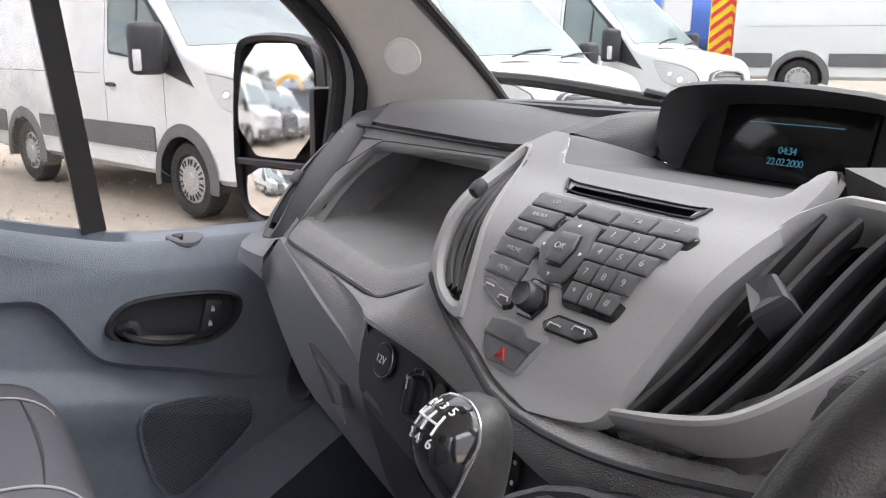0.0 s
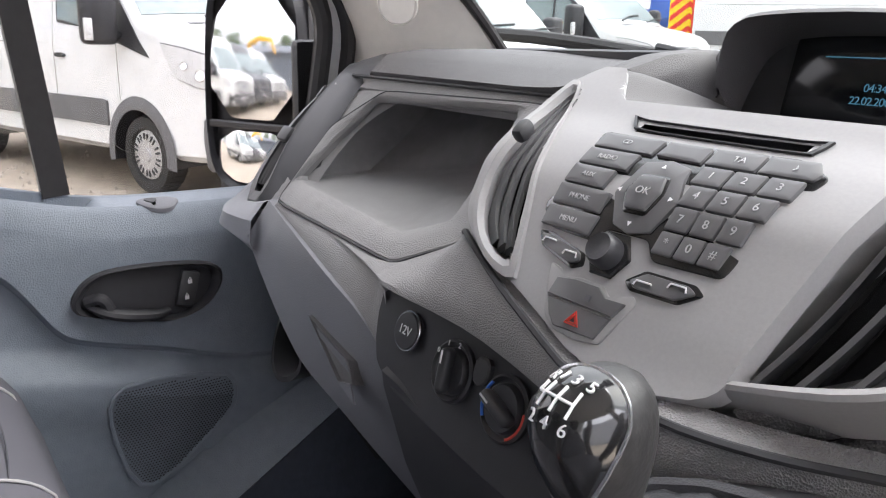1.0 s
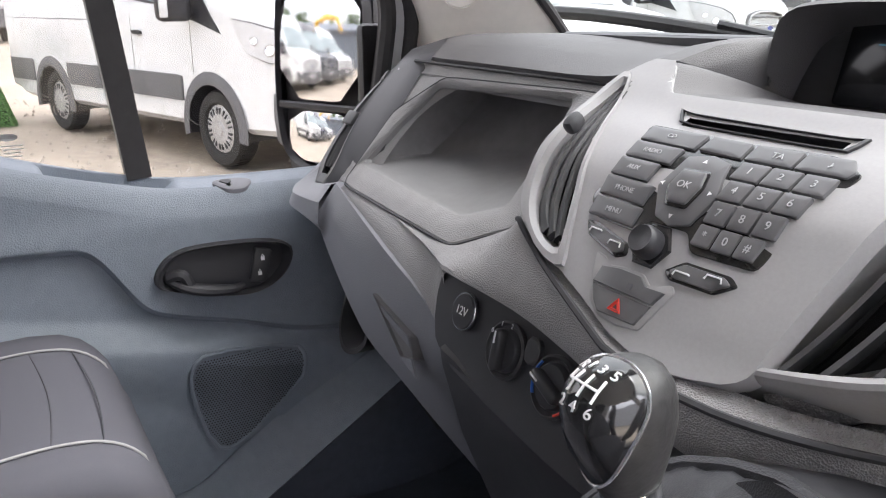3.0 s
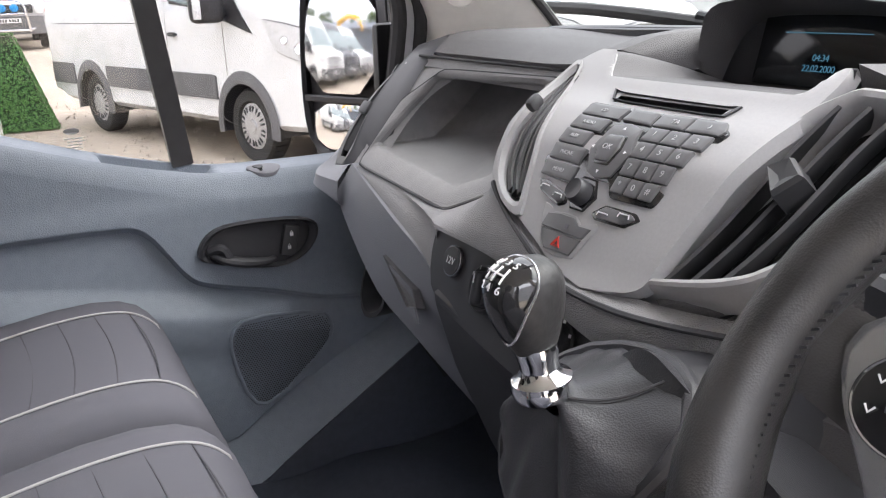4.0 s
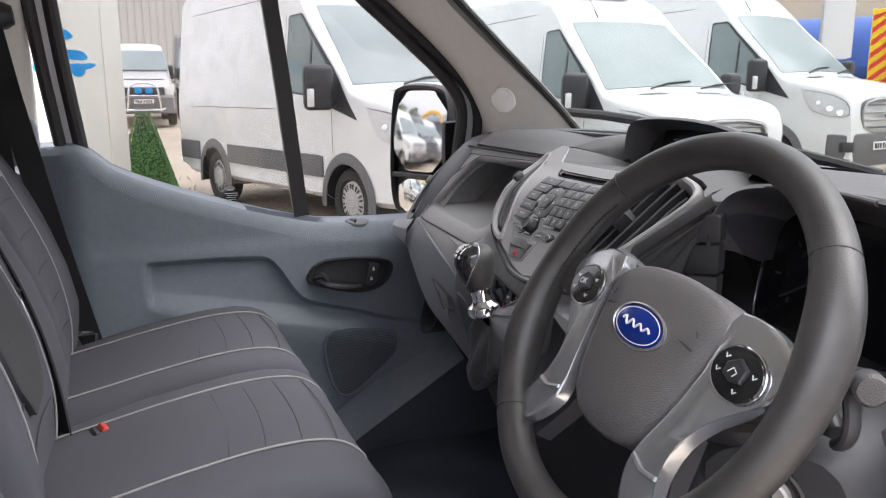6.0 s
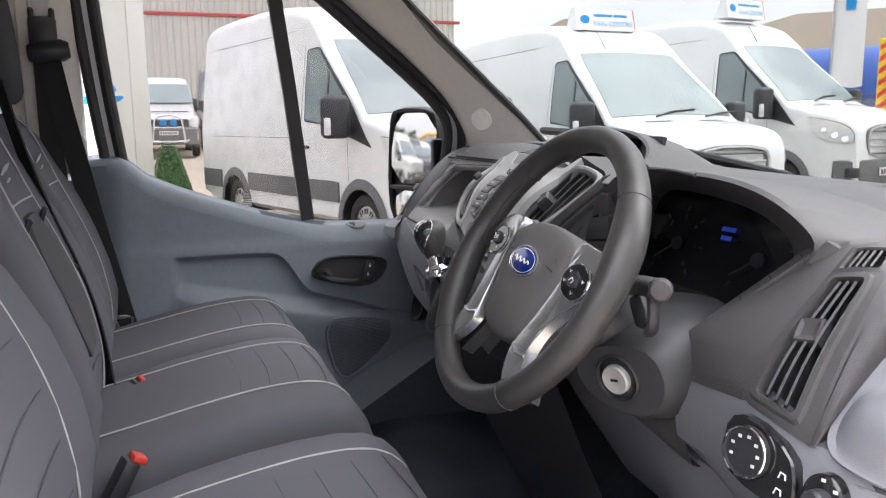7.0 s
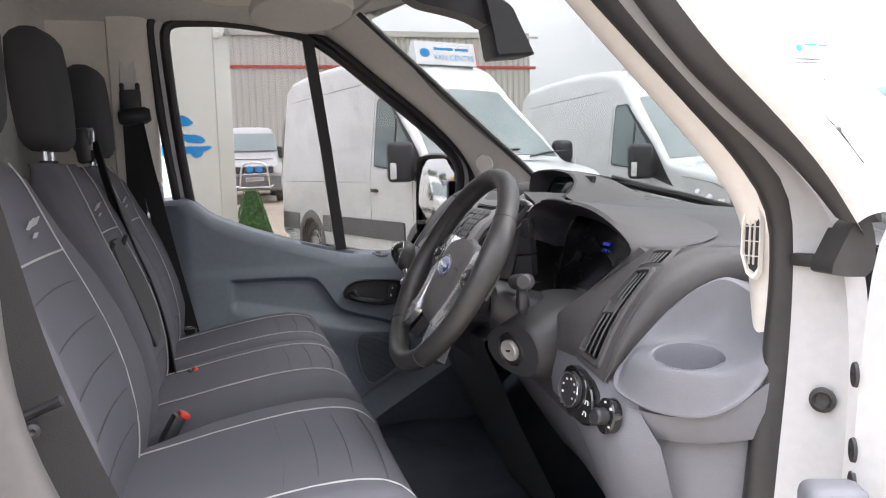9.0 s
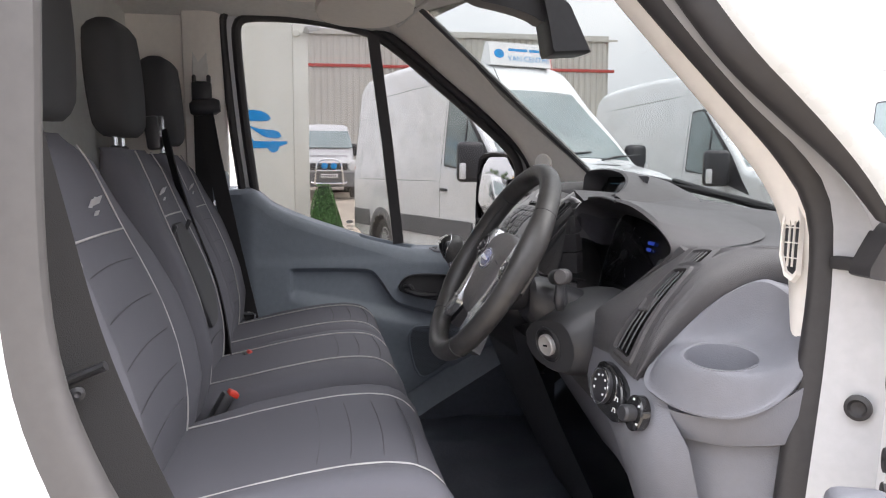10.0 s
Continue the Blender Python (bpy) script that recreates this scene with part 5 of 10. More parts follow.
    for k in range(3):
        bm = bmn()
        pts = []
        for q in range(14):
            s = 0.064 + 0.138 * q / 13
            u = 0.22 + 0.27 * k
            pts.append(cf(spline(hole_l, s) * (1 - u) + spline(hole_r, s) * u, s, -0.003))
        tube(bm, pts, 0.0032, 6, False, 2.5)
        part("vent_slat", bm, DARK_SLAT, v)
    bm = bmn()
    box(bm, cf(-0.155, 0.150, 0.010), (0.012, 0.018, 0.014), cf_frame(0, 0.15).to_3x3().to_4x4() @ pose(0, 0, 0, 0, 0, 8), 0.005, 2)
    part("vent_tab", bm, DARK_SLAT, v)
    bm = bmn()
    loft(bm, [vl(0.96, -0.018), vl(0.9, -0.02)])
    part("vent_throat", bm, GLOSS_BLACK, v)
    # keys
    radio = part("key_block", *(lambda b: (fascia_slab(b, [(-0.086, 0.172), (0.0, 0.1705), (0.06, 0.172), (0.082, 0.160), (0.058, 0.087), (0.012, 0.086), (0.004, 0.098), (-0.03, 0.098), (-0.034, 0.088), (-0.076, 0.089), (-0.090, 0.100)], -0.006, 0.0028, 0.0008, 60, 2), b))(bmn())[1:], GLOSS_BLACK, f, "radio key block")
    def key(pts, tx="", size=0.0062, lift=0.0034, tpos=None, tm=KEY_PRINT):
        bm = bmn()
        fascia_slab(bm, pts, 0.0, lift + 0.001, 0.0010, 28, 0.5)
        k_ = part("key", bm, KEY_GREY, radio)
        if tx:
            cx = sum(p[0] for p in pts) / len(pts)
            cs = sum(p[1] for p in pts) / len(pts)
            if tpos:
                cx, cs = cx + tpos[0], cs + tpos[1]
            text_part("key_lettering", tx, size * 0.86, cf_frame(cx, cs, lift + 0.0014), tm, k_)
        return k_
    for i, tx in enumerate(("CD", "RADIO", "AUX", "PHONE", "MENU")):
        s1 = 0.1695 - 0.0163 * i
        s0 = s1 - 0.0148
        dx = -0.0022 * i
        wr = 0.004 if i in (0,) else (-0.012 if i in (2,) else -0.004)
        key([(-0.083 - 0.0005 * i, s1), (-0.034 + wr, s1), (-0.036 + wr, s0), (-0.083 - 0.0005 * i, s0)], tx)
    key([(-0.026, 0.1695), (0.006, 0.1690), (0.006, 0.1545), (-0.028, 0.1555)])
    for i, tx in enumerate(("TA", "\u266a")):
        x0 = 0.0095 + 0.0345 * i
        key([(x0, 0.169), (x0 + 0.0325 - (0.004 if i else 0), 0.1695), (x0 + (0.034 if i else 0.0325), 0.160), (x0 + 0.0315, 0.1545), (x0 - 0.001, 0.1545)], tx, 0.008)
    rows_ = (("1", "2", "3"), ("4", "5", "6"), ("7", "8", "9"), ("*", "0", "#"))
    for r, line in enumerate(rows_):
        s1 = 0.1530 - 0.0158 * r
        s0 = s1 - 0.0145
        l0, r0 = 0.0105 + 0.0015 * (r == 1) + 0.001 * (r == 2), 0.0745 - 0.0058 * r
        w = (r0 - l0) / 3
        for c, tx in enumerate(line):
            key([(l0 + w * c, s1), (l0 + w * (c + 1) - 0.0012, s1), (l0 + w * (c + 1) - 0.0030, s0), (l0 + w * c - 0.0012, s0)], tx, 0.0088)
    # cursor ring and OK key
    ring_shape = [(-0.030, 0.148), (-0.012, 0.153), (0.004, 0.149), (0.006, 0.138), (0.012, 0.124), (0.003, 0.102), (-0.012, 0.098), (-0.026, 0.102), (-0.036, 0.122)]
    key(ring_shape, "", lift=0.0035)
    for (x, s, a) in ((-0.013, 0.1455, 0), (-0.013, 0.1045, 180), (-0.0325, 0.124, 90), (0.0065, 0.124, -90)):
        bm = bmn()
        m = cf_frame(x, s, 0.0054) @ pose(0, 0, 0, 0, 0, a)
        vs = [bm.verts.new(m @ V(*q)) for q in ((-0.0018, -0.0012, 0), (0.0018, -0.0012, 0), (0, 0.002, 0))]
        bm.faces.new(vs)
        part("arrow_mark", bm, PRINT, radio)
    key([(-0.0225, 0.1355), (-0.0045, 0.1365), (-0.0015, 0.126), (-0.006, 0.1135), (-0.021, 0.113), (-0.0255, 0.124)], "OK", 0.0085, 0.0065)
    bm = bmn()
    fascia_slab(bm, [(-0.0245, 0.138), (-0.003, 0.139), (0.0005, 0.126), (-0.005, 0.111), (-0.0225, 0.1105), (-0.028, 0.124)], 0.002, 0.0052, 0.0006, 30, 1)
    part("key_gap", bm, GLOSS_BLACK, radio)
    # volume knob
    m = cf_frame(-0.018, 0.083, 0.0)
    bm = bmn()
    lathe(bm, [(0.0165, -0.002), (0.0165, 0.0025), (0.0150, 0.0035), (0.0001, 0.0035)], m, 6)
    kb = part("volume_knob", bm, GLOSS_BLACK, f, "round black volume knob")
    bm = bmn()
    prof = [(0.0108, 0.003), (0.0108, 0.011), (0.0100, 0.0138), (0.0088, 0.0155), (0.0078, 0.0150), (0.0001, 0.0146)]
    n_ = 40
    loft(bm, [[m @ V(r * (1 - (0.035 if k % 2 and 0.004 < h < 0.015 else 0)) * math.cos(2 * math.pi * k / n_), r * (1 - (0.035 if k % 2 and 0.004 < h < 0.015 else 0)) * math.sin(2 * math.pi * k / n_), h) for k in range(n_)] for r, h in prof])
    part("grip_ring", bm, BLACK_PLASTIC, kb)
    for pts, sgn in (([(-0.084, 0.0855), (-0.072, 0.0865), (-0.036, 0.079), (-0.033, 0.071), (-0.042, 0.067), (-0.076, 0.0755)], 1), ([(0.0, 0.071), (0.012, 0.0805), (0.046, 0.0805), (0.053, 0.0755), (0.040, 0.0665), (0.006, 0.066)], -1)):
        bm = bmn()
        fascia_slab(bm, pts, -0.004, 0.0022, 0.001, 36, 1)
        pb = part("phone_keys", bm, GLOSS_BLACK, f, "gloss black call key pair")
        cx, cs = sum(p[0] for p in pts) / 6, sum(p[1] for p in pts) / 6
        bm = bmn()
        fascia_slab(bm, [(cx + (x - cx) * 0.84, cs + (s - cs) * 0.72) for x, s in pts], 0.0, 0.004, 0.001, 30, 1)
        part("key", bm, KEY_GREY, pb)
        for k in (-1, 1):
            bm = bmn()
            tube(bm, [cf(cx + 0.011 * k + dx, cs - sgn * 0.002 * k + ds, 0.0046) for dx, ds in ((-0.006, -0.0015), (-0.005, 0.0015), (0.005, 0.0015), (0.006, -0.0015) if k > 0 else (0.006, 0.001))], 0.0006, 5)
            part("call_mark", bm, PRINT, pb)
    # hazard and lock switches in a shaped recess
    bm = bmn()
    rim = [(-0.060, 0.0675), (-0.050, 0.0660), (-0.044, 0.0615), (-0.030, 0.0640), (-0.012, 0.0640), (-0.004, 0.0585), (0.004, 0.0600), (0.012, 0.064), (0.016, 0.0595), (0.003, 0.0295), (-0.015, 0.0265), (-0.036, 0.0280), (-0.046, 0.0350), (-0.056, 0.0560)]
    fascia_slab(bm, rim, -0.004, 0.0026, 0.0015, 60, 1)
    hz = part("hazard_surround", bm, SILVER, f)
    for pts, tx in (([(-0.047, 0.059), (-0.031, 0.0615), (-0.012, 0.0615), (-0.003, 0.0555), (0.010, 0.057), (0.005, 0.0475), (-0.049, 0.0475)], 0), ([(-0.0485, 0.0465), (0.0045, 0.0465), (-0.001, 0.0315), (-0.034, 0.0300), (-0.0415, 0.0360)], 1)):
        bm = bmn()
        fascia_slab(bm, pts, 0.0, 0.0048 - 0.0006 * tx, 0.0012, 36, 0)
        k_ = part("switch_key", bm, KEY_GREY, hz)
        if tx:
            m = cf_frame(-0.020, 0.0375, 0.0047)
            bm = bmn()
            for r in (0.0062, 0.0036):
                tube(bm, [m @ V(r * math.cos(radians(90 + 120 * q)), r * math.sin(radians(90 + 120 * q)) * 0.9, 0) for q in range(3)], 0.0007, 5, True)
            part("warning_triangle", bm, RED_PRINT, k_, "red hazard triangle outline")
        else:
            bm = bmn()
            m = cf_frame(-0.016, 0.053, 0.0052)
            box(bm, m @ V(0, 0, 0), (0.004, 0.004, 0.0004), m.to_3x3().to_4x4())
            part("switch_mark", bm, FAINT, k_)


centre_fascia()


def driver_vent():
    """The wide triangular air vent between the centre fascia and the instrument hood."""
    A, B, C = V(0.060, 0.118, 1.252), V(0.127, 0.262, 1.409), V(0.288, 0.203, 1.383)
    nrm = (B - A).cross(C - A).normalized()
    if nrm.y > 0:
        nrm = -nrm
    edge = [(0.063, 0.132, 1.262), (0.105, 0.137, 1.272), (0.144, 0.143, 1.284), (0.163, 0.152, 1.294), (0.185, 0.176, 1.318), (0.207, 0.208, 1.347), (0.221, 0.232, 1.368), (0.212, 0.245, 1.379), (0.178, 0.248, 1.388), (0.133, 0.246, 1.389), (0.099, 0.193, 1.333), (0.078, 0.153, 1.288)]
    g = V(0.138, 0.190, 1.334)
    loop0 = smooth_loop(edge, 72, 1)
    def tri(k, off):
        # grows outward by k metres from the opening
        return [p + (p - g).normalized() * k + nrm * off for p in loop0]
    bm = bmn()
    loft(bm, [tri(0.012, -0.03), tri(0.013, -0.004), tri(0.011, 0.002), tri(0.008, 0.0035), tri(0.004, 0.002), tri(0.0, -0.004), tri(-0.003, -0.03), tri(-0.006, -0.045)], False, True)
    v = part("driver_vent", bm, SILVER, dash, "wide triangular air vent with a satin bezel")
    bm = bmn()
    loft(bm, [tri(-0.0015, -0.030), tri(-0.003, -0.032)])
    part("vent_throat", bm, GLOSS_BLACK, v)
    feet = [(0.084, 0.134, 1.267), (0.106, 0.138, 1.273), (0.130, 0.141, 1.280), (0.155, 0.148, 1.290), (0.178, 0.168, 1.310)]
    tops = [(0.134, 0.243, 1.387), (0.155, 0.2455, 1.388), (0.176, 0.2455, 1.387), (0.195, 0.243, 1.382), (0.210, 0.236, 1.373)]
    for k, (a0, c0) in enumerate(zip(feet, tops)):
        a0, c0 = Vector(a0), Vector(c0)
        bm = bmn()
        side_ = (c0 - a0).cross(nrm).normalized()
        pts = [a0.lerp(c0, t) + side_ * (0.004 * math.sin(5 * t + 0.4)) + nrm * (-0.013) for t in [q / 16 for q in range(17)]]
        strap(bm, pts, nrm * 0.85 + side_ * 0.5, 0.026, 0.0030)
        part("vent_slat", bm, DARK_SLAT, v)
    bm = bmn()
    m = facing(V(0.140, 0.193, 1.338), nrm)
    loft(bm, [[m @ V(x * k, y * k, z) for x, y in ((-0.018, 0.005), (-0.004, 0.017), (0.017, 0.005), (0.005, -0.015))] for k, z in ((1, -0.014), (1, 0.006), (0.85, 0.010), (0.2, 0.007))])
    part("vent_tab", bm, DARK_SLAT, v, "square adjusting tab", sharp=20)
    # grained cheek and blank switches between the vent and the instruments
    cheek_out = V(0.388, -0.915, -0.113)
    upper = smooth_loop([(0.085, 0.134, 1.248), (0.129, 0.150, 1.266), (0.186, 0.170, 1.307), (0.2345, 0.186, 1.345), (0.268, 0.200, 1.372), (0.290, 0.206, 1.388)], 30, 1, False)
    groove = smooth_loop([(0.105, 0.146, 1.232), (0.148, 0.160, 1.256), (0.192, 0.174, 1.291), (0.2395, 0.190, 1.330), (0.277, 0.202, 1.358), (0.297, 0.208, 1.373)], 30, 1, False)
    bm = bmn()
    patch(bm, [[a + V(-0.004, 0.02, 0.004), a - cheek_out * 0.002, a.lerp(b, 0.15) + cheek_out * 0.001, a.lerp(b, 0.5) + cheek_out * 0.002, a.lerp(b, 0.85) + cheek_out * 0.001, b - cheek_out * 0.003, b - cheek_out * 0.006] for a, b in zip(upper, groove)])
    part("cheek_band", bm, CHARCOAL_SHADED, dash, "grained charcoal band beside the vent")
    # triangular grained panel with a sunk field
    apex, foot_l, foot_r = V(0.295, 0.2084, 1.3675), V(0.110, 0.150, 1.226), V(0.2265, 0.195, 1.240)
    bm = bmn()
    rows = []
    for i in range(37):
        t = 0.02 + 0.98 * i / 36
        a, b = apex.lerp(foot_l, t), apex.lerp(foot_r, t)
        row = [a - cheek_out * 0.010]
        for k in range(29):
            u = k / 28
            sunk = step(0.16, 0.24, t) * step(0.22, 0.34, u) * (1 - step(0.66, 0.74, u))
            row.append(a.lerp(b, u) - cheek_out * (0.007 * sunk + 0.003 * (1 - step(0.0, 0.06, u)) + 0.002 * step(0.95, 1.0, u)))
        rows.append(row + [b - cheek_out * 0.012])
    patch(bm, rows)
    part("cheek_panel", bm, CHARCOAL_SHADED, dash, "grained charcoal triangular cheek panel")
    out_ = V(0.42, -0.895, -0.145)
    quads = (((0.288, 0.204, 1.364), (0.304, 0.211, 1.365), (0.302, 0.215, 1.334), (0.275, 0.202, 1.331)),
             ((0.2735, 0.202, 1.328), (0.301, 0.215, 1.331), (0.297, 0.219, 1.296), (0.260, 0.202, 1.292)),
             ((0.2585, 0.202, 1.289), (0.296, 0.219, 1.293), (0.291, 0.223, 1.252), (0.244, 0.201, 1.250)))
    for q in quads:
        bm = bmn()
        prism(bm, [p - out_ * 0.012 for p in corner_loop(q, 0.003)], out_ * 0.016, 0.0016)
        part("blank_switch", bm, CHARCOAL_SOFT, dash)


driver_vent()


def display_hood():
    h = thing("display_hood", (-0.02, 0.40, 1.40), "charcoal hood over a small blue text display", "display")
    # shelf in front of the screen
    bm = bmn()
    rows = []
    for i in range(97):
        t = i / 96
        x = -0.132 + 0.260 * t
        s_top = 0.209 + 0.034 * step(-0.098, -0.128, x) + 0.030 * step(0.10, 0.122, x)
        f_ = cf(x, s_top, 0.0)
        b = V(-0.122 + 0.25 * t, 0.425, 1.366)
        rows.append([f_ + V(0, -0.003, -0.008), f_ + V(0, -0.001, -0.001)] + [f_.lerp(b, k / 8) + V(0, 0, 0.003 * math.sin(math.pi * k / 8)) for k in range(1, 9)])
    patch(bm, rows)
    part("shelf", bm, CHARCOAL_SOFT, h)
    # arching hood: outer lip, inner roof, outer skin
    lip = smooth_loop([(-0.116, 0.374, 1.396), (-0.115, 0.374, 1.424), (-0.110, 0.378, 1.448), (-0.08, 0.388, 1.454), (0.0, 0.395, 1.455), (0.10, 0.388, 1.447), (0.160, 0.374, 1.430), (0.205, 0.345, 1.412), (0.235, 0.31, 1.402)], 50, 1, False)
    inner = smooth_loop([(-0.112, 0.40, 1.362), (-0.108, 0.415, 1.40), (-0.100, 0.425, 1.424), (-0.08, 0.428, 1.432), (0.0, 0.43, 1.436), (0.085, 0.43, 1.431), (0.12, 0.426, 1.413), (0.14, 0.41, 1.390), (0.15, 0.38, 1.370)], 50, 1, False)
    outer = smooth_loop([(-0.165, 0.40, 1.392), (-0.17, 0.45, 1.412), (-0.16, 0.50, 1.428), (-0.11, 0.53, 1.432), (0.0, 0.545, 1.430), (0.10, 0.52, 1.408), (0.16, 0.46, 1.392), (0.205, 0.40, 1.384), (0.235, 0.35, 1.382)], 50, 2, False)
    bm = bmn()
    rows = [[i_, i_.lerp(l, 0.5), l + V(0, 0.004, -0.004), l + V(0, -0.002, 0), l + V(0, 0.004, 0.003), l + V(-0.004, 0.008, 0.003 - 0.014 * (1 - step(-0.115, -0.06, l.x))), l.lerp(o, 0.35) + V(0, 0, 0.004), l.lerp(o, 0.7) + V(0, 0, 0.004), o, o + V(0, 0.06, -0.03)] for i_, l, o in zip(inner, lip, outer)]
    patch(bm, rows)
    part("hood_shell", bm, CHARCOAL_SOFT, h, "arched charcoal hood")
    m = facing(V(0.0, 0.418, 1.405), (0, -0.97, 0.25))
    bm = bmn()
    box(bm, m @ V(0, 0, -0.006), (0.26, 0.075, 0.008), m.to_3x3().to_4x4())
    part("recess_back", bm, BLACK_PLASTIC, h)
    bm = bmn()
    loft(bm, [[m @ V(p.x * k, p.y * k, z) for p in corner_loop([(-0.076, 0.033, 0), (0.066, 0.033, 0), (0.066, -0.034, 0), (-0.076, -0.034, 0)], 0.004)] for k, z in ((1, -0.002), (1, 0.003), (0.97, 0.004))])
    scr = part("display_screen", bm, SCREEN_GLASS, h, "dark display screen with blue clock digits")
    text_part("clock_digits", "04:34", 0.0088, m @ pose(-0.004, -0.007, 0.0045), LCD, scr, space=0.9)
    text_part("date_digits", "22.02.2000", 0.0088, m @ pose(-0.004, -0.017, 0.0045), LCD, scr, space=0.9)
    bm = bmn()
    box(bm, m @ V(-0.004, 0.016, 0.0045), (0.09, 0.0008, 0.0004), m.to_3x3().to_4x4())
    part("display_line", bm, LCD, scr)


display_hood()


def binnacle():
    b = thing("instrument_binnacle", (0.45, 0.3, 1.3), "charcoal instrument hood with dark round dials", "instruments")
    lip = smooth_loop([(0.292, 0.205, 1.33), (0.294, 0.212, 1.372), (0.315, 0.220, 1.394), (0.36, 0.224, 1.402), (0.44, 0.222, 1.403), (0.53, 0.215, 1.402), (0.60, 0.214, 1.393), (0.642, 0.228, 1.370), (0.670, 0.244, 1.336), (0.65, 0.225, 1.31), (0.62, 0.198, 1.275), (0.585, 0.175, 1.24)], 70, 2, False)
    inner = smooth_loop([(0.310, 0.262, 1.31), (0.312, 0.268, 1.345), (0.325, 0.274, 1.365), (0.36, 0.278, 1.374), (0.44, 0.276, 1.372), (0.52, 0.272, 1.364), (0.572, 0.268, 1.350), (0.602, 0.268, 1.330), (0.606, 0.268, 1.305), (0.60, 0.262, 1.28), (0.585, 0.255, 1.25), (0.57, 0.25, 1.225)], 70, 2, False)
    outer = smooth_loop([(0.26, 0.25, 1.36), (0.262, 0.30, 1.388), (0.285, 0.36, 1.388), (0.35, 0.42, 1.382), (0.44, 0.46, 1.372), (0.54, 0.46, 1.356), (0.62, 0.42, 1.350), (0.675, 0.36, 1.346), (0.70, 0.30, 1.344), (0.70, 0.28, 1.31), (0.69, 0.25, 1.27), (0.66, 0.22, 1.22)], 70, 2, False)
    bm = bmn()
    patch(bm, [[i_ + V(0, 0.02, 0), i_, i_.lerp(l, 0.5) + V(0, 0, 0.002), l + V(0, 0.004, -0.004)] for i_, l in zip(inner, lip)])
    part("hood_lining", bm, CHARCOAL_SOFT, b, "dark lining inside the hood")
    bm = bmn()
    rows = [[l + V(0, 0.006, -0.005), l + V(0, 0.003, -0.004), l + V(0, -0.003, 0), l + V(0, 0.003, 0.004), l.lerp(o, 0.4) + V(0, 0, 0.003), o] for i_, l, o in zip(inner, lip, outer)]
    patch(bm, rows)
    part("hood", bm, CHARCOAL_SOFT, b, "arched charcoal instrument hood")
    # little visor lip on the crown
    bm = bmn()
    tube(bm, [V(0.36 + 0.13 * k / 8, 0.218, 1.402 + 0.004 * math.sin(math.pi * k / 8)) for k in range(9)], 0.005, 8, False, 0.6)
    part("visor_lip", bm, CHARCOAL_SOFT, b)
    m = facing(V(0.455, 0.285, 1.296), (0, -0.93, 0.36))
    bm = bmn()
    lo = smooth_loop([(-0.165, 0.07, 0), (-0.13, 0.092, 0), (-0.06, 0.092, 0), (-0.02, 0.085, 0), (0.03, 0.092, 0), (0.11, 0.088, 0), (0.158, 0.055, 0), (0.162, -0.02, 0), (0.13, -0.10, 0), (-0.13, -0.10, 0), (-0.16, -0.03, 0)], 60, 1)
    loft(bm, [[m @ V(p.x * 1.06, p.y * 1.06, -0.02) for p in lo], [m @ V(p.x, p.y, 0.0) for p in lo], [m @ V(p.x * 0.9, p.y * 0.9, -0.003) for p in lo]])
    face_ = part("dial_face", bm, SCREEN_GLASS, b, "dark glossy instrument face")
    for cx, r, n_ in ((-0.085, 0.052, 7), (0.075, 0.052, 5)):
        for k in range(n_):
            a = radians(225 - 270 * k / (n_ - 1))
            bm = bmn()
            box(bm, m @ V(cx + r * math.cos(a), r * math.sin(a), 0.0008), (0.008, 0.0016, 0.0006), m.to_3x3().to_4x4() @ pose(0, 0, 0, 0, 0, math.degrees(a)))
            part("dial_tick", bm, FAINT, face_)
            if cx < 0:
                text_part("dial_numeral", str(k), 0.010, m @ pose(cx + 0.038 * math.cos(a), 0.038 * math.sin(a), 0.0008), FAINT, face_)
        bm = bmn()
        a = radians(215)
        tube(bm, [m @ V(cx, 0, 0.003), m @ V(cx + 0.045 * math.cos(a), 0.045 * math.sin(a), 0.003)], 0.0013, 6)
        part("needle", bm, FAINT, face_)
        bm = bmn()
        lathe(bm, [(0.010, 0.0), (0.009, 0.005), (0.0001, 0.006)], m @ pose(cx, 0, 0), 20)
        part("needle_hub", bm, BLACK_PLASTIC, face_)
    for k in range(2):
        bm = bmn()
        box(bm, m @ V(0.008 + 0.0 * k, 0.032 - 0.012 * k, 0.001), (0.026 - 0.006 * k, 0.006, 0.0006), m.to_3x3().to_4x4())
        part("display_bar", bm, LCD_BLUE, face_)
    bm = bmn()
    box(bm, V(0.455, 0.345, 1.265), (0.32, 0.02, 0.17))
    part("shroud", bm, BLACK_PLASTIC, b, "dark inner shroud behind the dials")
    bm = bmn()
    tube(bm, [m @ V(p.x * 1.005, p.y * 1.005, 0.001) for p in lo], 0.0016, 6, True)
    part("face_edge", bm, GLOSS_BLACK, face_)
    # smoked lens that leans out under the hood
    lt = smooth_loop([(0.303, 0.222, 1.345), (0.308, 0.210, 1.364), (0.34, 0.205, 1.374), (0.40, 0.204, 1.375), (0.455, 0.206, 1.369), (0.51, 0.203, 1.376), (0.58, 0.202, 1.375), (0.614, 0.200, 1.364), (0.630, 0.198, 1.345)], 40, 1, False)
    lb = smooth_loop([(0.312, 0.262, 1.252), (0.325, 0.268, 1.236), (0.37, 0.270, 1.228), (0.42, 0.270, 1.226), (0.46, 0.270, 1.226), (0.51, 0.266, 1.227), (0.56, 0.258, 1.232), (0.592, 0.250, 1.244), (0.608, 0.242, 1.262)], 40, 1, False)
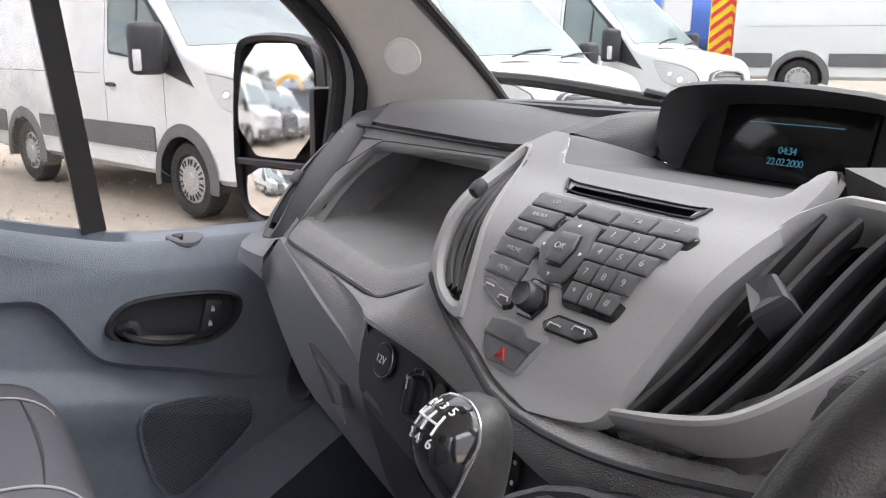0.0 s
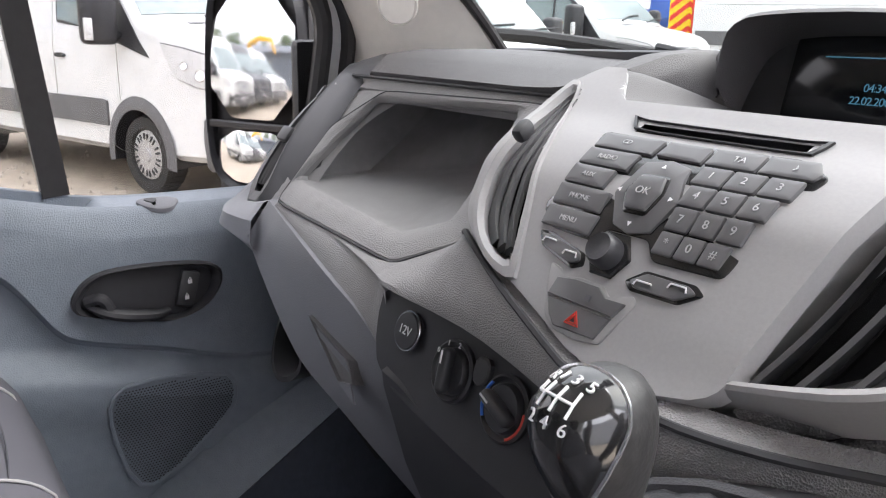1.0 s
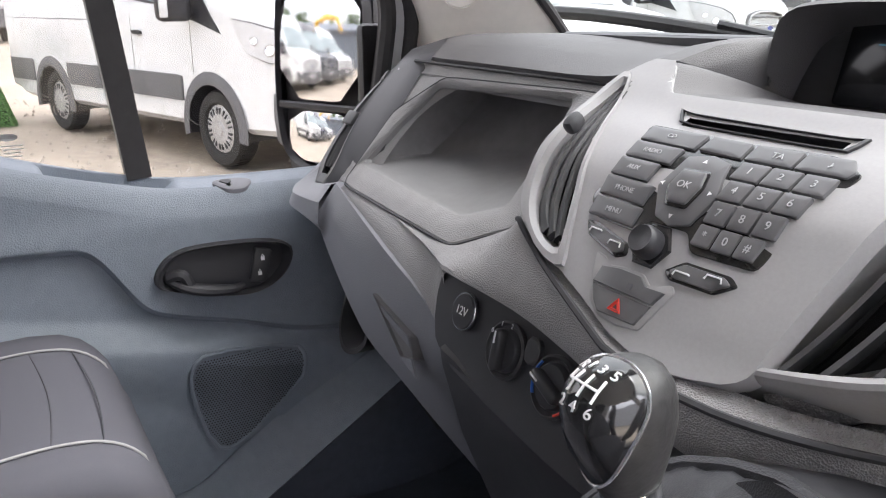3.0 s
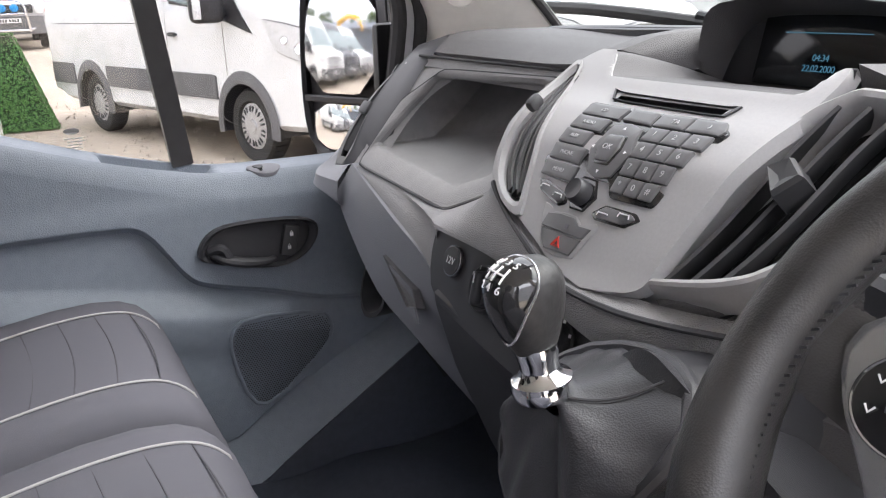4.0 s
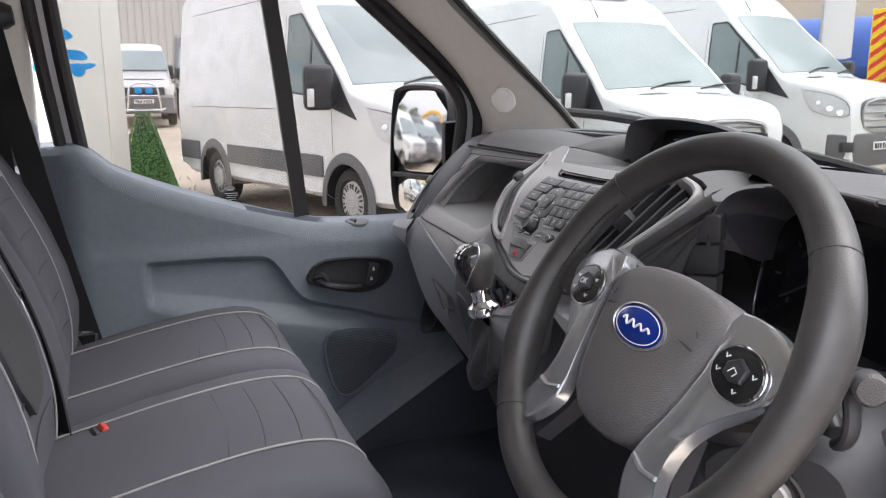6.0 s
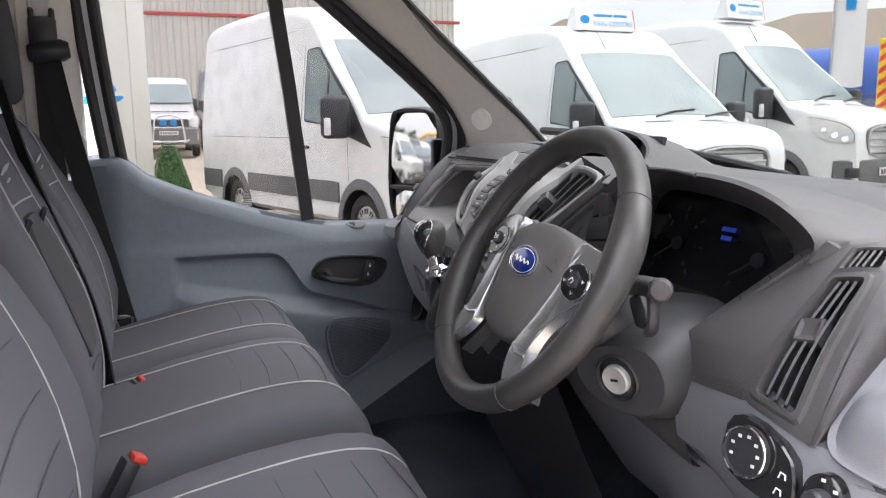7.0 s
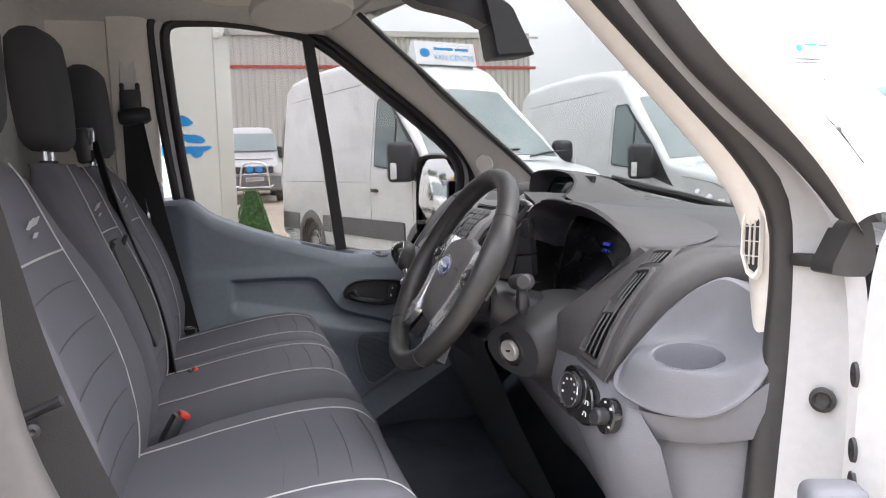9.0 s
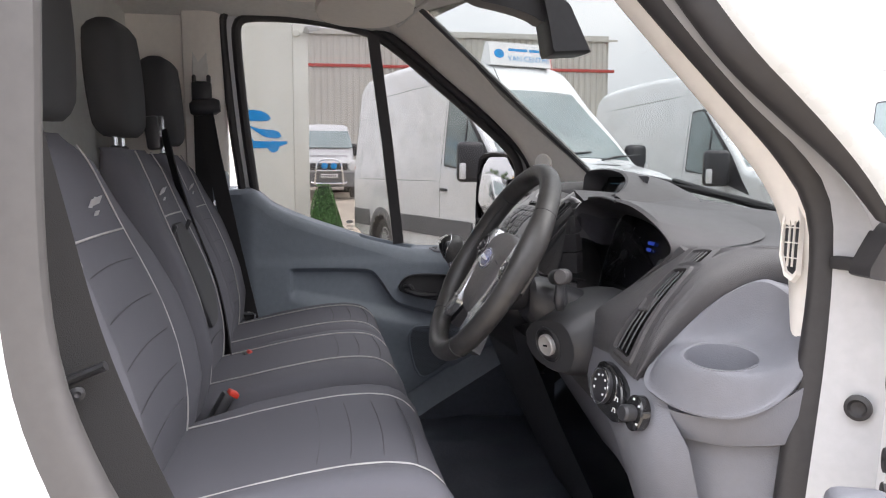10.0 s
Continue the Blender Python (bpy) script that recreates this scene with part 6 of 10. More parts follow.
    bm = bmn()
    patch(bm, [[p.lerp(q, k / 10) + V(0, 0.012, 0) * math.sin(math.pi * k / 10) for k in range(11)] for p, q in zip(lt, lb)])
    part("lens", bm, glass("smoked instrument lens", (0.55, 0.55, 0.60), 0.05, 0.09), b, "smoked glossy lens over the dials")
    # switch strip on the right of the instruments
    a0, a1 = V(0.582, 0.172, 1.232), V(0.676, 0.250, 1.338)
    bm = bmn()
    rows = []
    for i in range(9):
        p = a0.lerp(a1, i / 8)
        rows.append([p + V(-0.022, 0.012, 0.008), p + V(-0.006, -0.002, 0.004), p + V(0.010, 0.0, -0.002), p + V(0.028, 0.012, -0.010)])
    patch(bm, rows, (0.004, 0.012, -0.004))
    part("switch_strip", bm, CHARCOAL_SOFT, b)
    for t in (0.30, 0.55, 0.80):
        bm = bmn()
        p = a0.lerp(a1, t)
        tube(bm, [p + V(-0.016, 0.007, 0.0075), p + V(0.0, -0.0025, 0.003), p + V(0.018, 0.004, -0.004)], 0.0014, 5)
        part("strip_gap", bm, SEAM, b)


binnacle()


def side_block():
    # charcoal block that carries the driver's outer vent: strip edge, vent edge, ridge, pod edge
    n = 40
    e0 = smooth_loop([(0.551, 0.154, 1.169), (0.555, 0.156, 1.215), (0.563, 0.160, 1.230), (0.600, 0.185, 1.262), (0.645, 0.225, 1.305), (0.682, 0.258, 1.338)], n, 1, False)
    e1 = smooth_loop([(0.680, 0.136, 1.186), (0.682, 0.137, 1.204), (0.687, 0.160, 1.242), (0.692, 0.205, 1.290), (0.694, 0.258, 1.341)], n, 1, False)
    e2 = smooth_loop([(0.763, 0.139, 1.171), (0.767, 0.146, 1.196), (0.766, 0.172, 1.252), (0.757, 0.222, 1.310), (0.730, 0.282, 1.345)], n, 1, False)
    nv = V(0.10, -0.79, 0.60).normalized()
    bm = bmn()
    rows = [[p + V(-0.004, 0.03, -0.004), p + V(0, 0.003, -0.001), p + nv * 0.001] + [p.lerp(q, k / 6) + nv * 0.004 * math.sin(math.pi * k / 6) for k in range(1, 6)] + [q, q - nv * 0.006] for p, q in zip(e0, e1)]
    patch(bm, rows)
    s = part("vent_block", bm, CHARCOAL_SOFT, dash, "charcoal block with the driver's outer vent")
    # side of the block above the cup holder, its top rounding into the pad
    e2s = smooth_loop([tuple(p) for p in e2[::5]] + [(0.745, 0.315, 1.350), (0.775, 0.350, 1.350), (0.815, 0.390, 1.346)], n, 1, False)
    e3 = smooth_loop([(0.768, 0.144, 1.168), (0.774, 0.200, 1.232), (0.776, 0.255, 1.278), (0.778, 0.300, 1.298), (0.788, 0.338, 1.305), (0.822, 0.405, 1.296)], n, 1, False)
    bm = bmn()
    rows = [[p - nv * 0.008 + V(-0.006, 0, 0), p + V(-0.0025, 0.0, 0.0008), p + V(0.0022, 0.002, -0.002)] + [p.lerp(q, k / 7) + V(0.010, -0.004, 0.004) * math.sin(math.pi * k / 7) for k in range(1, 7)] + [q, q + V(0.002, 0.03, -0.02)] for p, q in zip(e2s, e3)]
    patch(bm, rows)
    part("block_side", bm, CHARCOAL_SOFT, s)
    def along(e, w):
        f_ = max(0.0, min(0.9999, w)) * (n - 1)
        i = int(f_)
        return e[i].lerp(e[i + 1], f_ - i)
    def vp(u, w, off=0.0):
        return along(e1, w).lerp(along(e2, w), u) + nv * (off + 0.004 * math.sin(math.pi * min(1, max(0, u))))
    def lp(u0, w0, u1, w1, off, r=0.08):
        pts = []
        for (ua, wa), (ub, wb) in zip(((u0, w0), (u1, w0), (u1, w1), (u0, w1)), ((u1, w0), (u1, w1), (u0, w1), (u0, w0))):
            pts += [V(ua + (ub - ua) * k / 10, wa + (wb - wa) * k / 10, 0) for k in range(10)]
        m_ = len(pts)
        soft = [(pts[i - 1] + pts[i] * 2 + pts[(i + 1) % m_]) / 4 if r else pts[i] for i in range(m_)]
        return [vp(p.x, p.y, off) for p in soft]
    # frame of the vent, with a raised inner rim and a deep throat
    bm = bmn()
    loft(bm, [lp(0.0, 0.0, 1.0, 0.80, 0.0, 0), lp(0.10, 0.035, 0.88, 0.785, 0.0), lp(0.13, 0.05, 0.85, 0.775, 0.0035), lp(0.19, 0.075, 0.79, 0.755, 0.0035), lp(0.21, 0.085, 0.77, 0.745, -0.003), lp(0.22, 0.09, 0.76, 0.74, -0.028)], False, False)
    v = part("outer_vent", bm, CHARCOAL_SOFT, s, "tall slanted air vent on the driver side", sharp=25)
    bm = bmn()
    loft(bm, [lp(0.20, 0.08, 0.78, 0.75, -0.026), lp(0.22, 0.09, 0.76, 0.74, -0.024)])
    part("vent_throat", bm, BLACK_PLASTIC, v)
    for k in range(4):
        bm = bmn()
        u = 0.28 + 0.14 * k
        strap(bm, [vp(u + 0.012 * math.sin(7 * w + 1), w, -0.007) for w in [0.09 + 0.65 * q / 14 for q in range(15)]], (0.62, -0.6, 0.5), 0.019, 0.0026)
        part("vent_slat", bm, DARK_SLAT, v)
    bm = bmn()
    m = facing(vp(0.42, 0.44, -0.002), nv)
    loft(bm, [[m @ V(x * k, y * k, z) for x, y in ((-0.013, 0.012), (0.012, 0.016), (0.014, -0.010), (-0.010, -0.014))] for k, z in ((1, -0.010), (1, 0.003), (0.9, 0.006), (0.5, 0.004))])
    part("vent_tab", bm, CHARCOAL_SOFT, v, sharp=20)
    # short demister slot above it
    bm = bmn()
    loft(bm, [lp(0.0, 0.80, 1.0, 1.0, 0.0, 0), lp(0.14, 0.825, 0.88, 0.965, 0.002), lp(0.18, 0.835, 0.84, 0.955, -0.001), lp(0.20, 0.84, 0.82, 0.95, -0.016)], False, False)
    dm = part("demist_slot", bm, CHARCOAL_SOFT, s, sharp=25)
    bm = bmn()
    loft(bm, [lp(0.18, 0.83, 0.84, 0.96, -0.013), lp(0.2, 0.84, 0.82, 0.95, -0.012)])
    part("slot_throat", bm, BLACK_PLASTIC, dm)
    for k in range(4):
        bm = bmn()
        strap(bm, [vp(0.27 + 0.13 * k, 0.84, -0.003), vp(0.30 + 0.13 * k, 0.95, -0.003)], (0.62, -0.6, 0.5), 0.007, 0.0022)
        part("demist_bar", bm, CHARCOAL_SOFT, dm)
    # grey lower panel with lamp dial and mirror dial
    top = smooth_loop([(0.545, 0.155, 1.176), (0.60, 0.148, 1.188), (0.672, 0.139, 1.204), (0.715, 0.137, 1.188), (0.766, 0.143, 1.171), (0.80, 0.165, 1.165)], 30, 1, False)
    midl = smooth_loop([(0.560, 0.150, 1.10), (0.62, 0.138, 1.105), (0.69, 0.126, 1.105), (0.74, 0.122, 1.10), (0.80, 0.132, 1.10), (0.85, 0.18, 1.10)], 30, 1, False)
    low = smooth_loop([(0.555, 0.20, 1.06), (0.60, 0.22, 1.02), (0.66, 0.22, 0.96), (0.74, 0.17, 0.92), (0.80, 0.18, 0.90), (0.85, 0.24, 0.88)], 30, 1, False)
    foot = smooth_loop([(0.56, 0.30, 1.0), (0.62, 0.33, 0.92), (0.68, 0.36, 0.80), (0.76, 0.30, 0.70), (0.82, 0.28, 0.66), (0.86, 0.30, 0.64)], 30, 1, False)
    bm = bmn()
    rows = [[a + V(0, 0.02, 0.006), a, a.lerp(b, 0.5) + V(0, -0.004, 0), b, b.lerp(c, 0.3) + V(0, -0.002, 0), c, c.lerp(d_, 0.5), d_] for a, b, c, d_ in zip(top, midl, low, foot)]
    patch(bm, rows)
    g = part("lower_panel", bm, LIGHT_GREY, dash, "light grey lower dash panel")
    m = facing(V(0.727, 0.121, 1.143), (0.12, -0.97, 0.18))
    bm = bmn()
    loft(bm, [[m @ V(p.x * k, p.y * k, z) for p in smooth_loop([(-0.044, 0.030, 0), (-0.02, 0.040, 0), (0.035, 0.020, 0), (0.046, -0.014, 0), (0.042, -0.040, 0), (-0.03, -0.028, 0), (-0.046, -0.006, 0)], 40, 1)] for k, z in ((1.0, -0.012), (1.0, 0.003), (0.95, 0.005))])
    ls = part("lamp_switch", bm, GLOSS_BLACK, g, "black rotary lamp switch with a chrome ring")
    bm = bmn()
    lathe(bm, [(0.026, 0.004), (0.026, 0.010), (0.0235, 0.013), (0.0225, 0.010), (0.0001, 0.0105)], m @ pose(-0.012, 0.004, 0), 36)
    part("dial_knob", bm, BLACK_PLASTIC, ls)
    bm = bmn()
    tube(bm, [m @ pose(-0.012, 0.004, 0) @ V(0.025 * math.cos(k * math.pi / 20), 0.025 * math.sin(k * math.pi / 20), 0.0115) for k in range(40)], 0.0016, 6, True)
    part("chrome_ring", bm, CHROME, ls)
    for k in range(7):
        bm = bmn()
        a = radians(200 - 40 * k)
        box(bm, m @ pose(-0.012, 0.004, 0) @ V(0.016 * math.cos(a), 0.016 * math.sin(a), 0.011), (0.004, 0.003, 0.0006), m.to_3x3().to_4x4())
        part("lamp_mark", bm, PRINT, ls)
    for k in range(2):
        bm = bmn()
        tube(bm, [m @ V(0.030 - 0.002 * k + dx, -0.004 - 0.016 * k + dy, 0.0058) for dx, dy in ((-0.004, -0.003), (-0.002, 0.003), (0.003, 0.002), (0.004, -0.003))], 0.0008, 5)
        part("lamp_mark", bm, PRINT, ls)
    m = facing(V(0.796, 0.130, 1.132), (0.25, -0.95, 0.15))
    bm = bmn()
    lathe(bm, [(0.0195, -0.01), (0.0195, 0.003), (0.017, 0.005), (0.0001, 0.005)], m @ Matrix.Diagonal((1, 1.25, 1, 1)), 32)
    ms = part("mirror_switch", bm, GLOSS_BLACK, g, "round black mirror adjuster")
    bm = bmn()
    lathe(bm, [(0.011, 0.004), (0.0115, 0.020), (0.009, 0.023), (0.0001, 0.0232)], m, 24)
    part("adjuster_knob", bm, BLACK_PLASTIC, ms)
    for a in (90, 40, -40, 200):
        bm = bmn()
        box(bm, m @ V(0.0155 * math.cos(radians(a)), 0.019 * math.sin(radians(a)), 0.0055), (0.004, 0.003, 0.0006), m.to_3x3().to_4x4())
        part("mirror_mark", bm, PRINT, ms)
    # moulded cup holder pod
    c = thing("cup_holder_pod", (0.82, 0.27, 1.2), "light grey moulded cup holder at the dashboard end", "cup holder")
    rim = smooth_loop([(0.770, 0.140, 1.172), (0.774, 0.20, 1.236), (0.778, 0.255, 1.284), (0.784, 0.305, 1.308), (0.796, 0.328, 1.308), (0.838, 0.342, 1.288), (0.868, 0.338, 1.262), (0.884, 0.325, 1.225), (0.894, 0.290, 1.180), (0.890, 0.238, 1.152), (0.868, 0.196, 1.146), (0.826, 0.158, 1.152)], 96, 2)
    wc, du, dv = V(0.837, 0.228, 1.214), V(0.42, 0.905, 0), V(0.905, -0.42, -0.30)
    def well(k, dz):
        # the oval mouth, its points in step with the rim's
        res = []
        for p in rim:
            d = p - wc
            a = math.atan2(d.dot(dv) / 0.7, d.dot(du))
            res.append(wc + du * 0.046 * k * math.cos(a) + dv * 0.034 * k * math.sin(a) + V(0, 0, dz))
        return res
    def between(t, f, push=0.0):
        w0 = well(1.12, 0.0)
        return [V(p.x + (q.x - p.x) * t, p.y + (q.y - p.y) * t, q.z + (p.z - q.z) * f) for p, q in zip(rim, w0)]
    bm = bmn()
    loft(bm, [[p + V(-0.05, 0.08, -0.01) for p in rim], [p + V(-0.012, 0.02, -0.004) for p in rim], [p + V(0.001, 0.002, -0.003) for p in rim], rim, between(0.05, 1.0), between(0.15, 0.97), between(0.22, 0.80), between(0.32, 0.50), between(0.46, 0.22), between(0.66, 0.07), between(0.92, 0.0), well(1.06, 0.0015), well(1.0, 0.0005), well(0.95, -0.006), well(0.90, -0.05), well(0.4, -0.055)], False, True)
    part("pod_shell", bm, LIGHT_GREY, c, "moulded shell with an oval cup well")
    bm = bmn()
    strap(bm, [wc + du * (0.046 * math.cos(a)) * 1.0 + dv * (0.035 * math.sin(a)) + V(0, 0, -0.008) for a in [radians(25 + 130 * k / 14) for k in range(15)]], (0, 0, 1), 0.020, 0.004)
    part("well_lip", bm, LIGHT_GREY, c)
    # skirt under the pod
    bm = bmn()
    top = smooth_loop([(0.775, 0.150, 1.155), (0.815, 0.160, 1.142), (0.858, 0.21, 1.138), (0.882, 0.26, 1.152), (0.892, 0.30, 1.18), (0.89, 0.34, 1.2)], 30, 1, False)
    bot = smooth_loop([(0.782, 0.150, 1.118), (0.812, 0.170, 1.105), (0.850, 0.225, 1.100), (0.872, 0.27, 1.105), (0.884, 0.30, 1.11), (0.886, 0.34, 1.11)], 30, 1, False)
    fl = smooth_loop([(0.795, 0.20, 0.66), (0.82, 0.21, 0.66), (0.85, 0.25, 0.66), (0.868, 0.28, 0.66), (0.88, 0.30, 0.66), (0.884, 0.34, 0.66)], 30, 1, False)
    rows = [[a + V(-0.01, 0.01, 0.004), a, a.lerp(b, 0.5) + V(0.003, -0.003, 0), b, b + V(-0.012, 0.012, -0.006), b.lerp(f_, 0.4) + V(-0.012, 0.012, 0), f_] for a, b, f_ in zip(top, bot, fl)]
    patch(bm, rows)
    part("pod_skirt", bm, LIGHT_GREY, c)


side_block()

# ---- steering wheel and column ----
WHEEL = facing(V(0.444, 0.012, 1.298), (0, -0.861, 0.508)) @ pose(0, 0, 0, 0, 0, -5)
HUB = WHEEL @ pose(0.004, 0.004, -0.014)


def steering():
    w = thing("steering_wheel", (0.444, 0.012, 1.298), "black leather steering wheel with satin spokes and blue badge", "steering wheel")
    def P(x, y, z=0.0):
        return WHEEL @ V(x, y, z)
    bm = bmn()
    R, r = 0.1745, 0.0165
    n, k_ = 96, 14
    loops = []
    for i in range(n):
        a = 2 * math.pi * i / n
        thumb = 0.003 * max(0, math.cos(2 * (a - 0.35))) ** 6
        rr = r + thumb
        loops.append([P((R + rr * math.cos(b)) * math.cos(a), (R + rr * math.cos(b)) * math.sin(a), rr * 1.12 * math.sin(b)) for b in [2 * math.pi * j / k_ for j in range(k_)]])
    rows = [[bm.verts.new(p) for p in lp] for lp in loops]
    for i in range(n):
        a, b = rows[i], rows[(i + 1) % n]
        for j in range(k_):
            bm.faces.new((a[j], a[(j + 1) % k_], b[(j + 1) % k_], b[j]))
    part("rim", bm, LEATHER, w, "worn black leather rim")
    for deg in (40, 140, 232, 308):
        a = radians(deg)
        bm = bmn()
        tube(bm, [P((R + 0.0168 * math.cos(b)) * math.cos(a), (R + 0.0168 * math.cos(b)) * math.sin(a), 0.0188 * math.sin(b)) for b in [2 * math.pi * j / 20 for j in range(20)]], 0.0008, 5, True)
        part("rim_seam", bm, SEAM, w)
    # stitches on the inner side of the grips
    bm = bmn()
    for s in (1, -1):
        for k in range(34):
            a = radians(-20 + 55 * k / 33)
            p = P(s * (R - 0.0168) * math.cos(a), (R - 0.0168) * math.sin(a), 0.004)
            box(bm, p, (0.004, 0.0012, 0.0016), WHEEL.to_3x3().to_4x4() @ pose(0, 0, 0, 20, 0, 30))
    tagged(part("stitch", bm, BLACK_PLASTIC, w), kind="stuff")
    def H(x, y, z=0.0):
        return HUB @ V(x, y, z)
    # hub and airbag cover
    bm = bmn()
    lathe(bm, [(0.064, -0.015), (0.064, -0.030), (0.052, -0.050), (0.040, -0.070), (0.0001, -0.075)], HUB @ pose(0, -0.018, 0) @ Matrix.Diagonal((1.0, 0.9, 1, 1)), 36)
    part("hub_back", bm, BLACK_PLASTIC, w)
    cover = smooth_loop([(-0.080, 0.034, 0), (-0.05, 0.050, 0), (0.0, 0.055, 0), (0.05, 0.050, 0), (0.080, 0.034, 0), (0.078, 0.005, 0), (0.066, -0.055, 0), (0.045, -0.095, 0), (0.0, -0.104, 0), (-0.045, -0.095, 0), (-0.066, -0.055, 0), (-0.078, 0.005, 0)], 60, 1)
    bm = bmn()
    c = V(0, -0.02, 0)
    loft(bm, [[H(c.x + (p.x - c.x) * k, c.y + (p.y - c.y) * k, z) for p in cover] for k, z in ((1.0, -0.03), (1.0, 0.004), (0.985, 0.010), (0.94, 0.0145), (0.8, 0.020), (0.5, 0.0245), (0.2, 0.026))])
    ab = part("airbag_cover", bm, AIRBAG, w, "grained charcoal airbag cover")
    bm = bmn()
    lathe(bm, [(0.033, 0.0), (0.033, 0.0025), (0.0305, 0.0035), (0.0295, 0.0015)], HUB @ pose(0, -0.004, 0.0245) @ Matrix.Diagonal((1.12, 0.60, 1, 1)), 40, True)
    part("badge_surround", bm, SATIN, ab)
    bm = bmn()
    lathe(bm, [(0.0295, 0.0), (0.0292, 0.0028), (0.02, 0.0042), (0.0001, 0.0046)], HUB @ pose(0, -0.004, 0.0245) @ Matrix.Diagonal((1.12, 0.58, 1, 1)), 40)
    bd = part("badge", bm, BLUE_BADGE, ab, "glossy blue oval badge")
    bm = bmn()
    tube(bm, [HUB @ pose(0, -0.004, 0.0274) @ V(0.0300 * math.cos(a), 0.0150 * math.sin(a), 0) for a in [math.pi * k / 24 for k in range(48)]], 0.0007, 5, True)
    part("badge_line", bm, PRINT, bd)
    bm = bmn()
    tube(bm, [HUB @ pose(0, -0.004, 0.0296) @ V(-0.020 + 0.040 * k / 24, 0.0035 * math.sin(k * 0.95) * (1 - 0.02 * k), -0.0000025 * (k - 12) ** 2) for k in range(25)], 0.0011, 5)
    part("badge_flourish", bm, PRINT, bd)
    for s in (1, -1):
        bm = bmn()
        tube(bm, [H(s * 0.044, 0.004, 0.0225), H(s * 0.062, 0.001, 0.020)], 0.0012, 5)
        part("horn_crease", bm, SEAM, ab)
        bm = bmn()
        tube(bm, [H(s * 0.056 + dx, 0.013 + dy, 0.0205) for dx, dy in ((-0.004, -0.003), (-0.003, 0.002), (0.002, 0.003), (0.005, -0.001))], 0.0008, 5)
        part("horn_mark", bm, BLACK_PLASTIC, ab)
    for s in (1, -1):
        # upper spoke body
        bm = bmn()
        up_ = [(0.066, 0.036, -0.030), (0.10, 0.034, -0.022), (0.135, 0.030, -0.014), (0.164, 0.030, -0.004)]
        lo_ = [(0.060, -0.050, -0.030), (0.10, -0.034, -0.022), (0.135, -0.018, -0.014), (0.164, -0.012, -0.004)]
        loops = []
        for (xa, ya, za), (xb, yb_, zb) in zip(up_, lo_):
            loops.append([H(s * xa, ya, za - 0.008), H(s * xa, ya, za + 0.012), H(s * (xa + xb) / 2, (ya + yb_) / 2, za + 0.018), H(s * xb, yb_, zb + 0.012), H(s * xb, yb_, zb - 0.008)])
        loft(bm, loops)
        part("spoke", bm, LEATHER, w)
        # satin trim: surround of the switch pad, then a strip down to the rim
        wing = smooth_loop([(0.074, 0.046, 0), (0.104, 0.049, 0), (0.134, 0.040, 0), (0.153, 0.020, 0), (0.144, -0.004, 0), (0.122, -0.024, 0), (0.104, -0.044, 0), (0.094, -0.068, 0), (0.096, -0.098, 0), (0.112, -0.128, 0), (0.090, -0.146, 0), (0.066, -0.118, 0), (0.058, -0.094, 0), (0.072, -0.045, 0), (0.080, 0.004, 0)], 84, 1)
        def hgt(p):
            return 0.015 - 0.05 * max(0, p.x - 0.07) + 0.05 * max(0, -0.05 - p.y)
        cw = V(0.092, -0.03, 0)
        bm = bmn()
        loft(bm, [[H(s * p.x, p.y, hgt(p) - 0.014) for p in wing], [H(s * p.x, p.y, hgt(p) - 0.001) for p in wing], [H(s * (p.x + (cw.x - p.x) * 0.04), p.y + (cw.y - p.y) * 0.02, hgt(p) + 0.0006) for p in wing], [H(s * (p.x + (cw.x - p.x) * 0.10), p.y + (cw.y - p.y) * 0.05, hgt(p) + 0.001) for p in wing]])
        tr = part("spoke_trim", bm, SATIN, w, "satin silver spoke trim")
        # raised ridge across the strip
        bm = bmn()
        tube(bm, [H(s * 0.064, -0.092, 0.0185), H(s * 0.080, -0.098, 0.0190), H(s * 0.096, -0.096, 0.0175)], 0.0022, 6)
        part("trim_ridge", bm, SATIN, tr)
        padm = HUB @ pose(s * 0.110, 0.004, 0.0135, 0, s * 3, -8 * s)
        bm = bmn()
        lathe(bm, [(0.0235, 0.0), (0.0235, 0.003), (0.0222, 0.0045), (0.0001, 0.0052)], padm @ Matrix.Diagonal((1.10, 0.86, 1, 1)), 40)
        pd = part("switch_pad", bm, GLOSS_BLACK, w, "oval black thumb switch pad")
        bm = bmn()
        tube(bm, [padm @ V(0.0262 * math.cos(a_), 0.0206 * math.sin(a_), 0.0028) for a_ in [math.pi * k / 20 for k in range(40)]], 0.0008, 6, True)
        part("pad_ring", bm, CHROME, pd)
        bm = bmn()
        loft(bm, [[padm @ V(x * k, y * k, z) for x, y in ((-0.0105, 0.004), (-0.002, 0.0115), (0.010, 0.0075), (0.0105, -0.004), (0.0, -0.008), (-0.009, -0.005))] for k, z in ((1, 0.003), (1, 0.0072), (0.86, 0.0084))])
        ky = part("pad_key", bm, BLACK_PLASTIC, pd)
        if s < 0:
            text_part("pad_lettering", "OK", 0.0085, padm @ pose(0.0, 0.0015, 0.0087), PRINT, ky)
        else:
            bm = bmn()
            tube(bm, [padm @ V(x, y, 0.0088) for x, y in ((-0.004, -0.002), (-0.001, 0.003), (0.004, 0.001), (0.002, -0.003))], 0.0006, 5)
            part("key_mark", bm, PRINT, ky)
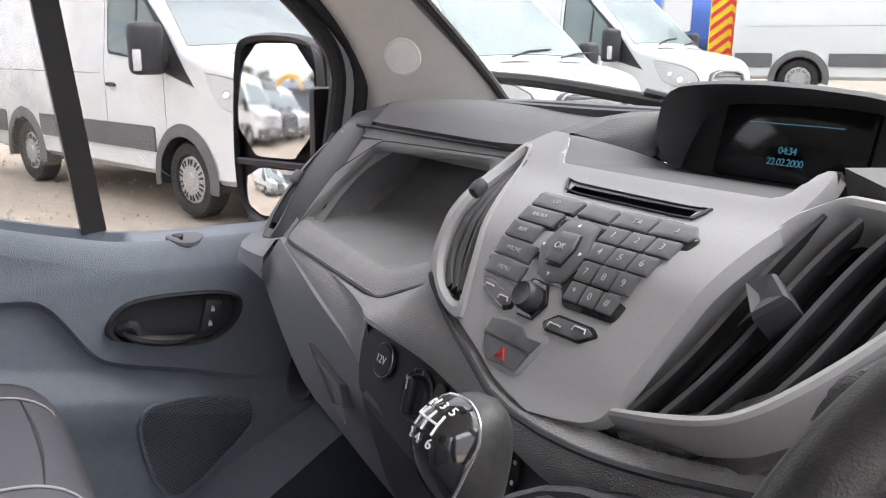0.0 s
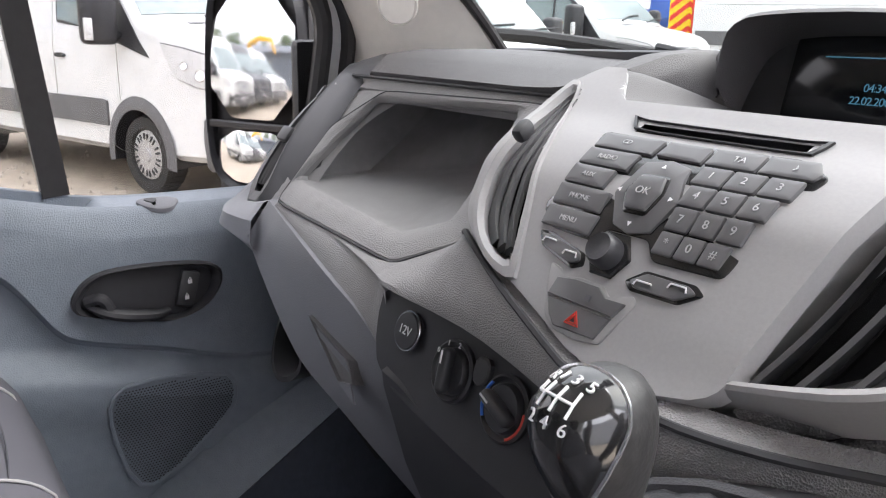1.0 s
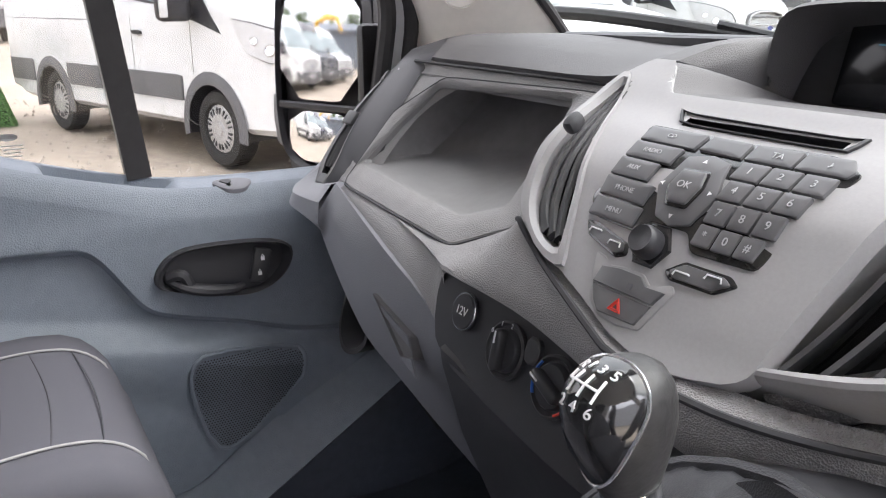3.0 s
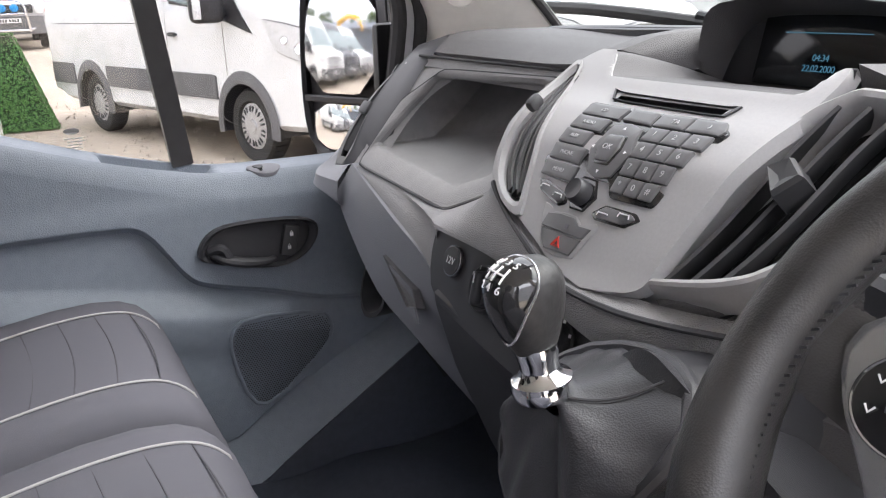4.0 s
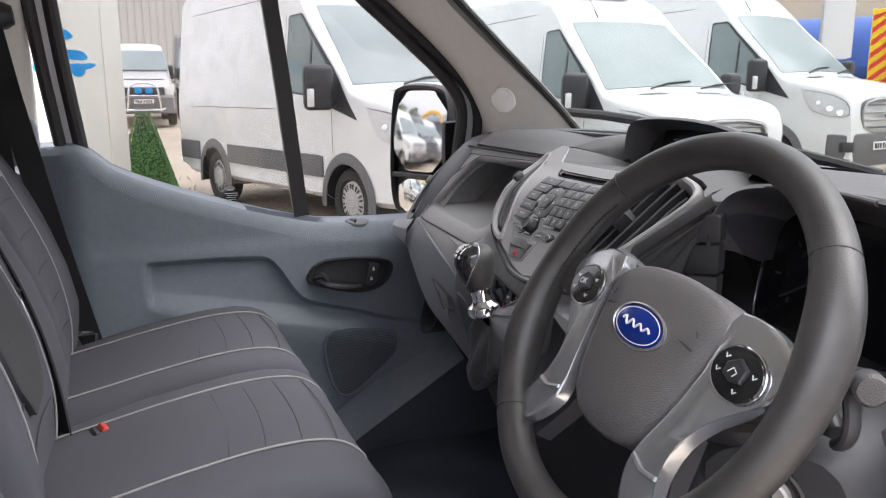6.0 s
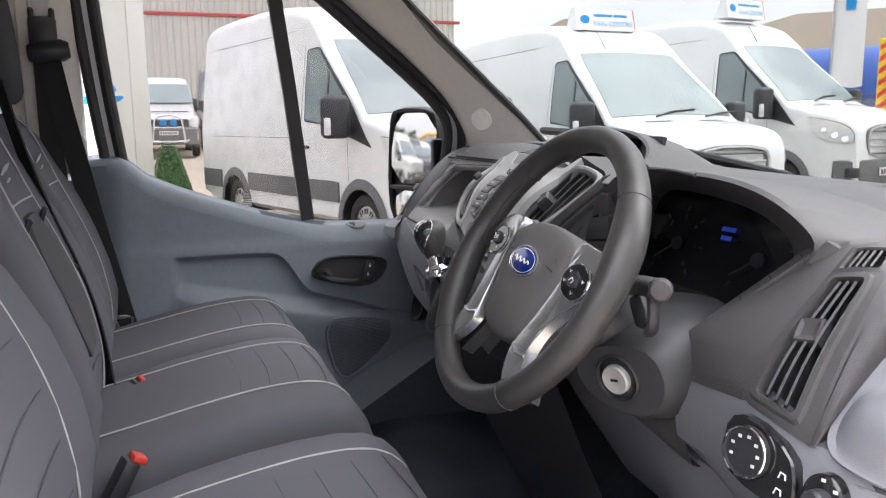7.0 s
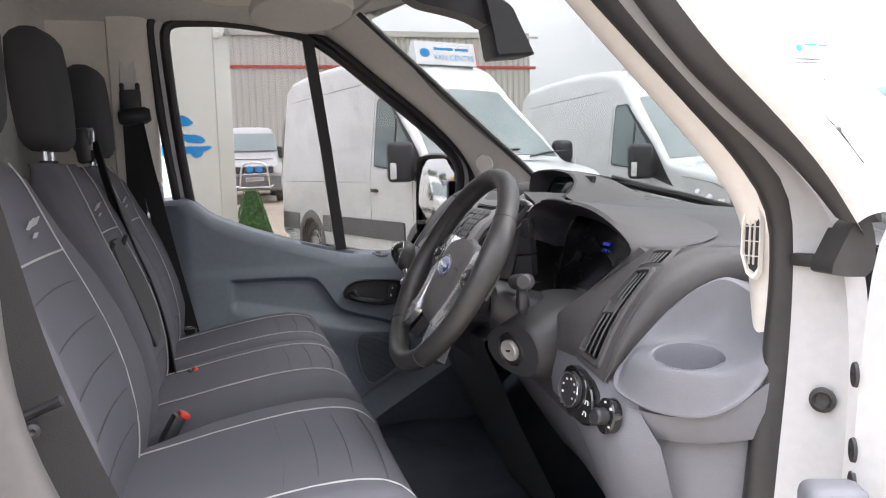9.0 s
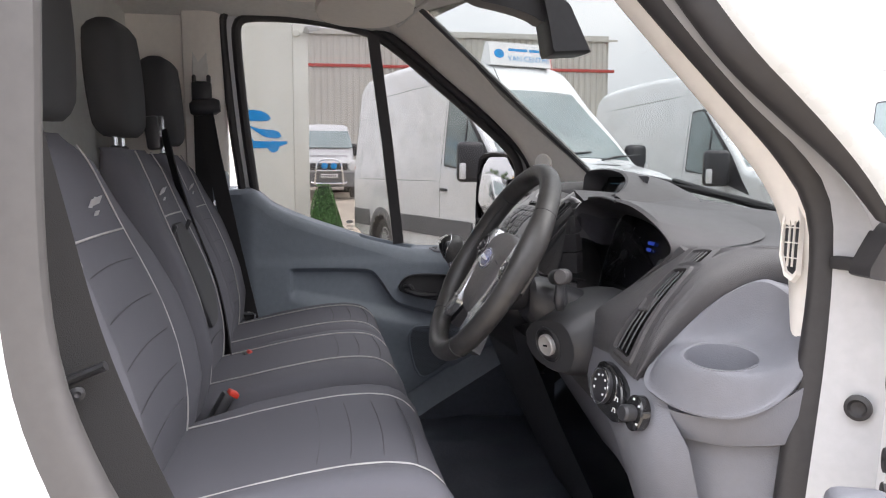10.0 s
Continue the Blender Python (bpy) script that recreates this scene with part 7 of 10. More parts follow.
        for a in (150, 205, 300, 25):
            bm = bmn()
            q = V(0.0175 * math.cos(radians(a)), 0.0135 * math.sin(radians(a)), 0.0056)
            tube(bm, [padm @ (q + V(-0.0022, 0.0014, 0)), padm @ (q + V(0, -0.0014, 0)), padm @ (q + V(0.0022, 0.0014, 0))], 0.0005, 5)
            part("pad_mark", bm, PRINT, pd)
        # dark back of the lower spoke
        bm = bmn()
        loft(bm, [[H(s * (x + dx), y + dy, z) for dx, dy, z in ((-0.018, -0.006, -0.020), (-0.017, -0.006, -0.002), (0.015, 0.006, -0.002), (0.016, 0.006, -0.020))] for x, y in ((0.070, -0.06), (0.078, -0.10), (0.100, -0.142))])
        part("lower_spoke", bm, BLACK_PLASTIC, w)


steering()


def column():
    c = thing("steering_column", (0.45, 0.2, 1.2), "charcoal steering column cowl with stalks and ignition lock", "steering column")
    def sec(y, zc, w, h, k=1.0):
        return [V(0.447 + p.x * w, y, zc + p.z * h) for p in smooth_loop([(-1, 0, 0.6), (-0.6, 0, 1), (0.6, 0, 1), (1, 0, 0.6), (1, 0, -0.5), (0.5, 0, -1), (-0.5, 0, -1), (-1, 0, -0.5)], 40, 1)]
    bm = bmn()
    loft(bm, [sec(0.066, 1.238, 0.052, 0.036), sec(0.076, 1.234, 0.060, 0.044), sec(0.13, 1.210, 0.066, 0.050), sec(0.20, 1.182, 0.070, 0.054), sec(0.30, 1.15, 0.075, 0.06)])
    part("cowl", bm, BLACK_PLASTIC, c)
    # lower cover with the ignition lock on a sloping cheek
    bm = bmn()
    m = facing(V(0.516, 0.094, 1.164), (0.38, -0.90, -0.18))
    hexa = smooth_loop([(-0.085, 0.0, 0), (-0.05, 0.045, 0), (0.02, 0.060, 0), (0.07, 0.055, 0), (0.09, 0.0, 0), (0.06, -0.055, 0), (0.0, -0.060, 0), (-0.06, -0.045, 0)], 40, 1)
    loft(bm, [[m @ V(p.x * k, p.y * k, z) for p in hexa] for k, z in ((1.25, -0.12), (1.02, -0.03), (0.86, -0.006), (0.76, 0.0))])
    lc = part("lock_cheek", bm, DARK_SLAT, c)
    bm = bmn()
    lathe(bm, [(0.031, -0.004), (0.031, 0.002), (0.0285, 0.0035), (0.026, 0.0), (0.021, 0.0), (0.0001, -0.001)], m, 40)
    part("lock_collar", bm, BLACK_PLASTIC, lc)
    bm = bmn()
    lathe(bm, [(0.0185, 0.0), (0.0185, 0.006), (0.0165, 0.008), (0.0145, 0.007), (0.0001, 0.0072)], m, 36)
    il = part("ignition_lock", bm, mat("bare steel lock", (0.50, 0.49, 0.48), 0.45, metal=0.3, var=0.08), lc, "bare metal ignition lock")
    bm = bmn()
    box(bm, m @ V(0, 0, 0.0074), (0.010, 0.0035, 0.001), m.to_3x3().to_4x4() @ pose(0, 0, 0, 0, 0, 8))
    part("key_slot", bm, GLOSS_BLACK, il)
    # right stalk: arm, round end and drop-down blade
    bm = bmn()
    tube(bm, smooth_loop([(0.50, 0.11, 1.275), (0.55, 0.10, 1.285), (0.592, 0.093, 1.289)], 12, 1, False), [0.013, 0.0125, 0.012, 0.0118, 0.0115, 0.0115, 0.0115, 0.0118, 0.012, 0.012, 0.012, 0.012], 14)
    st = part("wiper_stalk", bm, BLACK_PLASTIC, c, "black stalk with a round end")
    bm = bmn()
    lathe(bm, [(0.011, -0.012), (0.0125, -0.009), (0.0125, 0.007), (0.010, 0.010), (0.0001, 0.0105)], facing(V(0.604, 0.088, 1.291), (0.75, -0.62, 0.1)), 24)
    part("stalk_end", bm, CHARCOAL_SOFT, st)
    bm = bmn()
    tube(bm, smooth_loop([(0.586, 0.092, 1.286), (0.592, 0.088, 1.270), (0.594, 0.087, 1.252), (0.586, 0.090, 1.240), (0.576, 0.094, 1.236)], 16, 2, False), [0.0085, 0.0085, 0.0085, 0.008, 0.008, 0.0075, 0.0075, 0.0075, 0.0075, 0.0075, 0.0078, 0.008, 0.0082, 0.0085, 0.008, 0.006], 10, False, 0.7)
    part("stalk_blade", bm, BLACK_PLASTIC, st)
    bm = bmn()
    tube(bm, [V(0.53, 0.11, 1.262), V(0.56, 0.10, 1.245), V(0.572, 0.097, 1.242)], [0.01, 0.012, 0.006], 10)
    part("cruise_stub", bm, BLACK_PLASTIC, c)
    # left stalk: flat paddle
    bm = bmn()
    top = [(0.378, 0.095, 1.300), (0.33, 0.098, 1.312), (0.285, 0.104, 1.322), (0.262, 0.108, 1.324)]
    loft(bm, [[V(x, y - 0.007, z - h), V(x, y - 0.008, z), V(x, y - 0.003, z + 0.004), V(x, y + 0.007, z + 0.002), V(x, y + 0.008, z - h)] for (x, y, z), h in zip(top, (0.012, 0.016, 0.020, 0.014))])
    ps = part("lamp_stalk", bm, BLACK_PLASTIC, c, "black lamp stalk with white symbols")
    for k in range(3):
        bm = bmn()
        box(bm, V(0.345 - 0.012 * k, 0.0875, 1.296 + 0.0035 * k), (0.004, 0.0006, 0.006), pose(0, 0, 0, -8, 14, 0))
        part("stalk_mark", bm, PRINT, ps)
    # dark knee bolster under the column, then the grey panel that sweeps back below it
    top_e = smooth_loop([(0.20, 0.165, 1.200), (0.30, 0.165, 1.200), (0.42, 0.160, 1.190), (0.50, 0.155, 1.195), (0.552, 0.152, 1.215)], 30, 1, False)
    mid_e = smooth_loop([(0.20, 0.145, 1.160), (0.30, 0.146, 1.150), (0.42, 0.140, 1.130), (0.50, 0.148, 1.120), (0.550, 0.160, 1.130)], 30, 1, False)
    bot_e = smooth_loop([(0.20, 0.150, 1.125), (0.30, 0.158, 1.110), (0.42, 0.165, 1.085), (0.50, 0.176, 1.064), (0.547, 0.184, 1.050)], 30, 1, False)
    low_e = smooth_loop([(0.24, 0.300, 0.890), (0.34, 0.300, 0.882), (0.45, 0.285, 0.875), (0.56, 0.265, 0.870), (0.68, 0.235, 0.880)], 30, 1, False)
    bm = bmn()
    patch(bm, [[a + V(0, 0.06, 0.004), a, a.lerp(b, 0.5) + V(0, -0.004, 0.002), b, b.lerp(c, 0.6) + V(0, -0.002, 0), c, c + V(0, 0.010, -0.004), c + V(0, 0.06, 0.0)] for a, b, c in zip(top_e, mid_e, bot_e)])
    part("knee_panel", bm, CHARCOAL_SOFT, dash, "dark panel under the steering column")
    bm = bmn()
    up_e = smooth_loop([(0.20, 0.162, 1.124), (0.30, 0.170, 1.108), (0.42, 0.177, 1.084), (0.50, 0.188, 1.062), (0.60, 0.205, 1.045)], 30, 1, False)
    patch(bm, [[a + V(0, 0.02, 0.006), a, a.lerp(b, 0.45) + V(0, -0.010, 0.006), a.lerp(b, 0.9) + V(0, -0.002, 0), b, b + V(0, 0.02, -0.006), b + V(0, 0.12, 0.0)] for a, b in zip(up_e, low_e)])
    part("knee_wedge", bm, LIGHT_GREY, dash, "grey panel sweeping back over the footwell")
    for x, y, z in ((0.36, 0.40, 0.80), (0.47, 0.40, 0.80), (0.60, 0.42, 0.76)):
        pd = thing("pedal", (x, y, z), "black rubber-faced pedal in the dark footwell", "pedal", "pedals under the column")
        bm = bmn()
        box(bm, V(x, y, z), (0.06, 0.02, 0.07), pose(0, 0, 0, -35, 0, 0), 0.006, 2)
        part("pedal_pad", bm, RUBBER, pd)
        bm = bmn()
        tube(bm, [V(x, y + 0.01, z), V(x, y + 0.12, z + 0.1), V(x, y + 0.16, z + 0.35)], 0.008, 8)
        part("pedal_arm", bm, BLACK_PLASTIC, pd)


column()


# ---- gear lever ----
def gear_lever():
    g = thing("gear_lever", (0.12, 0.02, 1.12), "gear lever with gloss black knob, chrome collar and leather gaiter", "gear lever")
    lo, hi = V(0.1200, 0.008, 1.234), V(0.1125, -0.005, 1.317)
    ax = (hi - lo).normalized()
    m = facing(lo, ax, (0, 1, 0))
    prof = [(0.0135, 0.030), (0.0165, 0.036), (0.0205, 0.048), (0.0245, 0.062), (0.0275, 0.076), (0.0285, 0.088), (0.0275, 0.098), (0.024, 0.107), (0.018, 0.113), (0.010, 0.1165), (0.0001, 0.1175)]
    prof = [(r * 0.86, h * 0.70) for r, h in prof]
    sm = Matrix.Diagonal((0.86, 1.06, 1, 1))
    bm = bmn()
    lathe(bm, prof, m @ sm, 40)
    worn = mat("worn grey knob rubber", (0.026, 0.0255, 0.026), 0.45, var=0.55, big=45, fine=160, bump=0.15, bump_scale=300)
    part("knob", bm, worn, g, "worn dark grey knob")
    # gloss cap wrapped over the front of the knob
    hub = m @ V(0, 0, 0.060)
    back = (m @ sm).inverted()
    def surf(d):
        """Distance from the knob's heart to its skin along d."""
        lo_, hi_ = 0.012, 0.055
        for _ in range(22):
            t = (lo_ + hi_) / 2
            q = back @ (hub + d * t)
            r = math.hypot(q.x, q.y)
            lim = 0.0
            for (r0, h0), (r1, h1) in zip(prof, prof[1:]):
                if h0 <= q.z <= h1:
                    lim = r0 + (r1 - r0) * (q.z - h0) / (h1 - h0)
            if r < lim:
                lo_ = t
            else:
                hi_ = t
        return lo_
    nf = V(0.0, -0.84, 0.53).normalized()
    ux = V(0, 0, 1).cross(nf).normalized()
    uy = nf.cross(ux)
    def on_knob(al, phi, lift):
        d = (nf * math.cos(al) + (ux * math.cos(phi) + uy * math.sin(phi)) * math.sin(al)).normalized()
        return hub + d * (surf(d) + lift)
    def reach(phi):
        s_, c_ = math.sin(phi), math.cos(phi)
        return radians(1 / math.sqrt((c_ / 66) ** 2 + (s_ / (56 if s_ > 0 else 96)) ** 2))
    bm = bmn()
    rings = [[on_knob(reach(2 * math.pi * k / 48) * f, 2 * math.pi * k / 48, h) for k in range(48)] for f, h in ((1.0, -0.001), (0.985, 0.0010), (0.9, 0.0013), (0.7, 0.0013), (0.45, 0.0013), (0.2, 0.0013), (0.03, 0.0013))]
    loft(bm, rings, False, True)
    part("knob_cap", bm, GLOSS_BLACK, g, "gloss black cap with a white shift pattern")
    bm = bmn()
    tube(bm, [on_knob(reach(2 * math.pi * k / 60), 2 * math.pi * k / 60, 0.0008) for k in range(60)], 0.0010, 6, True)
    part("cap_line", bm, SATIN, g)
    def on_cap(dx, dy):
        al, phi = math.hypot(dx, dy) / 0.029, math.atan2(dy, dx)
        return on_knob(al, phi, 0.0019)
    up_ = 0.004
    lines = [[(0.0075 * k, 0.0060), (0.0075 * k, 0.0), (0.0075 * k, -0.0060)] for k in (-1, 0, 1)]
    lines += [[(-0.0120 + 0.0195 * k / 6, 0.0) for k in range(7)], [(-0.0120, 0.0), (-0.0120, 0.005)]]
    for ln in lines:
        bm = bmn()
        tube(bm, [on_cap(x, y + up_) for x, y in ln], 0.0007, 5)
        part("shift_line", bm, PRINT, g)
    for tx, dx, dy in (("R", -0.0132, 0.0092), ("1", -0.0070, 0.0105), ("3", 0.0010, 0.0105), ("5", 0.0090, 0.0105), ("2", -0.0080, -0.0105), ("4", 0.0, -0.0105), ("6", 0.0080, -0.0105)):
        p = on_cap(dx, dy + up_)
        vx, vy = (on_cap(dx + 0.002, dy + up_) - on_cap(dx - 0.002, dy + up_)).normalized(), (on_cap(dx, dy + up_ + 0.002) - on_cap(dx, dy + up_ - 0.002)).normalized()
        nz = vx.cross(vy).normalized()
        text_part("shift_numeral", tx, 0.0070, Matrix.Translation(p) @ Matrix((vx, nz.cross(vx), nz)).transposed().to_4x4(), PRINT, g, depth=0.0004)
    bm = bmn()
    lathe(bm, [(0.0125, 0.002), (0.0125, 0.016), (0.0135, 0.019), (0.0135, 0.026)], m, 32)
    part("shaft_sleeve", bm, CHROME, g, "chrome shaft sleeve")
    bm = bmn()
    lathe(bm, [(0.014, -0.010), (0.0195, -0.008), (0.021, -0.003), (0.0195, 0.003), (0.015, 0.006), (0.0125, 0.010)], m, 36)
    part("collar", bm, CHROME, g, "polished chrome collar")
    # loose leather gaiter from the collar to a slanted frame on the console
    frame_pts = smooth_loop([(0.040, 0.036, 1.178), (0.058, 0.014, 1.142), (0.092, 0.002, 1.120), (0.128, 0.000, 1.136), (0.166, 0.004, 1.162), (0.204, 0.020, 1.200), (0.196, 0.060, 1.236), (0.150, 0.082, 1.244), (0.096, 0.078, 1.232), (0.058, 0.060, 1.208)], 64, 1)
    top_c = V(0.1185, 0.009, 1.222)
    def ring(t, bulge=0.0):
        out_ = []
        for k, q in enumerate(frame_pts):
            a_ = math.atan2(q.z - 1.185, q.x - 0.12)
            p_ = top_c + V(0.0165 * math.cos(a_), -0.010 * math.sin(a_) * 0.6, 0.013 * math.sin(a_))
            d = (q - top_c).normalized()
            c_ = p_.lerp(q, t)
            sag = math.sin(math.pi * t)
            fold = 0.0050 * math.sin(4 * a_ + 2.6 * t + 0.6) * sag + 0.0026 * math.sin(9 * a_ - 4 * t) * sag * t + 0.0020 * math.sin(15 * a_ + 7 * t) * t * t
            out_.append(c_ + V(0.10, -0.93, 0.25) * (0.012 * sag + fold) + V(0, 0, -0.012 * sag) + d * (bulge + 0.5 * fold))
        return out_
    bm = bmn()
    loft(bm, [ring(t, 0.006 * math.sin(math.pi * t)) for t in [k / 20 for k in range(21)]] + [[q + V(0, 0.012, -0.002) for q in frame_pts], [q + V(0, 0.05, -0.02) for q in frame_pts]], False, True)
    part("gaiter", bm, GAITER, g, "creased black leather gaiter", sharp=70)
    # double seam down the front of the gaiter
    for off in (0.0, 0.009):
        bm = bmn()
        tube(bm, [ring(t, 0.006 * math.sin(math.pi * t))[40] + V(off * t, -0.0012, off * t) for t in [0.05 + 0.8 * k / 18 for k in range(19)]], 0.0010, 5)
        part("gaiter_seam", bm, SEAM, g)
    bm = bmn()
    tube(bm, [q + V(0, 0.004, -0.001) for q in frame_pts], 0.0055, 8, True)
    part("gaiter_hem", bm, GAITER, g)
    # raised fold beside the lever
    bm = bmn()
    ridge = [V(0.105, 0.078, 1.222), V(0.130, 0.070, 1.244), V(0.150, 0.066, 1.254), V(0.180, 0.064, 1.244), V(0.215, 0.066, 1.226), V(0.265, 0.072, 1.196)]
    foot_a = [V(0.100, 0.060, 1.18), V(0.130, 0.030, 1.19), V(0.155, 0.022, 1.19), V(0.185, 0.022, 1.175), V(0.220, 0.026, 1.155), V(0.265, 0.034, 1.13)]
    foot_b = [V(0.10, 0.14, 1.18), V(0.13, 0.14, 1.20), V(0.155, 0.14, 1.205), V(0.19, 0.14, 1.20), V(0.225, 0.145, 1.19), V(0.27, 0.15, 1.17)]
    A, B, C = smooth_loop(foot_a, 24, 1, False), smooth_loop(ridge, 24, 1, False), smooth_loop(foot_b, 24, 1, False)
    patch(bm, [[a, a.lerp(b, 0.5) + V(0, 0.008, -0.006), a.lerp(b, 0.9) + V(0, 0.002, 0), b, b.lerp(c, 0.10) + V(0, 0, 0.001), b.lerp(c, 0.5), c] for a, b, c in zip(A, B, C)])
    part("gaiter_fold", bm, GAITER, g)
    # console that carries the lever
    bm = bmn()
    cf_ = V(0.122, 0.04, 1.185)
    loft(bm, [[cf_ + (q - cf_) * k + V(0, dy, dz) for q in frame_pts] for k, dy, dz in ((0.96, 0.010, -0.002), (0.99, 0.016, -0.003), (1.04, 0.07, -0.02), (1.25, 0.14, -0.05), (1.5, 0.22, -0.10))])
    part("lever_console", bm, BLACK_PLASTIC, dash, "dark console under the gear lever")


gear_lever()


# ---- seats ----
BACK = [(0.86, -0.545), (0.95, -0.535), (1.04, -0.530), (1.15, -0.548), (1.25, -0.582), (1.35, -0.624), (1.45, -0.664), (1.50, -0.690), (1.53, -0.71)]
PAN = [(-0.60, 0.955), (-0.54, 0.968), (-0.45, 0.986), (-0.36, 1.004), (-0.25, 1.020), (-0.17, 1.020), (-0.125, 1.004), (-0.095, 0.968), (-0.08, 0.92)]


def seat_cushion(x0, x1, p0, p1, parent, drop=0.0, bolster=0.012):
    w = x1 - x0
    bm = bmn()
    loops = []
    ys = [-0.60, -0.55, -0.48, -0.40, -0.32, -0.25, -0.19, -0.15, -0.125, -0.108, -0.095, -0.086, -0.08]
    for i, y in enumerate(ys):
        zt = spline(PAN, y) - drop
        b = bolster * step(-0.56, -0.40, y)
        tuck = 0.012 * step(-0.13, -0.08, y)
        raw = [(x0 + tuck + 0.01, 0.80), (x0 + tuck, zt - 0.06), (x0 + tuck + 0.012, zt - 0.012 + b), (x0 + tuck + 0.05, zt + b), (p0, zt + 0.002), ((p0 + p1) / 2, zt - 0.002), (p1, zt + 0.002), (x1 - tuck - 0.05, zt + b), (x1 - tuck - 0.012, zt - 0.012 + b), (x1 - tuck, zt - 0.06), (x1 - tuck - 0.01, 0.80)]
        lp = smooth_loop([(x, y, z) for x, z in raw], 60, 1, False)
        loops.append(lp)
    last = loops[-1]
    c = V((x0 + x1) / 2, -0.075, 0.86)
    loops.append([V(c.x + (p.x - c.x) * 0.96, -0.074, c.z + (p.z - c.z) * 0.75) for p in last])
    loops.append([V(c.x + (p.x - c.x) * 0.90, -0.073, c.z + (p.z - c.z) * 0.3) for p in last])
    loft(bm, loops, True, True, True)
    cu = part("seat_cushion", bm, FABRIC, parent, "grey neoprene seat cushion", sharp=50)
    for p in (p0, p1):
        bm = bmn()
        path = [V(p, y, spline(PAN, y) - drop + 0.004) for y in [-0.555 + 0.01 * k for k in range(46)]] + [V(p, -0.088, 0.93 - drop), V(p, -0.080, 0.89 - drop)]
        tube(bm, path, 0.0017, 6)
        part("piping", bm, PIPING, cu)
    for k in range(8):
        y = -0.50 + 0.051 * k
        bm = bmn()
        n = 12
        tube(bm, [V(p0 + (p1 - p0) * q / n, y + 0.010 * math.sin(math.pi * q / n), spline(PAN, y) - drop + 0.0016 - 0.003 * math.sin(math.pi * q / n)) for q in range(n + 1)], 0.0011, 5)
        part("sewn_groove", bm, GROOVE, cu)
    return cu


def seat_back(x0, x1, p0, p1, parent, top=1.515, mid_line=1.355, taper=0.07, wrap=0.0):
    bm = bmn()
    loops = []
    zs = [0.84, 0.90, 0.98, 1.06, 1.14, 1.22, 1.30, 1.38, 1.44, top - 0.045, top - 0.022, top - 0.008, top]
    for z in zs:
        y = spline(BACK, z)
        t = taper * step(1.18, top - 0.03, z) + 0.035 * step(top - 0.05, top, z)
        xa, xb = x0 + t, x1 - t
        b = 0.030 * step(0.9, 1.05, z) * (1 - 0.7 * step(1.25, 1.45, z)) + wrap
        d = 0.105 - 0.035 * step(1.3, top, z)
        r = 0.018 * step(top - 0.05, top, z)
        raw = [(xa + 0.02, y - d + r), (xa, y - d * 0.6), (xa, y + b - 0.02 - r), (xa + 0.022, y + b - r), (p0 + t * 0.55, y - r), ((p0 + p1) / 2, y - 0.006 - r), (p1 - t * 0.55, y - r), (xb - 0.022, y + b - r), (xb, y + b - 0.02 - r), (xb, y - d * 0.6), (xb - 0.02, y - d + r)]
        loops.append([V(p.x, p.y, z + 0.0) for p in smooth_loop([(x, yy, 0) for x, yy in raw], 60, 1)])
    loft(bm, loops)
    bk = part("backrest", bm, FABRIC, parent, "grey neoprene backrest", sharp=50)
    def sx(p, z, sgn):
        t = taper * step(1.18, top - 0.03, z) + 0.035 * step(top - 0.05, top, z)
        return p + sgn * t * 0.55
    for p, sgn in ((p0, 1), (p1, -1)):
        bm = bmn()
        tube(bm, [V(sx(p, z, sgn), spline(BACK, z) + 0.004, z) for z in [0.955 + 0.0135 * k for k in range(41)]], 0.0017, 6)
        part("piping", bm, PIPING, bk)
    bm = bmn()
    a, b = sx(p0, mid_line, 1), sx(p1, mid_line, -1)
    tube(bm, [V(a + (b - a) * k / 10, spline(BACK, mid_line) - 0.004 * math.sin(math.pi * k / 10) + 0.003, mid_line) for k in range(11)], 0.0019, 6)
    part("piping", bm, PIPING, bk)
    for k in range(5):
        z = 1.30 - 0.065 * k
        a, b = sx(p0, z, 1), sx(p1, z, -1)
        bm = bmn()
        tube(bm, [V(a + (b - a) * q / 10, spline(BACK, z) - 0.005 * math.sin(math.pi * q / 10) + 0.0005, z + 0.006 * math.sin(math.pi * q / 10)) for q in range(11)], 0.0011, 5)
        part("sewn_groove", bm, GROOVE, bk)
    # embroidered mark, as plain strokes
    cx = (p0 + p1) / 2 - 0.09 * (1 if p1 - p0 > 0.27 else 0.35)
    bm = bmn()
    for k in range(5):
        z0 = 1.405 - 0.001 * k
        box(bm, V(cx + 0.015 * k, spline(BACK, z0) + 0.0030, z0), (0.0095, 0.0015, 0.014 if k != 3 else 0.019), pose(0, 0, 0, -22, 0, 0))
    box(bm, V(cx + 0.052, spline(BACK, 1.385) + 0.0030, 1.385), (0.022, 0.0015, 0.008), pose(0, 0, 0, -22, 0, 0))
    tagged(part("stitched_mark", bm, mat("pale embroidery", (0.45, 0.45, 0.46), 0.8), bk), kind="stuff")
    return bk


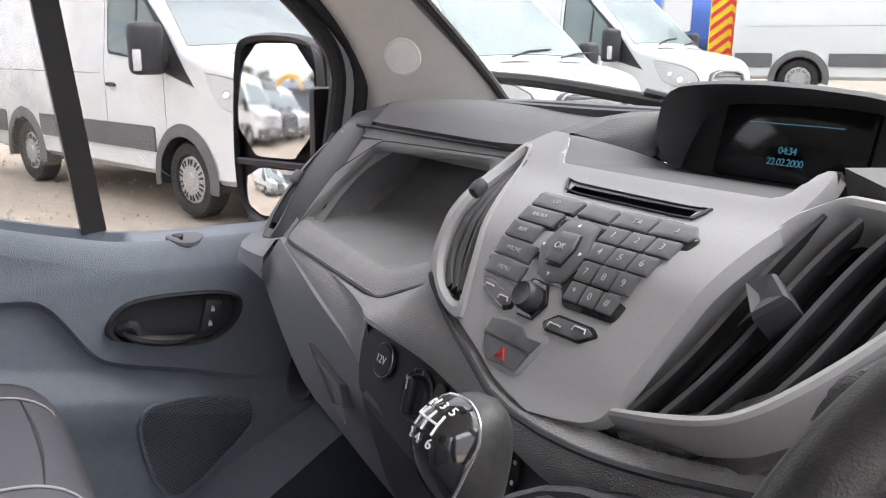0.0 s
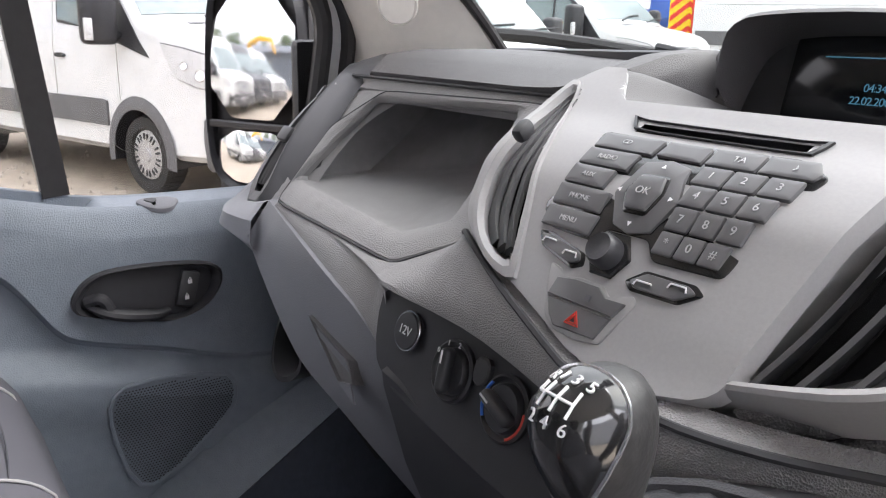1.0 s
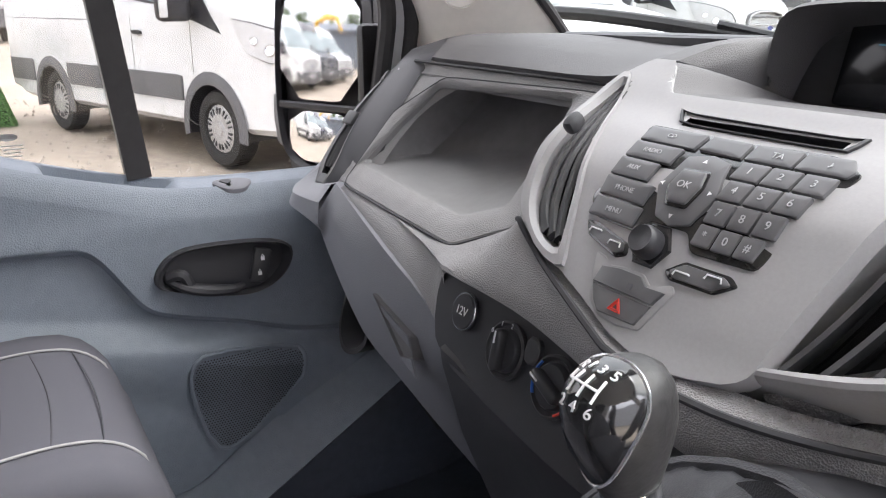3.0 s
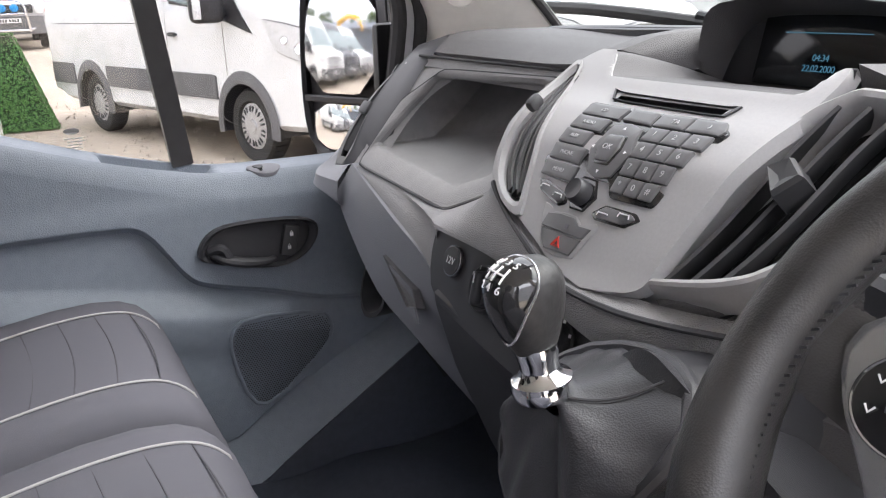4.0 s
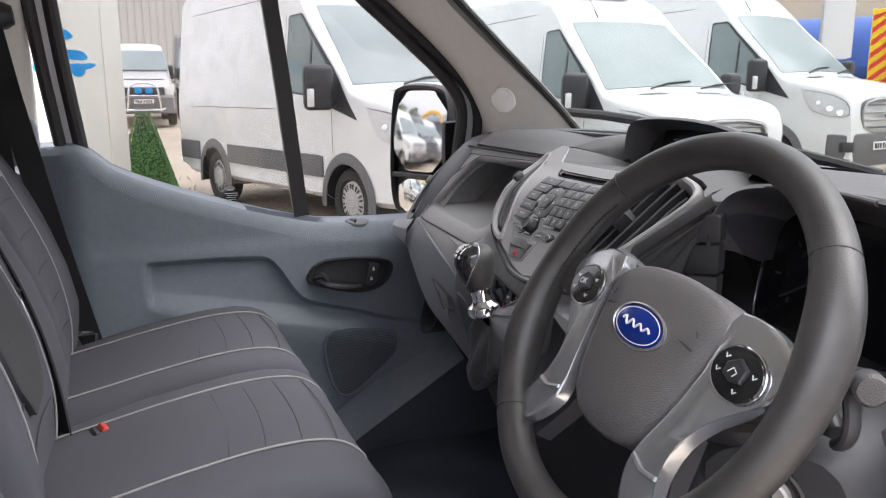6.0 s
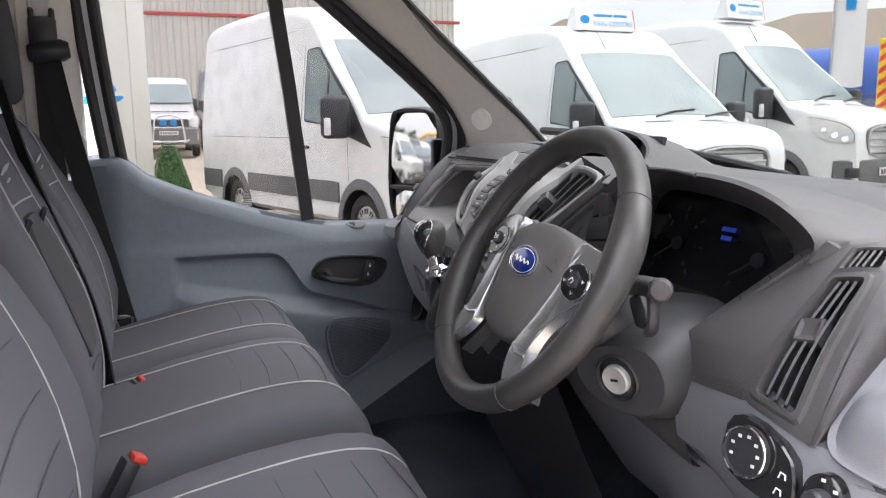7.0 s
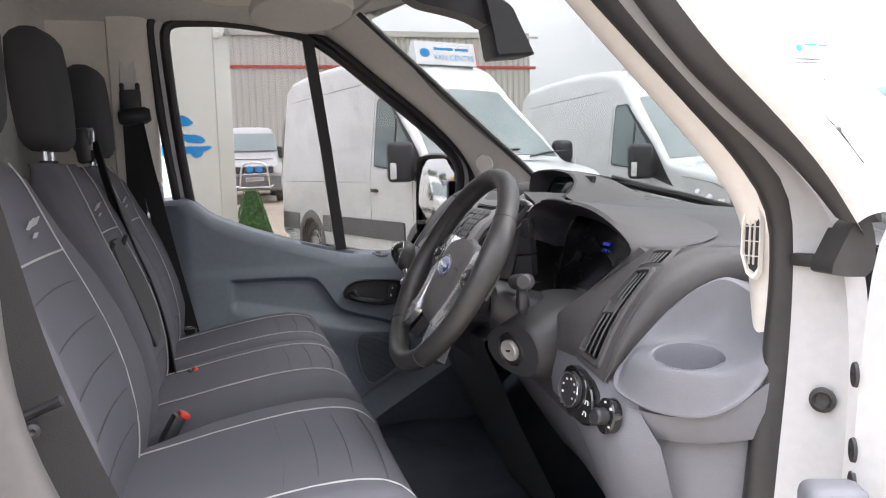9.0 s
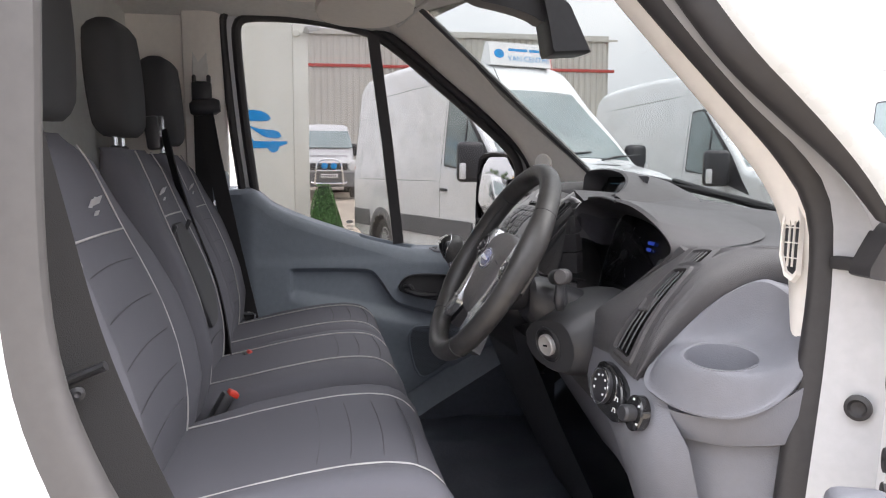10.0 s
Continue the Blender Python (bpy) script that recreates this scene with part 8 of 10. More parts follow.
def headrest(cx, w, z0, z1, y, parent):
    bm = bmn()
    loops = []
    for t in [0, 0.04, 0.10, 0.2, 0.35, 0.5, 0.65, 0.8, 0.9, 0.96, 1.0]:
        z = z0 + (z1 - z0) * t
        e = math.sin(math.pi * (0.10 + 0.80 * t)) ** 0.35
        cap_ = 1 - 0.55 * max(0, (t - 0.9) / 0.1) ** 2 - 0.35 * max(0, (0.1 - t) / 0.1) ** 2
        hw, hd = w / 2 * e * (0.55 + 0.45 * cap_), 0.050 * (0.75 + 0.25 * e) * cap_
        lean = -0.018 * t
        loops.append([V(cx + p.x * hw, y + lean + p.y * hd, z) for p in smooth_loop([(-1, 0.7, 0), (-0.6, 1, 0), (0.6, 1, 0), (1, 0.7, 0), (1, -0.6, 0), (0.6, -1, 0), (-0.6, -1, 0), (-1, -0.6, 0)], 40, 2)])
    loft(bm, loops)
    h = part("headrest", bm, HEAD_FABRIC, parent, "black fabric headrest on two steel posts", sharp=60)
    for s in (-1, 1):
        bm = bmn()
        tube(bm, [V(cx + s * 0.035, y - 0.004, z0 - 0.06), V(cx + s * 0.035, y - 0.006, z0 + 0.03)], 0.0062, 12)
        part("headrest_post", bm, CHROME, h)
        bm = bmn()
        lathe(bm, [(0.013, 0), (0.013, 0.006), (0.009, 0.009)], Matrix.Translation(V(cx + s * 0.035, y - 0.004, z0 - 0.030)), 16)
        part("post_guide", bm, BLACK_PLASTIC, h)
    return h


def seats():
    d = thing("driver_seat", (0.465, -0.33, 0.62), "driver seat in grey covers with pale piping", "seat", "front seats")
    seat_cushion(0.200, 0.735, 0.285, 0.645, d, 0.0, 0.014)
    seat_back(0.205, 0.735, 0.290, 0.645, d, 1.515, 1.352, 0.085)
    headrest(0.468, 0.29, 1.532, 1.86, -0.712, d)
    bm = bmn()
    box(bm, V(0.468, -0.34, 0.73), (0.44, 0.44, 0.20), None, 0.02, 2)
    part("seat_base", bm, BLACK_PLASTIC, d)
    p = thing("double_seat", (-0.38, -0.33, 0.62), "double passenger seat in grey covers with pale piping", "seat", "front seats")
    seat_cushion(-0.395, 0.085, -0.315, -0.045, p, 0.006, 0.008)
    seat_cushion(-0.865, -0.415, -0.765, -0.495, p, 0.010, 0.006)
    seat_back(-0.41, 0.09, -0.315, -0.05, p, 1.500, 1.348, 0.05)
    seat_back(-0.875, -0.42, -0.765, -0.50, p, 1.495, 1.345, 0.05)
    headrest(-0.155, 0.255, 1.528, 1.785, -0.725, p)
    headrest(-0.655, 0.255, 1.520, 1.770, -0.712, p)
    bm = bmn()
    box(bm, V(-0.39, -0.34, 0.72), (0.88, 0.42, 0.20), None, 0.02, 2)
    part("seat_base", bm, BLACK_PLASTIC, p)
    # fold-down table panel in the middle backrest
    bm = bmn()
    lo = smooth_loop([(-0.285, 0, 1.325), (-0.075, 0, 1.325), (-0.08, 0, 1.08), (-0.28, 0, 1.08)], 36, 1)
    loft(bm, [[V(q.x, spline(BACK, q.z) - 0.004, q.z) for q in lo], [V(q.x, spline(BACK, q.z) + 0.0045, q.z) for q in lo], [V(-0.18 + (q.x + 0.18) * 0.95, spline(BACK, q.z) + 0.006, 1.2 + (q.z - 1.2) * 0.96) for q in lo]])
    tp = part("table_panel", bm, FABRIC_DARK, p, "fold-down panel in the middle backrest")
    for x in (-0.282, -0.078):
        bm = bmn()
        box(bm, V(x, spline(BACK, 1.315) + 0.006, 1.315), (0.012, 0.010, 0.030), pose(0, 0, 0, -22, 0, 0), 0.003, 1)
        part("panel_clip", bm, BLACK_PLASTIC, tp)
    # buckles
    for x, y, z in ((-0.30, -0.462, 0.972), (0.115, -0.468, 0.985)):
        b = thing("seat_belt_buckle", (x, y, z), "black seat belt buckle with a red release key", "buckle", "seat belt buckles")
        m = pose(x, y, z, -30, 0, 16)
        bm = bmn()
        box(bm, m @ V(0, -0.005, -0.035), (0.036, 0.024, 0.075), m.to_3x3().to_4x4(), 0.006, 2)
        part("buckle_body", bm, BLACK_PLASTIC, b)
        bm = bmn()
        box(bm, m @ V(0, 0.003, 0.006), (0.030, 0.022, 0.012), m.to_3x3().to_4x4(), 0.004, 2)
        part("release_key", bm, RED, b, "red release key")
        bm = bmn()
        strap(bm, [m @ V(0, -0.008, -0.06), m @ V(0, -0.03, -0.13)], (1, 0, 0), 0.026, 0.005)
        part("buckle_stalk", bm, BELT, b)


seats()


def belts():
    # passenger belt on the pillar
    b = thing("passenger_seat_belt", (-0.83, -0.6, 1.6), "black passenger seat belt on the door pillar", "seat belt", "seat belts")
    bm = bmn()
    box(bm, V(-0.822, -0.630, 1.690), (0.028, 0.060, 0.070), None, 0.008, 2)
    box(bm, V(-0.822, -0.652, 1.72), (0.02, 0.012, 0.05), None, 0.004, 1)
    box(bm, V(-0.822, -0.608, 1.72), (0.02, 0.012, 0.05), None, 0.004, 1)
    part("belt_guide", bm, BLACK_PLASTIC, b)
    bm = bmn()
    lathe(bm, [(0.018, -0.045), (0.026, -0.03), (0.026, 0.03), (0.018, 0.045)], facing(V(-0.815, -0.62, 1.645), (0, 1, 0.1)), 20)
    part("belt_loop", bm, BLACK_PLASTIC, b)
    bm = bmn()
    strap(bm, [V(-0.808, -0.625, 1.665), V(-0.812, -0.60, 1.50), V(-0.825, -0.545, 1.20), V(-0.835, -0.495, 0.96)], (0.25, 0.95, 0.15), 0.050, 0.003)
    part("webbing", bm, BELT, b)
    bm = bmn()
    strap(bm, [V(-0.818, -0.632, 1.665), V(-0.84, -0.635, 1.45), V(-0.85, -0.62, 1.15), V(-0.855, -0.60, 0.95)], (0.1, 0.98, 0), 0.048, 0.003)
    part("inner_webbing", bm, BELT, b)
    bm = bmn()
    box(bm, V(-0.835, -0.505, 0.985), (0.012, 0.05, 0.012), None, 0.003, 1)
    strap(bm, [V(-0.828, -0.525, 0.985), V(-0.826, -0.510, 0.945), V(-0.826, -0.488, 0.945), V(-0.828, -0.482, 0.985)], (1, 0, 0), 0.004, 0.006)
    part("tongue", bm, CHROME, b, "bright belt tongue")
    # middle belt
    c = thing("middle_seat_belt", (-0.36, -0.68, 1.56), "black middle seat belt over the backrest", "seat belt", "seat belts")
    bm = bmn()
    box(bm, V(-0.350, -0.690, 1.545), (0.040, 0.036, 0.085), pose(0, 0, 0, 6, 0, 0), 0.008, 2)
    part("belt_guide", bm, BLACK_PLASTIC, c)
    bm = bmn()
    loft(bm, [[V(-0.350 + x * k, -0.668 + y0, 1.565 + z * k) for x, z in ((-0.018, 0.022), (0.018, 0.022), (0.016, -0.03), (-0.016, -0.03))] for k, y0 in ((1, -0.006), (1, 0.002), (0.7, 0.002), (0.65, -0.004))])
    part("guide_frame", bm, SATIN, c)
    bm = bmn()
    pth = [V(-0.350, -0.664, 1.555), V(-0.352, -0.642, 1.44), V(-0.350, -0.600, 1.30), V(-0.345, -0.560, 1.20), V(-0.338, -0.530, 1.08), V(-0.332, -0.515, 0.93)]
    strap(bm, smooth_loop(pth, 24, 2, False), (0.85, 0.45, 0.1), 0.046, 0.003)
    part("webbing", bm, BELT, c)
    bm = bmn()
    box(bm, V(-0.343, -0.572, 1.205), (0.055, 0.014, 0.020), pose(0, 0, 0, -30, 0, 20), 0.004, 2)
    part("tongue_cover", bm, BLACK_PLASTIC, c)
    bm = bmn()
    strap(bm, [V(-0.332, -0.560, 1.195), V(-0.326, -0.550, 1.165)], (1, 0.2, 0), 0.022, 0.003)
    part("tongue", bm, CHROME, c)
    # driver belt
    e = thing("seat_belt", (0.78, -0.6, 1.3), "black driver seat belt beside the backrest", "seat belt", "seat belts")
    bm = bmn()
    pth = [V(0.80, -0.655, 1.62), V(0.785, -0.615, 1.42), V(0.765, -0.585, 1.25), V(0.755, -0.535, 1.10), V(0.752, -0.46, 0.92), V(0.75, -0.42, 0.80)]
    strap(bm, smooth_loop(pth, 24, 2, False), (-0.35, 0.92, 0.1), 0.066, 0.004)
    part("webbing", bm, BELT, e)
    bm = bmn()
    tube(bm, [V(0.775, -0.596, 1.198), V(0.79, -0.565, 1.212), V(0.79, -0.540, 1.222)], [0.010, 0.009, 0.009], 10, False, 0.7)
    part("belt_stop", bm, BLACK_PLASTIC, e)
    bm = bmn()
    lathe(bm, [(0.009, 0), (0.009, 0.004), (0.004, 0.006), (0.0001, 0.004)], facing(V(0.792, -0.573, 1.190), (0.9, 0.3, 0)), 20)
    part("bolt", bm, BLACK_PLASTIC, e)
    # rear edge of the driver's doorway
    def band(left, right, bulge, back):
        p, q = smooth_loop(left, 36, 2, False), smooth_loop(right, 36, 2, False)
        bm = bmn()
        patch(bm, [[u + Vector(back)] + [u.lerp(w, k / 6) + Vector(bulge) * math.sin(math.pi * k / 6) for k in range(7)] + [w + Vector(back)] for u, w in zip(p, q)])
        return bm
    outl = [(0.95, -0.585, 1.95), (0.95, -0.592, 1.62), (0.95, -0.600, 1.40), (0.95, -0.595, 1.26), (0.95, -0.572, 1.16), (0.95, -0.53, 1.06), (0.95, -0.47, 0.90), (0.95, -0.42, 0.72)]
    inl = [(0.915, -0.545, 1.95), (0.915, -0.553, 1.62), (0.915, -0.563, 1.40), (0.915, -0.555, 1.26), (0.915, -0.525, 1.16), (0.915, -0.478, 1.06), (0.915, -0.41, 0.90), (0.915, -0.36, 0.72)]
    tagged(part("rear_aperture_seal", band(outl, inl, (0.01, 0.02, 0), (-0.02, -0.03, 0)), mat("grey rubber seal", (0.09, 0.085, 0.085), 0.5, var=0.12)), "grey rubber seal at the rear of the doorway", "door seal")
    wh = [(1.03, -0.66, 1.95), (1.03, -0.67, 1.62), (1.03, -0.68, 1.40), (1.03, -0.675, 1.26), (1.03, -0.65, 1.16), (1.03, -0.61, 1.06), (1.03, -0.55, 0.90), (1.03, -0.50, 0.72)]
    tagged(part("wall_rear_jamb", band(wh, outl, (0.006, 0.006, 0), (0, -0.05, 0)), WHITE_PAINT), "white painted rear door jamb", "wall", kind="structure")
    tn = [(0.87, -0.64, 1.95), (0.87, -0.65, 1.62), (0.87, -0.66, 1.40), (0.87, -0.66, 1.26), (0.87, -0.64, 1.16), (0.87, -0.60, 1.06), (0.87, -0.54, 0.90), (0.87, -0.48, 0.72)]
    tagged(part("wall_b_pillar_right", band(inl, tn, (0.006, 0.004, 0), (0, -0.05, 0)), BLACK_PLASTIC), "dark trimmed pillar behind the driver seat", "wall", kind="structure")


belts()

# ---- the yard outside ----
def rise(x, y):
    """Height of the yard, which climbs gently away from the parked van."""
    return 0.036 * min(22.0, max(0.0, -10.5 - x)) + 0.02 * min(5.0, max(0.0, y - 4.0)) + 0.10 * min(6.5, max(0.0, y - 9.2))


def ground():
    bm = bmn()
    n = 120
    rows = []
    for i in range(n + 1):
        a = (i / n * 2 - 1)
        x = math.copysign(abs(a) ** 2.6, a) * 900
        row = []
        for j in range(n + 1):
            b = (j / n * 2 - 1)
            y = math.copysign(abs(b) ** 2.6, b) * 900
            z = noise.noise(Vector((x * 0.35, y * 0.35, 0))) * 0.02 if abs(x) < 60 and abs(y) < 60 else 0
            row.append(V(x, y, z - 0.01 + rise(x, y)))
        rows.append(row)
    patch(bm, rows)
    g = part("ground", bm, GRAVEL)
    tagged(g, "pale brown trodden gravel yard with small stones", "ground", kind="structure")
    return g


ground()


def pebbles():
    """Loose stones scattered over the gravel in front of the parked row."""
    rnd = random.Random(4)
    bm = bmn()
    for _ in range(900):
        x, y = rnd.uniform(-13, -2.2), rnd.uniform(-1.2, 3.2)
        r = rnd.uniform(0.008, 0.026)
        c = V(x, y, 0.004 + rise(x, y))
        top = bm.verts.new(c + V(0, 0, r * 0.8))
        ringv = [bm.verts.new(c + V(math.cos(k * 1.2566) * r * rnd.uniform(0.7, 1.2), math.sin(k * 1.2566) * r * rnd.uniform(0.7, 1.2), -0.012)) for k in range(5)]
        for k in range(5):
            bm.faces.new((top, ringv[k], ringv[(k + 1) % 5]))
    tagged(part("loose_stones", bm, mat("pale stones", (0.40, 0.36, 0.31), 0.9, var=0.35, big=3)), "scattered small pale stones on the gravel", "stones", kind="stuff")


pebbles()


def van_width(y):
    return 1.0 - 0.24 * max(0.0, (y - 0.25) / 0.78) ** 2.2


VAN_TOP = [(-4.45, 2.70), (-4.3, 2.80), (-3.0, 2.86), (-1.9, 2.83), (-1.4, 2.73), (-1.1, 2.50), (-0.9, 2.30), (-0.6, 2.04), (-0.3, 1.79),
           (0.02, 1.50), (0.1, 1.465), (0.3, 1.43), (0.6, 1.375), (0.8, 1.325), (0.93, 1.25), (1.0, 1.12), (1.03, 0.80)]


def van_top(y):
    return spline(VAN_TOP, y)


def van_side(y, z):
    w = van_width(y)
    return w - max(0.0, z - 1.3) * 0.115


def van_section(y, n_side=22):
    z0 = 0.34 if y > -4.2 else 0.42
    zt = van_top(y)
    r = 0.13 if y < -1.3 else (0.075 if y < 0.05 else 0.085)
    r = min(r, (zt - z0) * 0.4)
    half = [V(0, y, z0), V(van_side(y, z0) - 0.08, y, z0)]
    for k in range(n_side + 1):
        z = z0 + 0.06 + (zt - r - z0 - 0.06) * k / n_side
        half.append(V(van_side(y, z), y, z))
    xs = van_side(y, zt - r)
    for k in range(1, 6):
        a = k / 6 * math.pi / 2
        half.append(V(xs - r + r * math.cos(a), y, zt - r + r * math.sin(a)))
    for k in range(5):
        x = (xs - r) * (1 - k / 4)
        half.append(V(x, y, zt + 0.035 * (1 - (x / (xs - r)) ** 2)))
    return half + [V(-p.x, p.y, p.z) for p in half[-2:0:-1]]


def wheel(parent, c, side, r=0.345):
    """A road wheel with a silver trim of many slots; side is +1 for the right."""
    m = Matrix.Translation(c) @ pose(0, 0, 0, 0, 90 * side, 0)
    bm = bmn()
    lathe(bm, [(r * 0.60, -0.19), (r * 0.94, -0.20), (r, -0.17), (r, -0.03), (r * 0.95, 0.0), (r * 0.82, 0.012), (r * 0.68, 0.004), (r * 0.62, -0.03), (r * 0.6, -0.19)], m, 40, False)
    for k in range(36):
        a = 2 * math.pi * k / 36
        box(bm, m @ V(r * math.cos(a), r * math.sin(a), -0.1), (0.012, 0.02, 0.14), m.to_3x3().to_4x4() @ pose(0, 0, 0, 0, 0, math.degrees(a)))
    t = part("wheel", bm, TYRE, parent, "dusty black tyre with a silver wheel cover")
    bm = bmn()
    lathe(bm, [(0.0001, 0.006), (r * 0.16, 0.006), (r * 0.2, -0.006), (r * 0.42, -0.004), (r * 0.62, -0.02), (r * 0.63, -0.05), (0.0001, -0.06)], m, 40, False)
    part("wheel_cover", bm, TRIM_WHEEL, t)
    bm = bmn()
    for k in range(10):
        a = 2 * math.pi * k / 10
        for d in (-0.13, 0.13):
            box(bm, m @ V(r * 0.47 * math.cos(a + d), r * 0.47 * math.sin(a + d), -0.006), (r * 0.16, r * 0.055, 0.016),
                m.to_3x3().to_4x4() @ pose(0, 0, 0, 0, 0, math.degrees(a + d)), 0.004, 1)
    part("cover_slot", bm, BLACK_PLASTIC, t)
    return t


def side_outline(pts, side, off=0.006):
    return [V((van_side(y, z) + off) * side, y, z) for y, z in pts]


def side_panel(bm, pts, side, off=0.006, thick=0.02, n=48, cuts=2):
    """A panel on the flank that follows its lean."""
    lo = smooth_loop([(0, y, z) for y, z in pts], n, cuts)
    c = sum(lo, Vector()) / n
    outer = [V((van_side(p.y, p.z) + off) * side, p.y, p.z) for p in lo]
    inner = [V((van_side(p.y, p.z) + off - thick) * side, p.y, p.z) for p in lo]
    mid = [c.lerp(p, 0.5) for p in lo]
    midv = [V((van_side(p.y, p.z) + off) * side, p.y, p.z) for p in mid]
    loft(bm, [inner, outer, midv])


def on_top(x, y, off=0.01):
    """A point just over the windscreen, bonnet or roof skin."""
    zt = van_top(y)
    r = 0.13 if y < -1.3 else (0.075 if y < 0.05 else 0.085)
    half = van_side(y, zt - r) - r
    return V(x, y, zt + 0.035 * (1 - min(1, abs(x) / max(0.05, half)) ** 2) + off)


def make_van(name, label, base=-3.3, paint=None, group="vans parked in a row"):
    v = thing(name, (0, 0, 0), label, "van", group)
    paint = paint or WHITE_PAINT
    ys = [1.03, 1.015, 0.99, 0.95, 0.88, 0.8] + [0.74 - 0.06 * i for i in range(40)]
    ys = [y for y in ys if y > -1.6] + [-1.6 - 0.1 * i for i in range(10)]
    ys += [base + 0.62 - 0.06 * i for i in range(21) if base + 0.62 - 0.06 * i < ys[-1] - 0.04]
    ys += [y for y in (-4.0, -4.15, -4.3, -4.4, -4.45) if y < ys[-1]]
    bm = bmn()
    loft(bm, [van_section(y) for y in ys])
    kill = [f for f in bm.faces if abs(f.calc_center_median().x) > 0.6 and any((f.calc_center_median().yz - Vector((ay, 0.35))).length < 0.43 for ay in (0.0, base))]
    bmesh.ops.delete(bm, geom=kill, context="FACES")
    part("body", bm, paint, v, sharp=28)
    for s in (1, -1):
        for ay in (0.0, base):
            bm = bmn()
            arc = [V(0, ay + 0.42 * math.cos(a), 0.35 + 0.42 * math.sin(a)) for a in [math.pi * (k / 20 * 1.12 - 0.06) for k in range(21)]]
            loops = []
            for p in arc:
                d = (p - V(0, ay, 0.35)).normalized()
                loops.append([V((van_side(p.y, p.z) + o) * s, (p + d * q).y, (p + d * q).z) for o, q in ((0.02, -0.03), (0.028, 0.02), (0.004, 0.085), (-0.03, 0.03))])
            loft(bm, loops)
            part("arch_moulding", bm, CLAD, v, "dark grey wheel arch moulding")
            bm = bmn()
            loft(bm, [[V(x * s, p.y, p.z) for p in [V(0, ay, 0.35) + (q - V(0, ay, 0.35)) * 1.04 for q in arc]] for x in (0.99, 0.55)], False, True, False)
            part("wheel_well", bm, BLACK_PLASTIC, v)
            wheel(v, V(0.955 * s, ay, 0.345), s)
        bm = bmn()
        side_panel(bm, [(-0.46, 0.57), (-0.46, 0.80), (base + 0.46, 0.80), (base + 0.46, 0.57)], s, 0.022, 0.04, 48, 0)
        part("side_moulding", bm, CLAD, v, "dark grey lower side moulding")
        bm = bmn()
        side_panel(bm, [(base - 0.46, 0.55), (base - 0.46, 0.80), (-4.40, 0.80), (-4.40, 0.55)], s, 0.022, 0.04, 32, 0)
        part("rear_moulding", bm, CLAD, v)
        bm = bmn()
        side_panel(bm, [(0.22, 1.18), (-0.35, 1.32), (-0.75, 1.41), (-1.25, 1.455), (-1.27, 1.9), (-1.27, 2.28), (-0.98, 2.29), (-0.80, 2.13), (-0.25, 1.68)], s, 0.008, 0.02, 72, 0)
        part("window_surround", bm, BLACK_PLASTIC, v)
        bm = bmn()
        side_panel(bm, [(-0.40, 1.375), (-1.22, 1.485), (-1.24, 1.9), (-1.24, 2.255), (-0.985, 2.262), (-0.82, 2.10), (-0.42, 1.755)], s, 0.014, 0.02, 72, 0)
        sg = part("side_window", bm, DARK_GLASS, v, "dark side door glass")
        bm = bmn()
        side_panel(bm, [(-0.70, 1.41), (-0.735, 1.415), (-0.735, 2.03), (-0.70, 1.99)], s, 0.019, 0.01, 16, 0)
        part("glass_bar", bm, BLACK_PLASTIC, sg)
        bm = bmn()
        for yy in (-1.33, -0.06 - 0.2):
            side_panel(bm, [(yy, 0.62 if yy < -1 else 0.8), (yy - 0.008, 0.62 if yy < -1 else 0.8), (yy - 0.008, 2.40 if yy < -1 else 1.3), (yy, 2.40 if yy < -1 else 1.3)], s, 0.0015, 0.01, 16, 0)
        side_panel(bm, [(-1.45, 2.52), (-1.45, 2.51), (-4.3, 2.46), (-4.3, 2.47)], s, 0.0015, 0.01, 16, 0)
        side_panel(bm, [(-1.36, 1.27), (-1.36, 1.262), (-4.3, 1.262), (-4.3, 1.27)], s, 0.0015, 0.01, 16, 0)
        part("panel_gap", bm, CLAD, v)
        bm = bmn()
        side_panel(bm, [(-1.12, 1.14), (-1.12, 1.18), (-1.27, 1.185), (-1.27, 1.145)], s, 0.03, 0.03, 24, 1)
        part("door_handle", bm, BLACK_PLASTIC, v)
        mir = bmn()
        box(mir, V(1.17 * s, -0.22, 1.50), (0.30, 0.16, 0.45), pose(0, 0, 0, 0, 0, -12 * s), 0.06, 3)
        box(mir, V(1.03 * s, -0.2, 1.36), (0.2, 0.07, 0.06), None, 0.02, 2)
        dm = part("door_mirror", mir, BLACK_PLASTIC, v, "black door mirror housing")
        bm = bmn()
        box(bm, V(1.30 * s, -0.15, 1.40), (0.07, 0.04, 0.18), pose(0, 0, 0, 0, 0, -12 * s), 0.012, 2)
        part("repeater", bm, LAMP_GLASS, dm)
        # headlamp, swept back along the wing
        bm = bmn()
        side_panel(bm, [(0.40, 1.30), (0.62, 1.27), (0.82, 1.22), (0.94, 1.15), (0.99, 1.06), (0.99, 0.97), (0.93, 0.945), (0.76, 0.96), (0.56, 1.03), (0.47, 1.15)], s, 0.018, 0.03, 60, 0)
        hl = part("headlamp", bm, LAMP_GLASS, v, "clear swept-back headlamp")
        bm = bmn()
        side_panel(bm, [(0.390, 1.306), (0.62, 1.277), (0.825, 1.227), (0.946, 1.157), (0.998, 1.064), (0.998, 0.964), (0.93, 0.938), (0.757, 0.953), (0.553, 1.024), (0.462, 1.15)], s, 0.010, 0.03, 60, 0)
        part("lamp_gasket", bm, CLAD, hl)
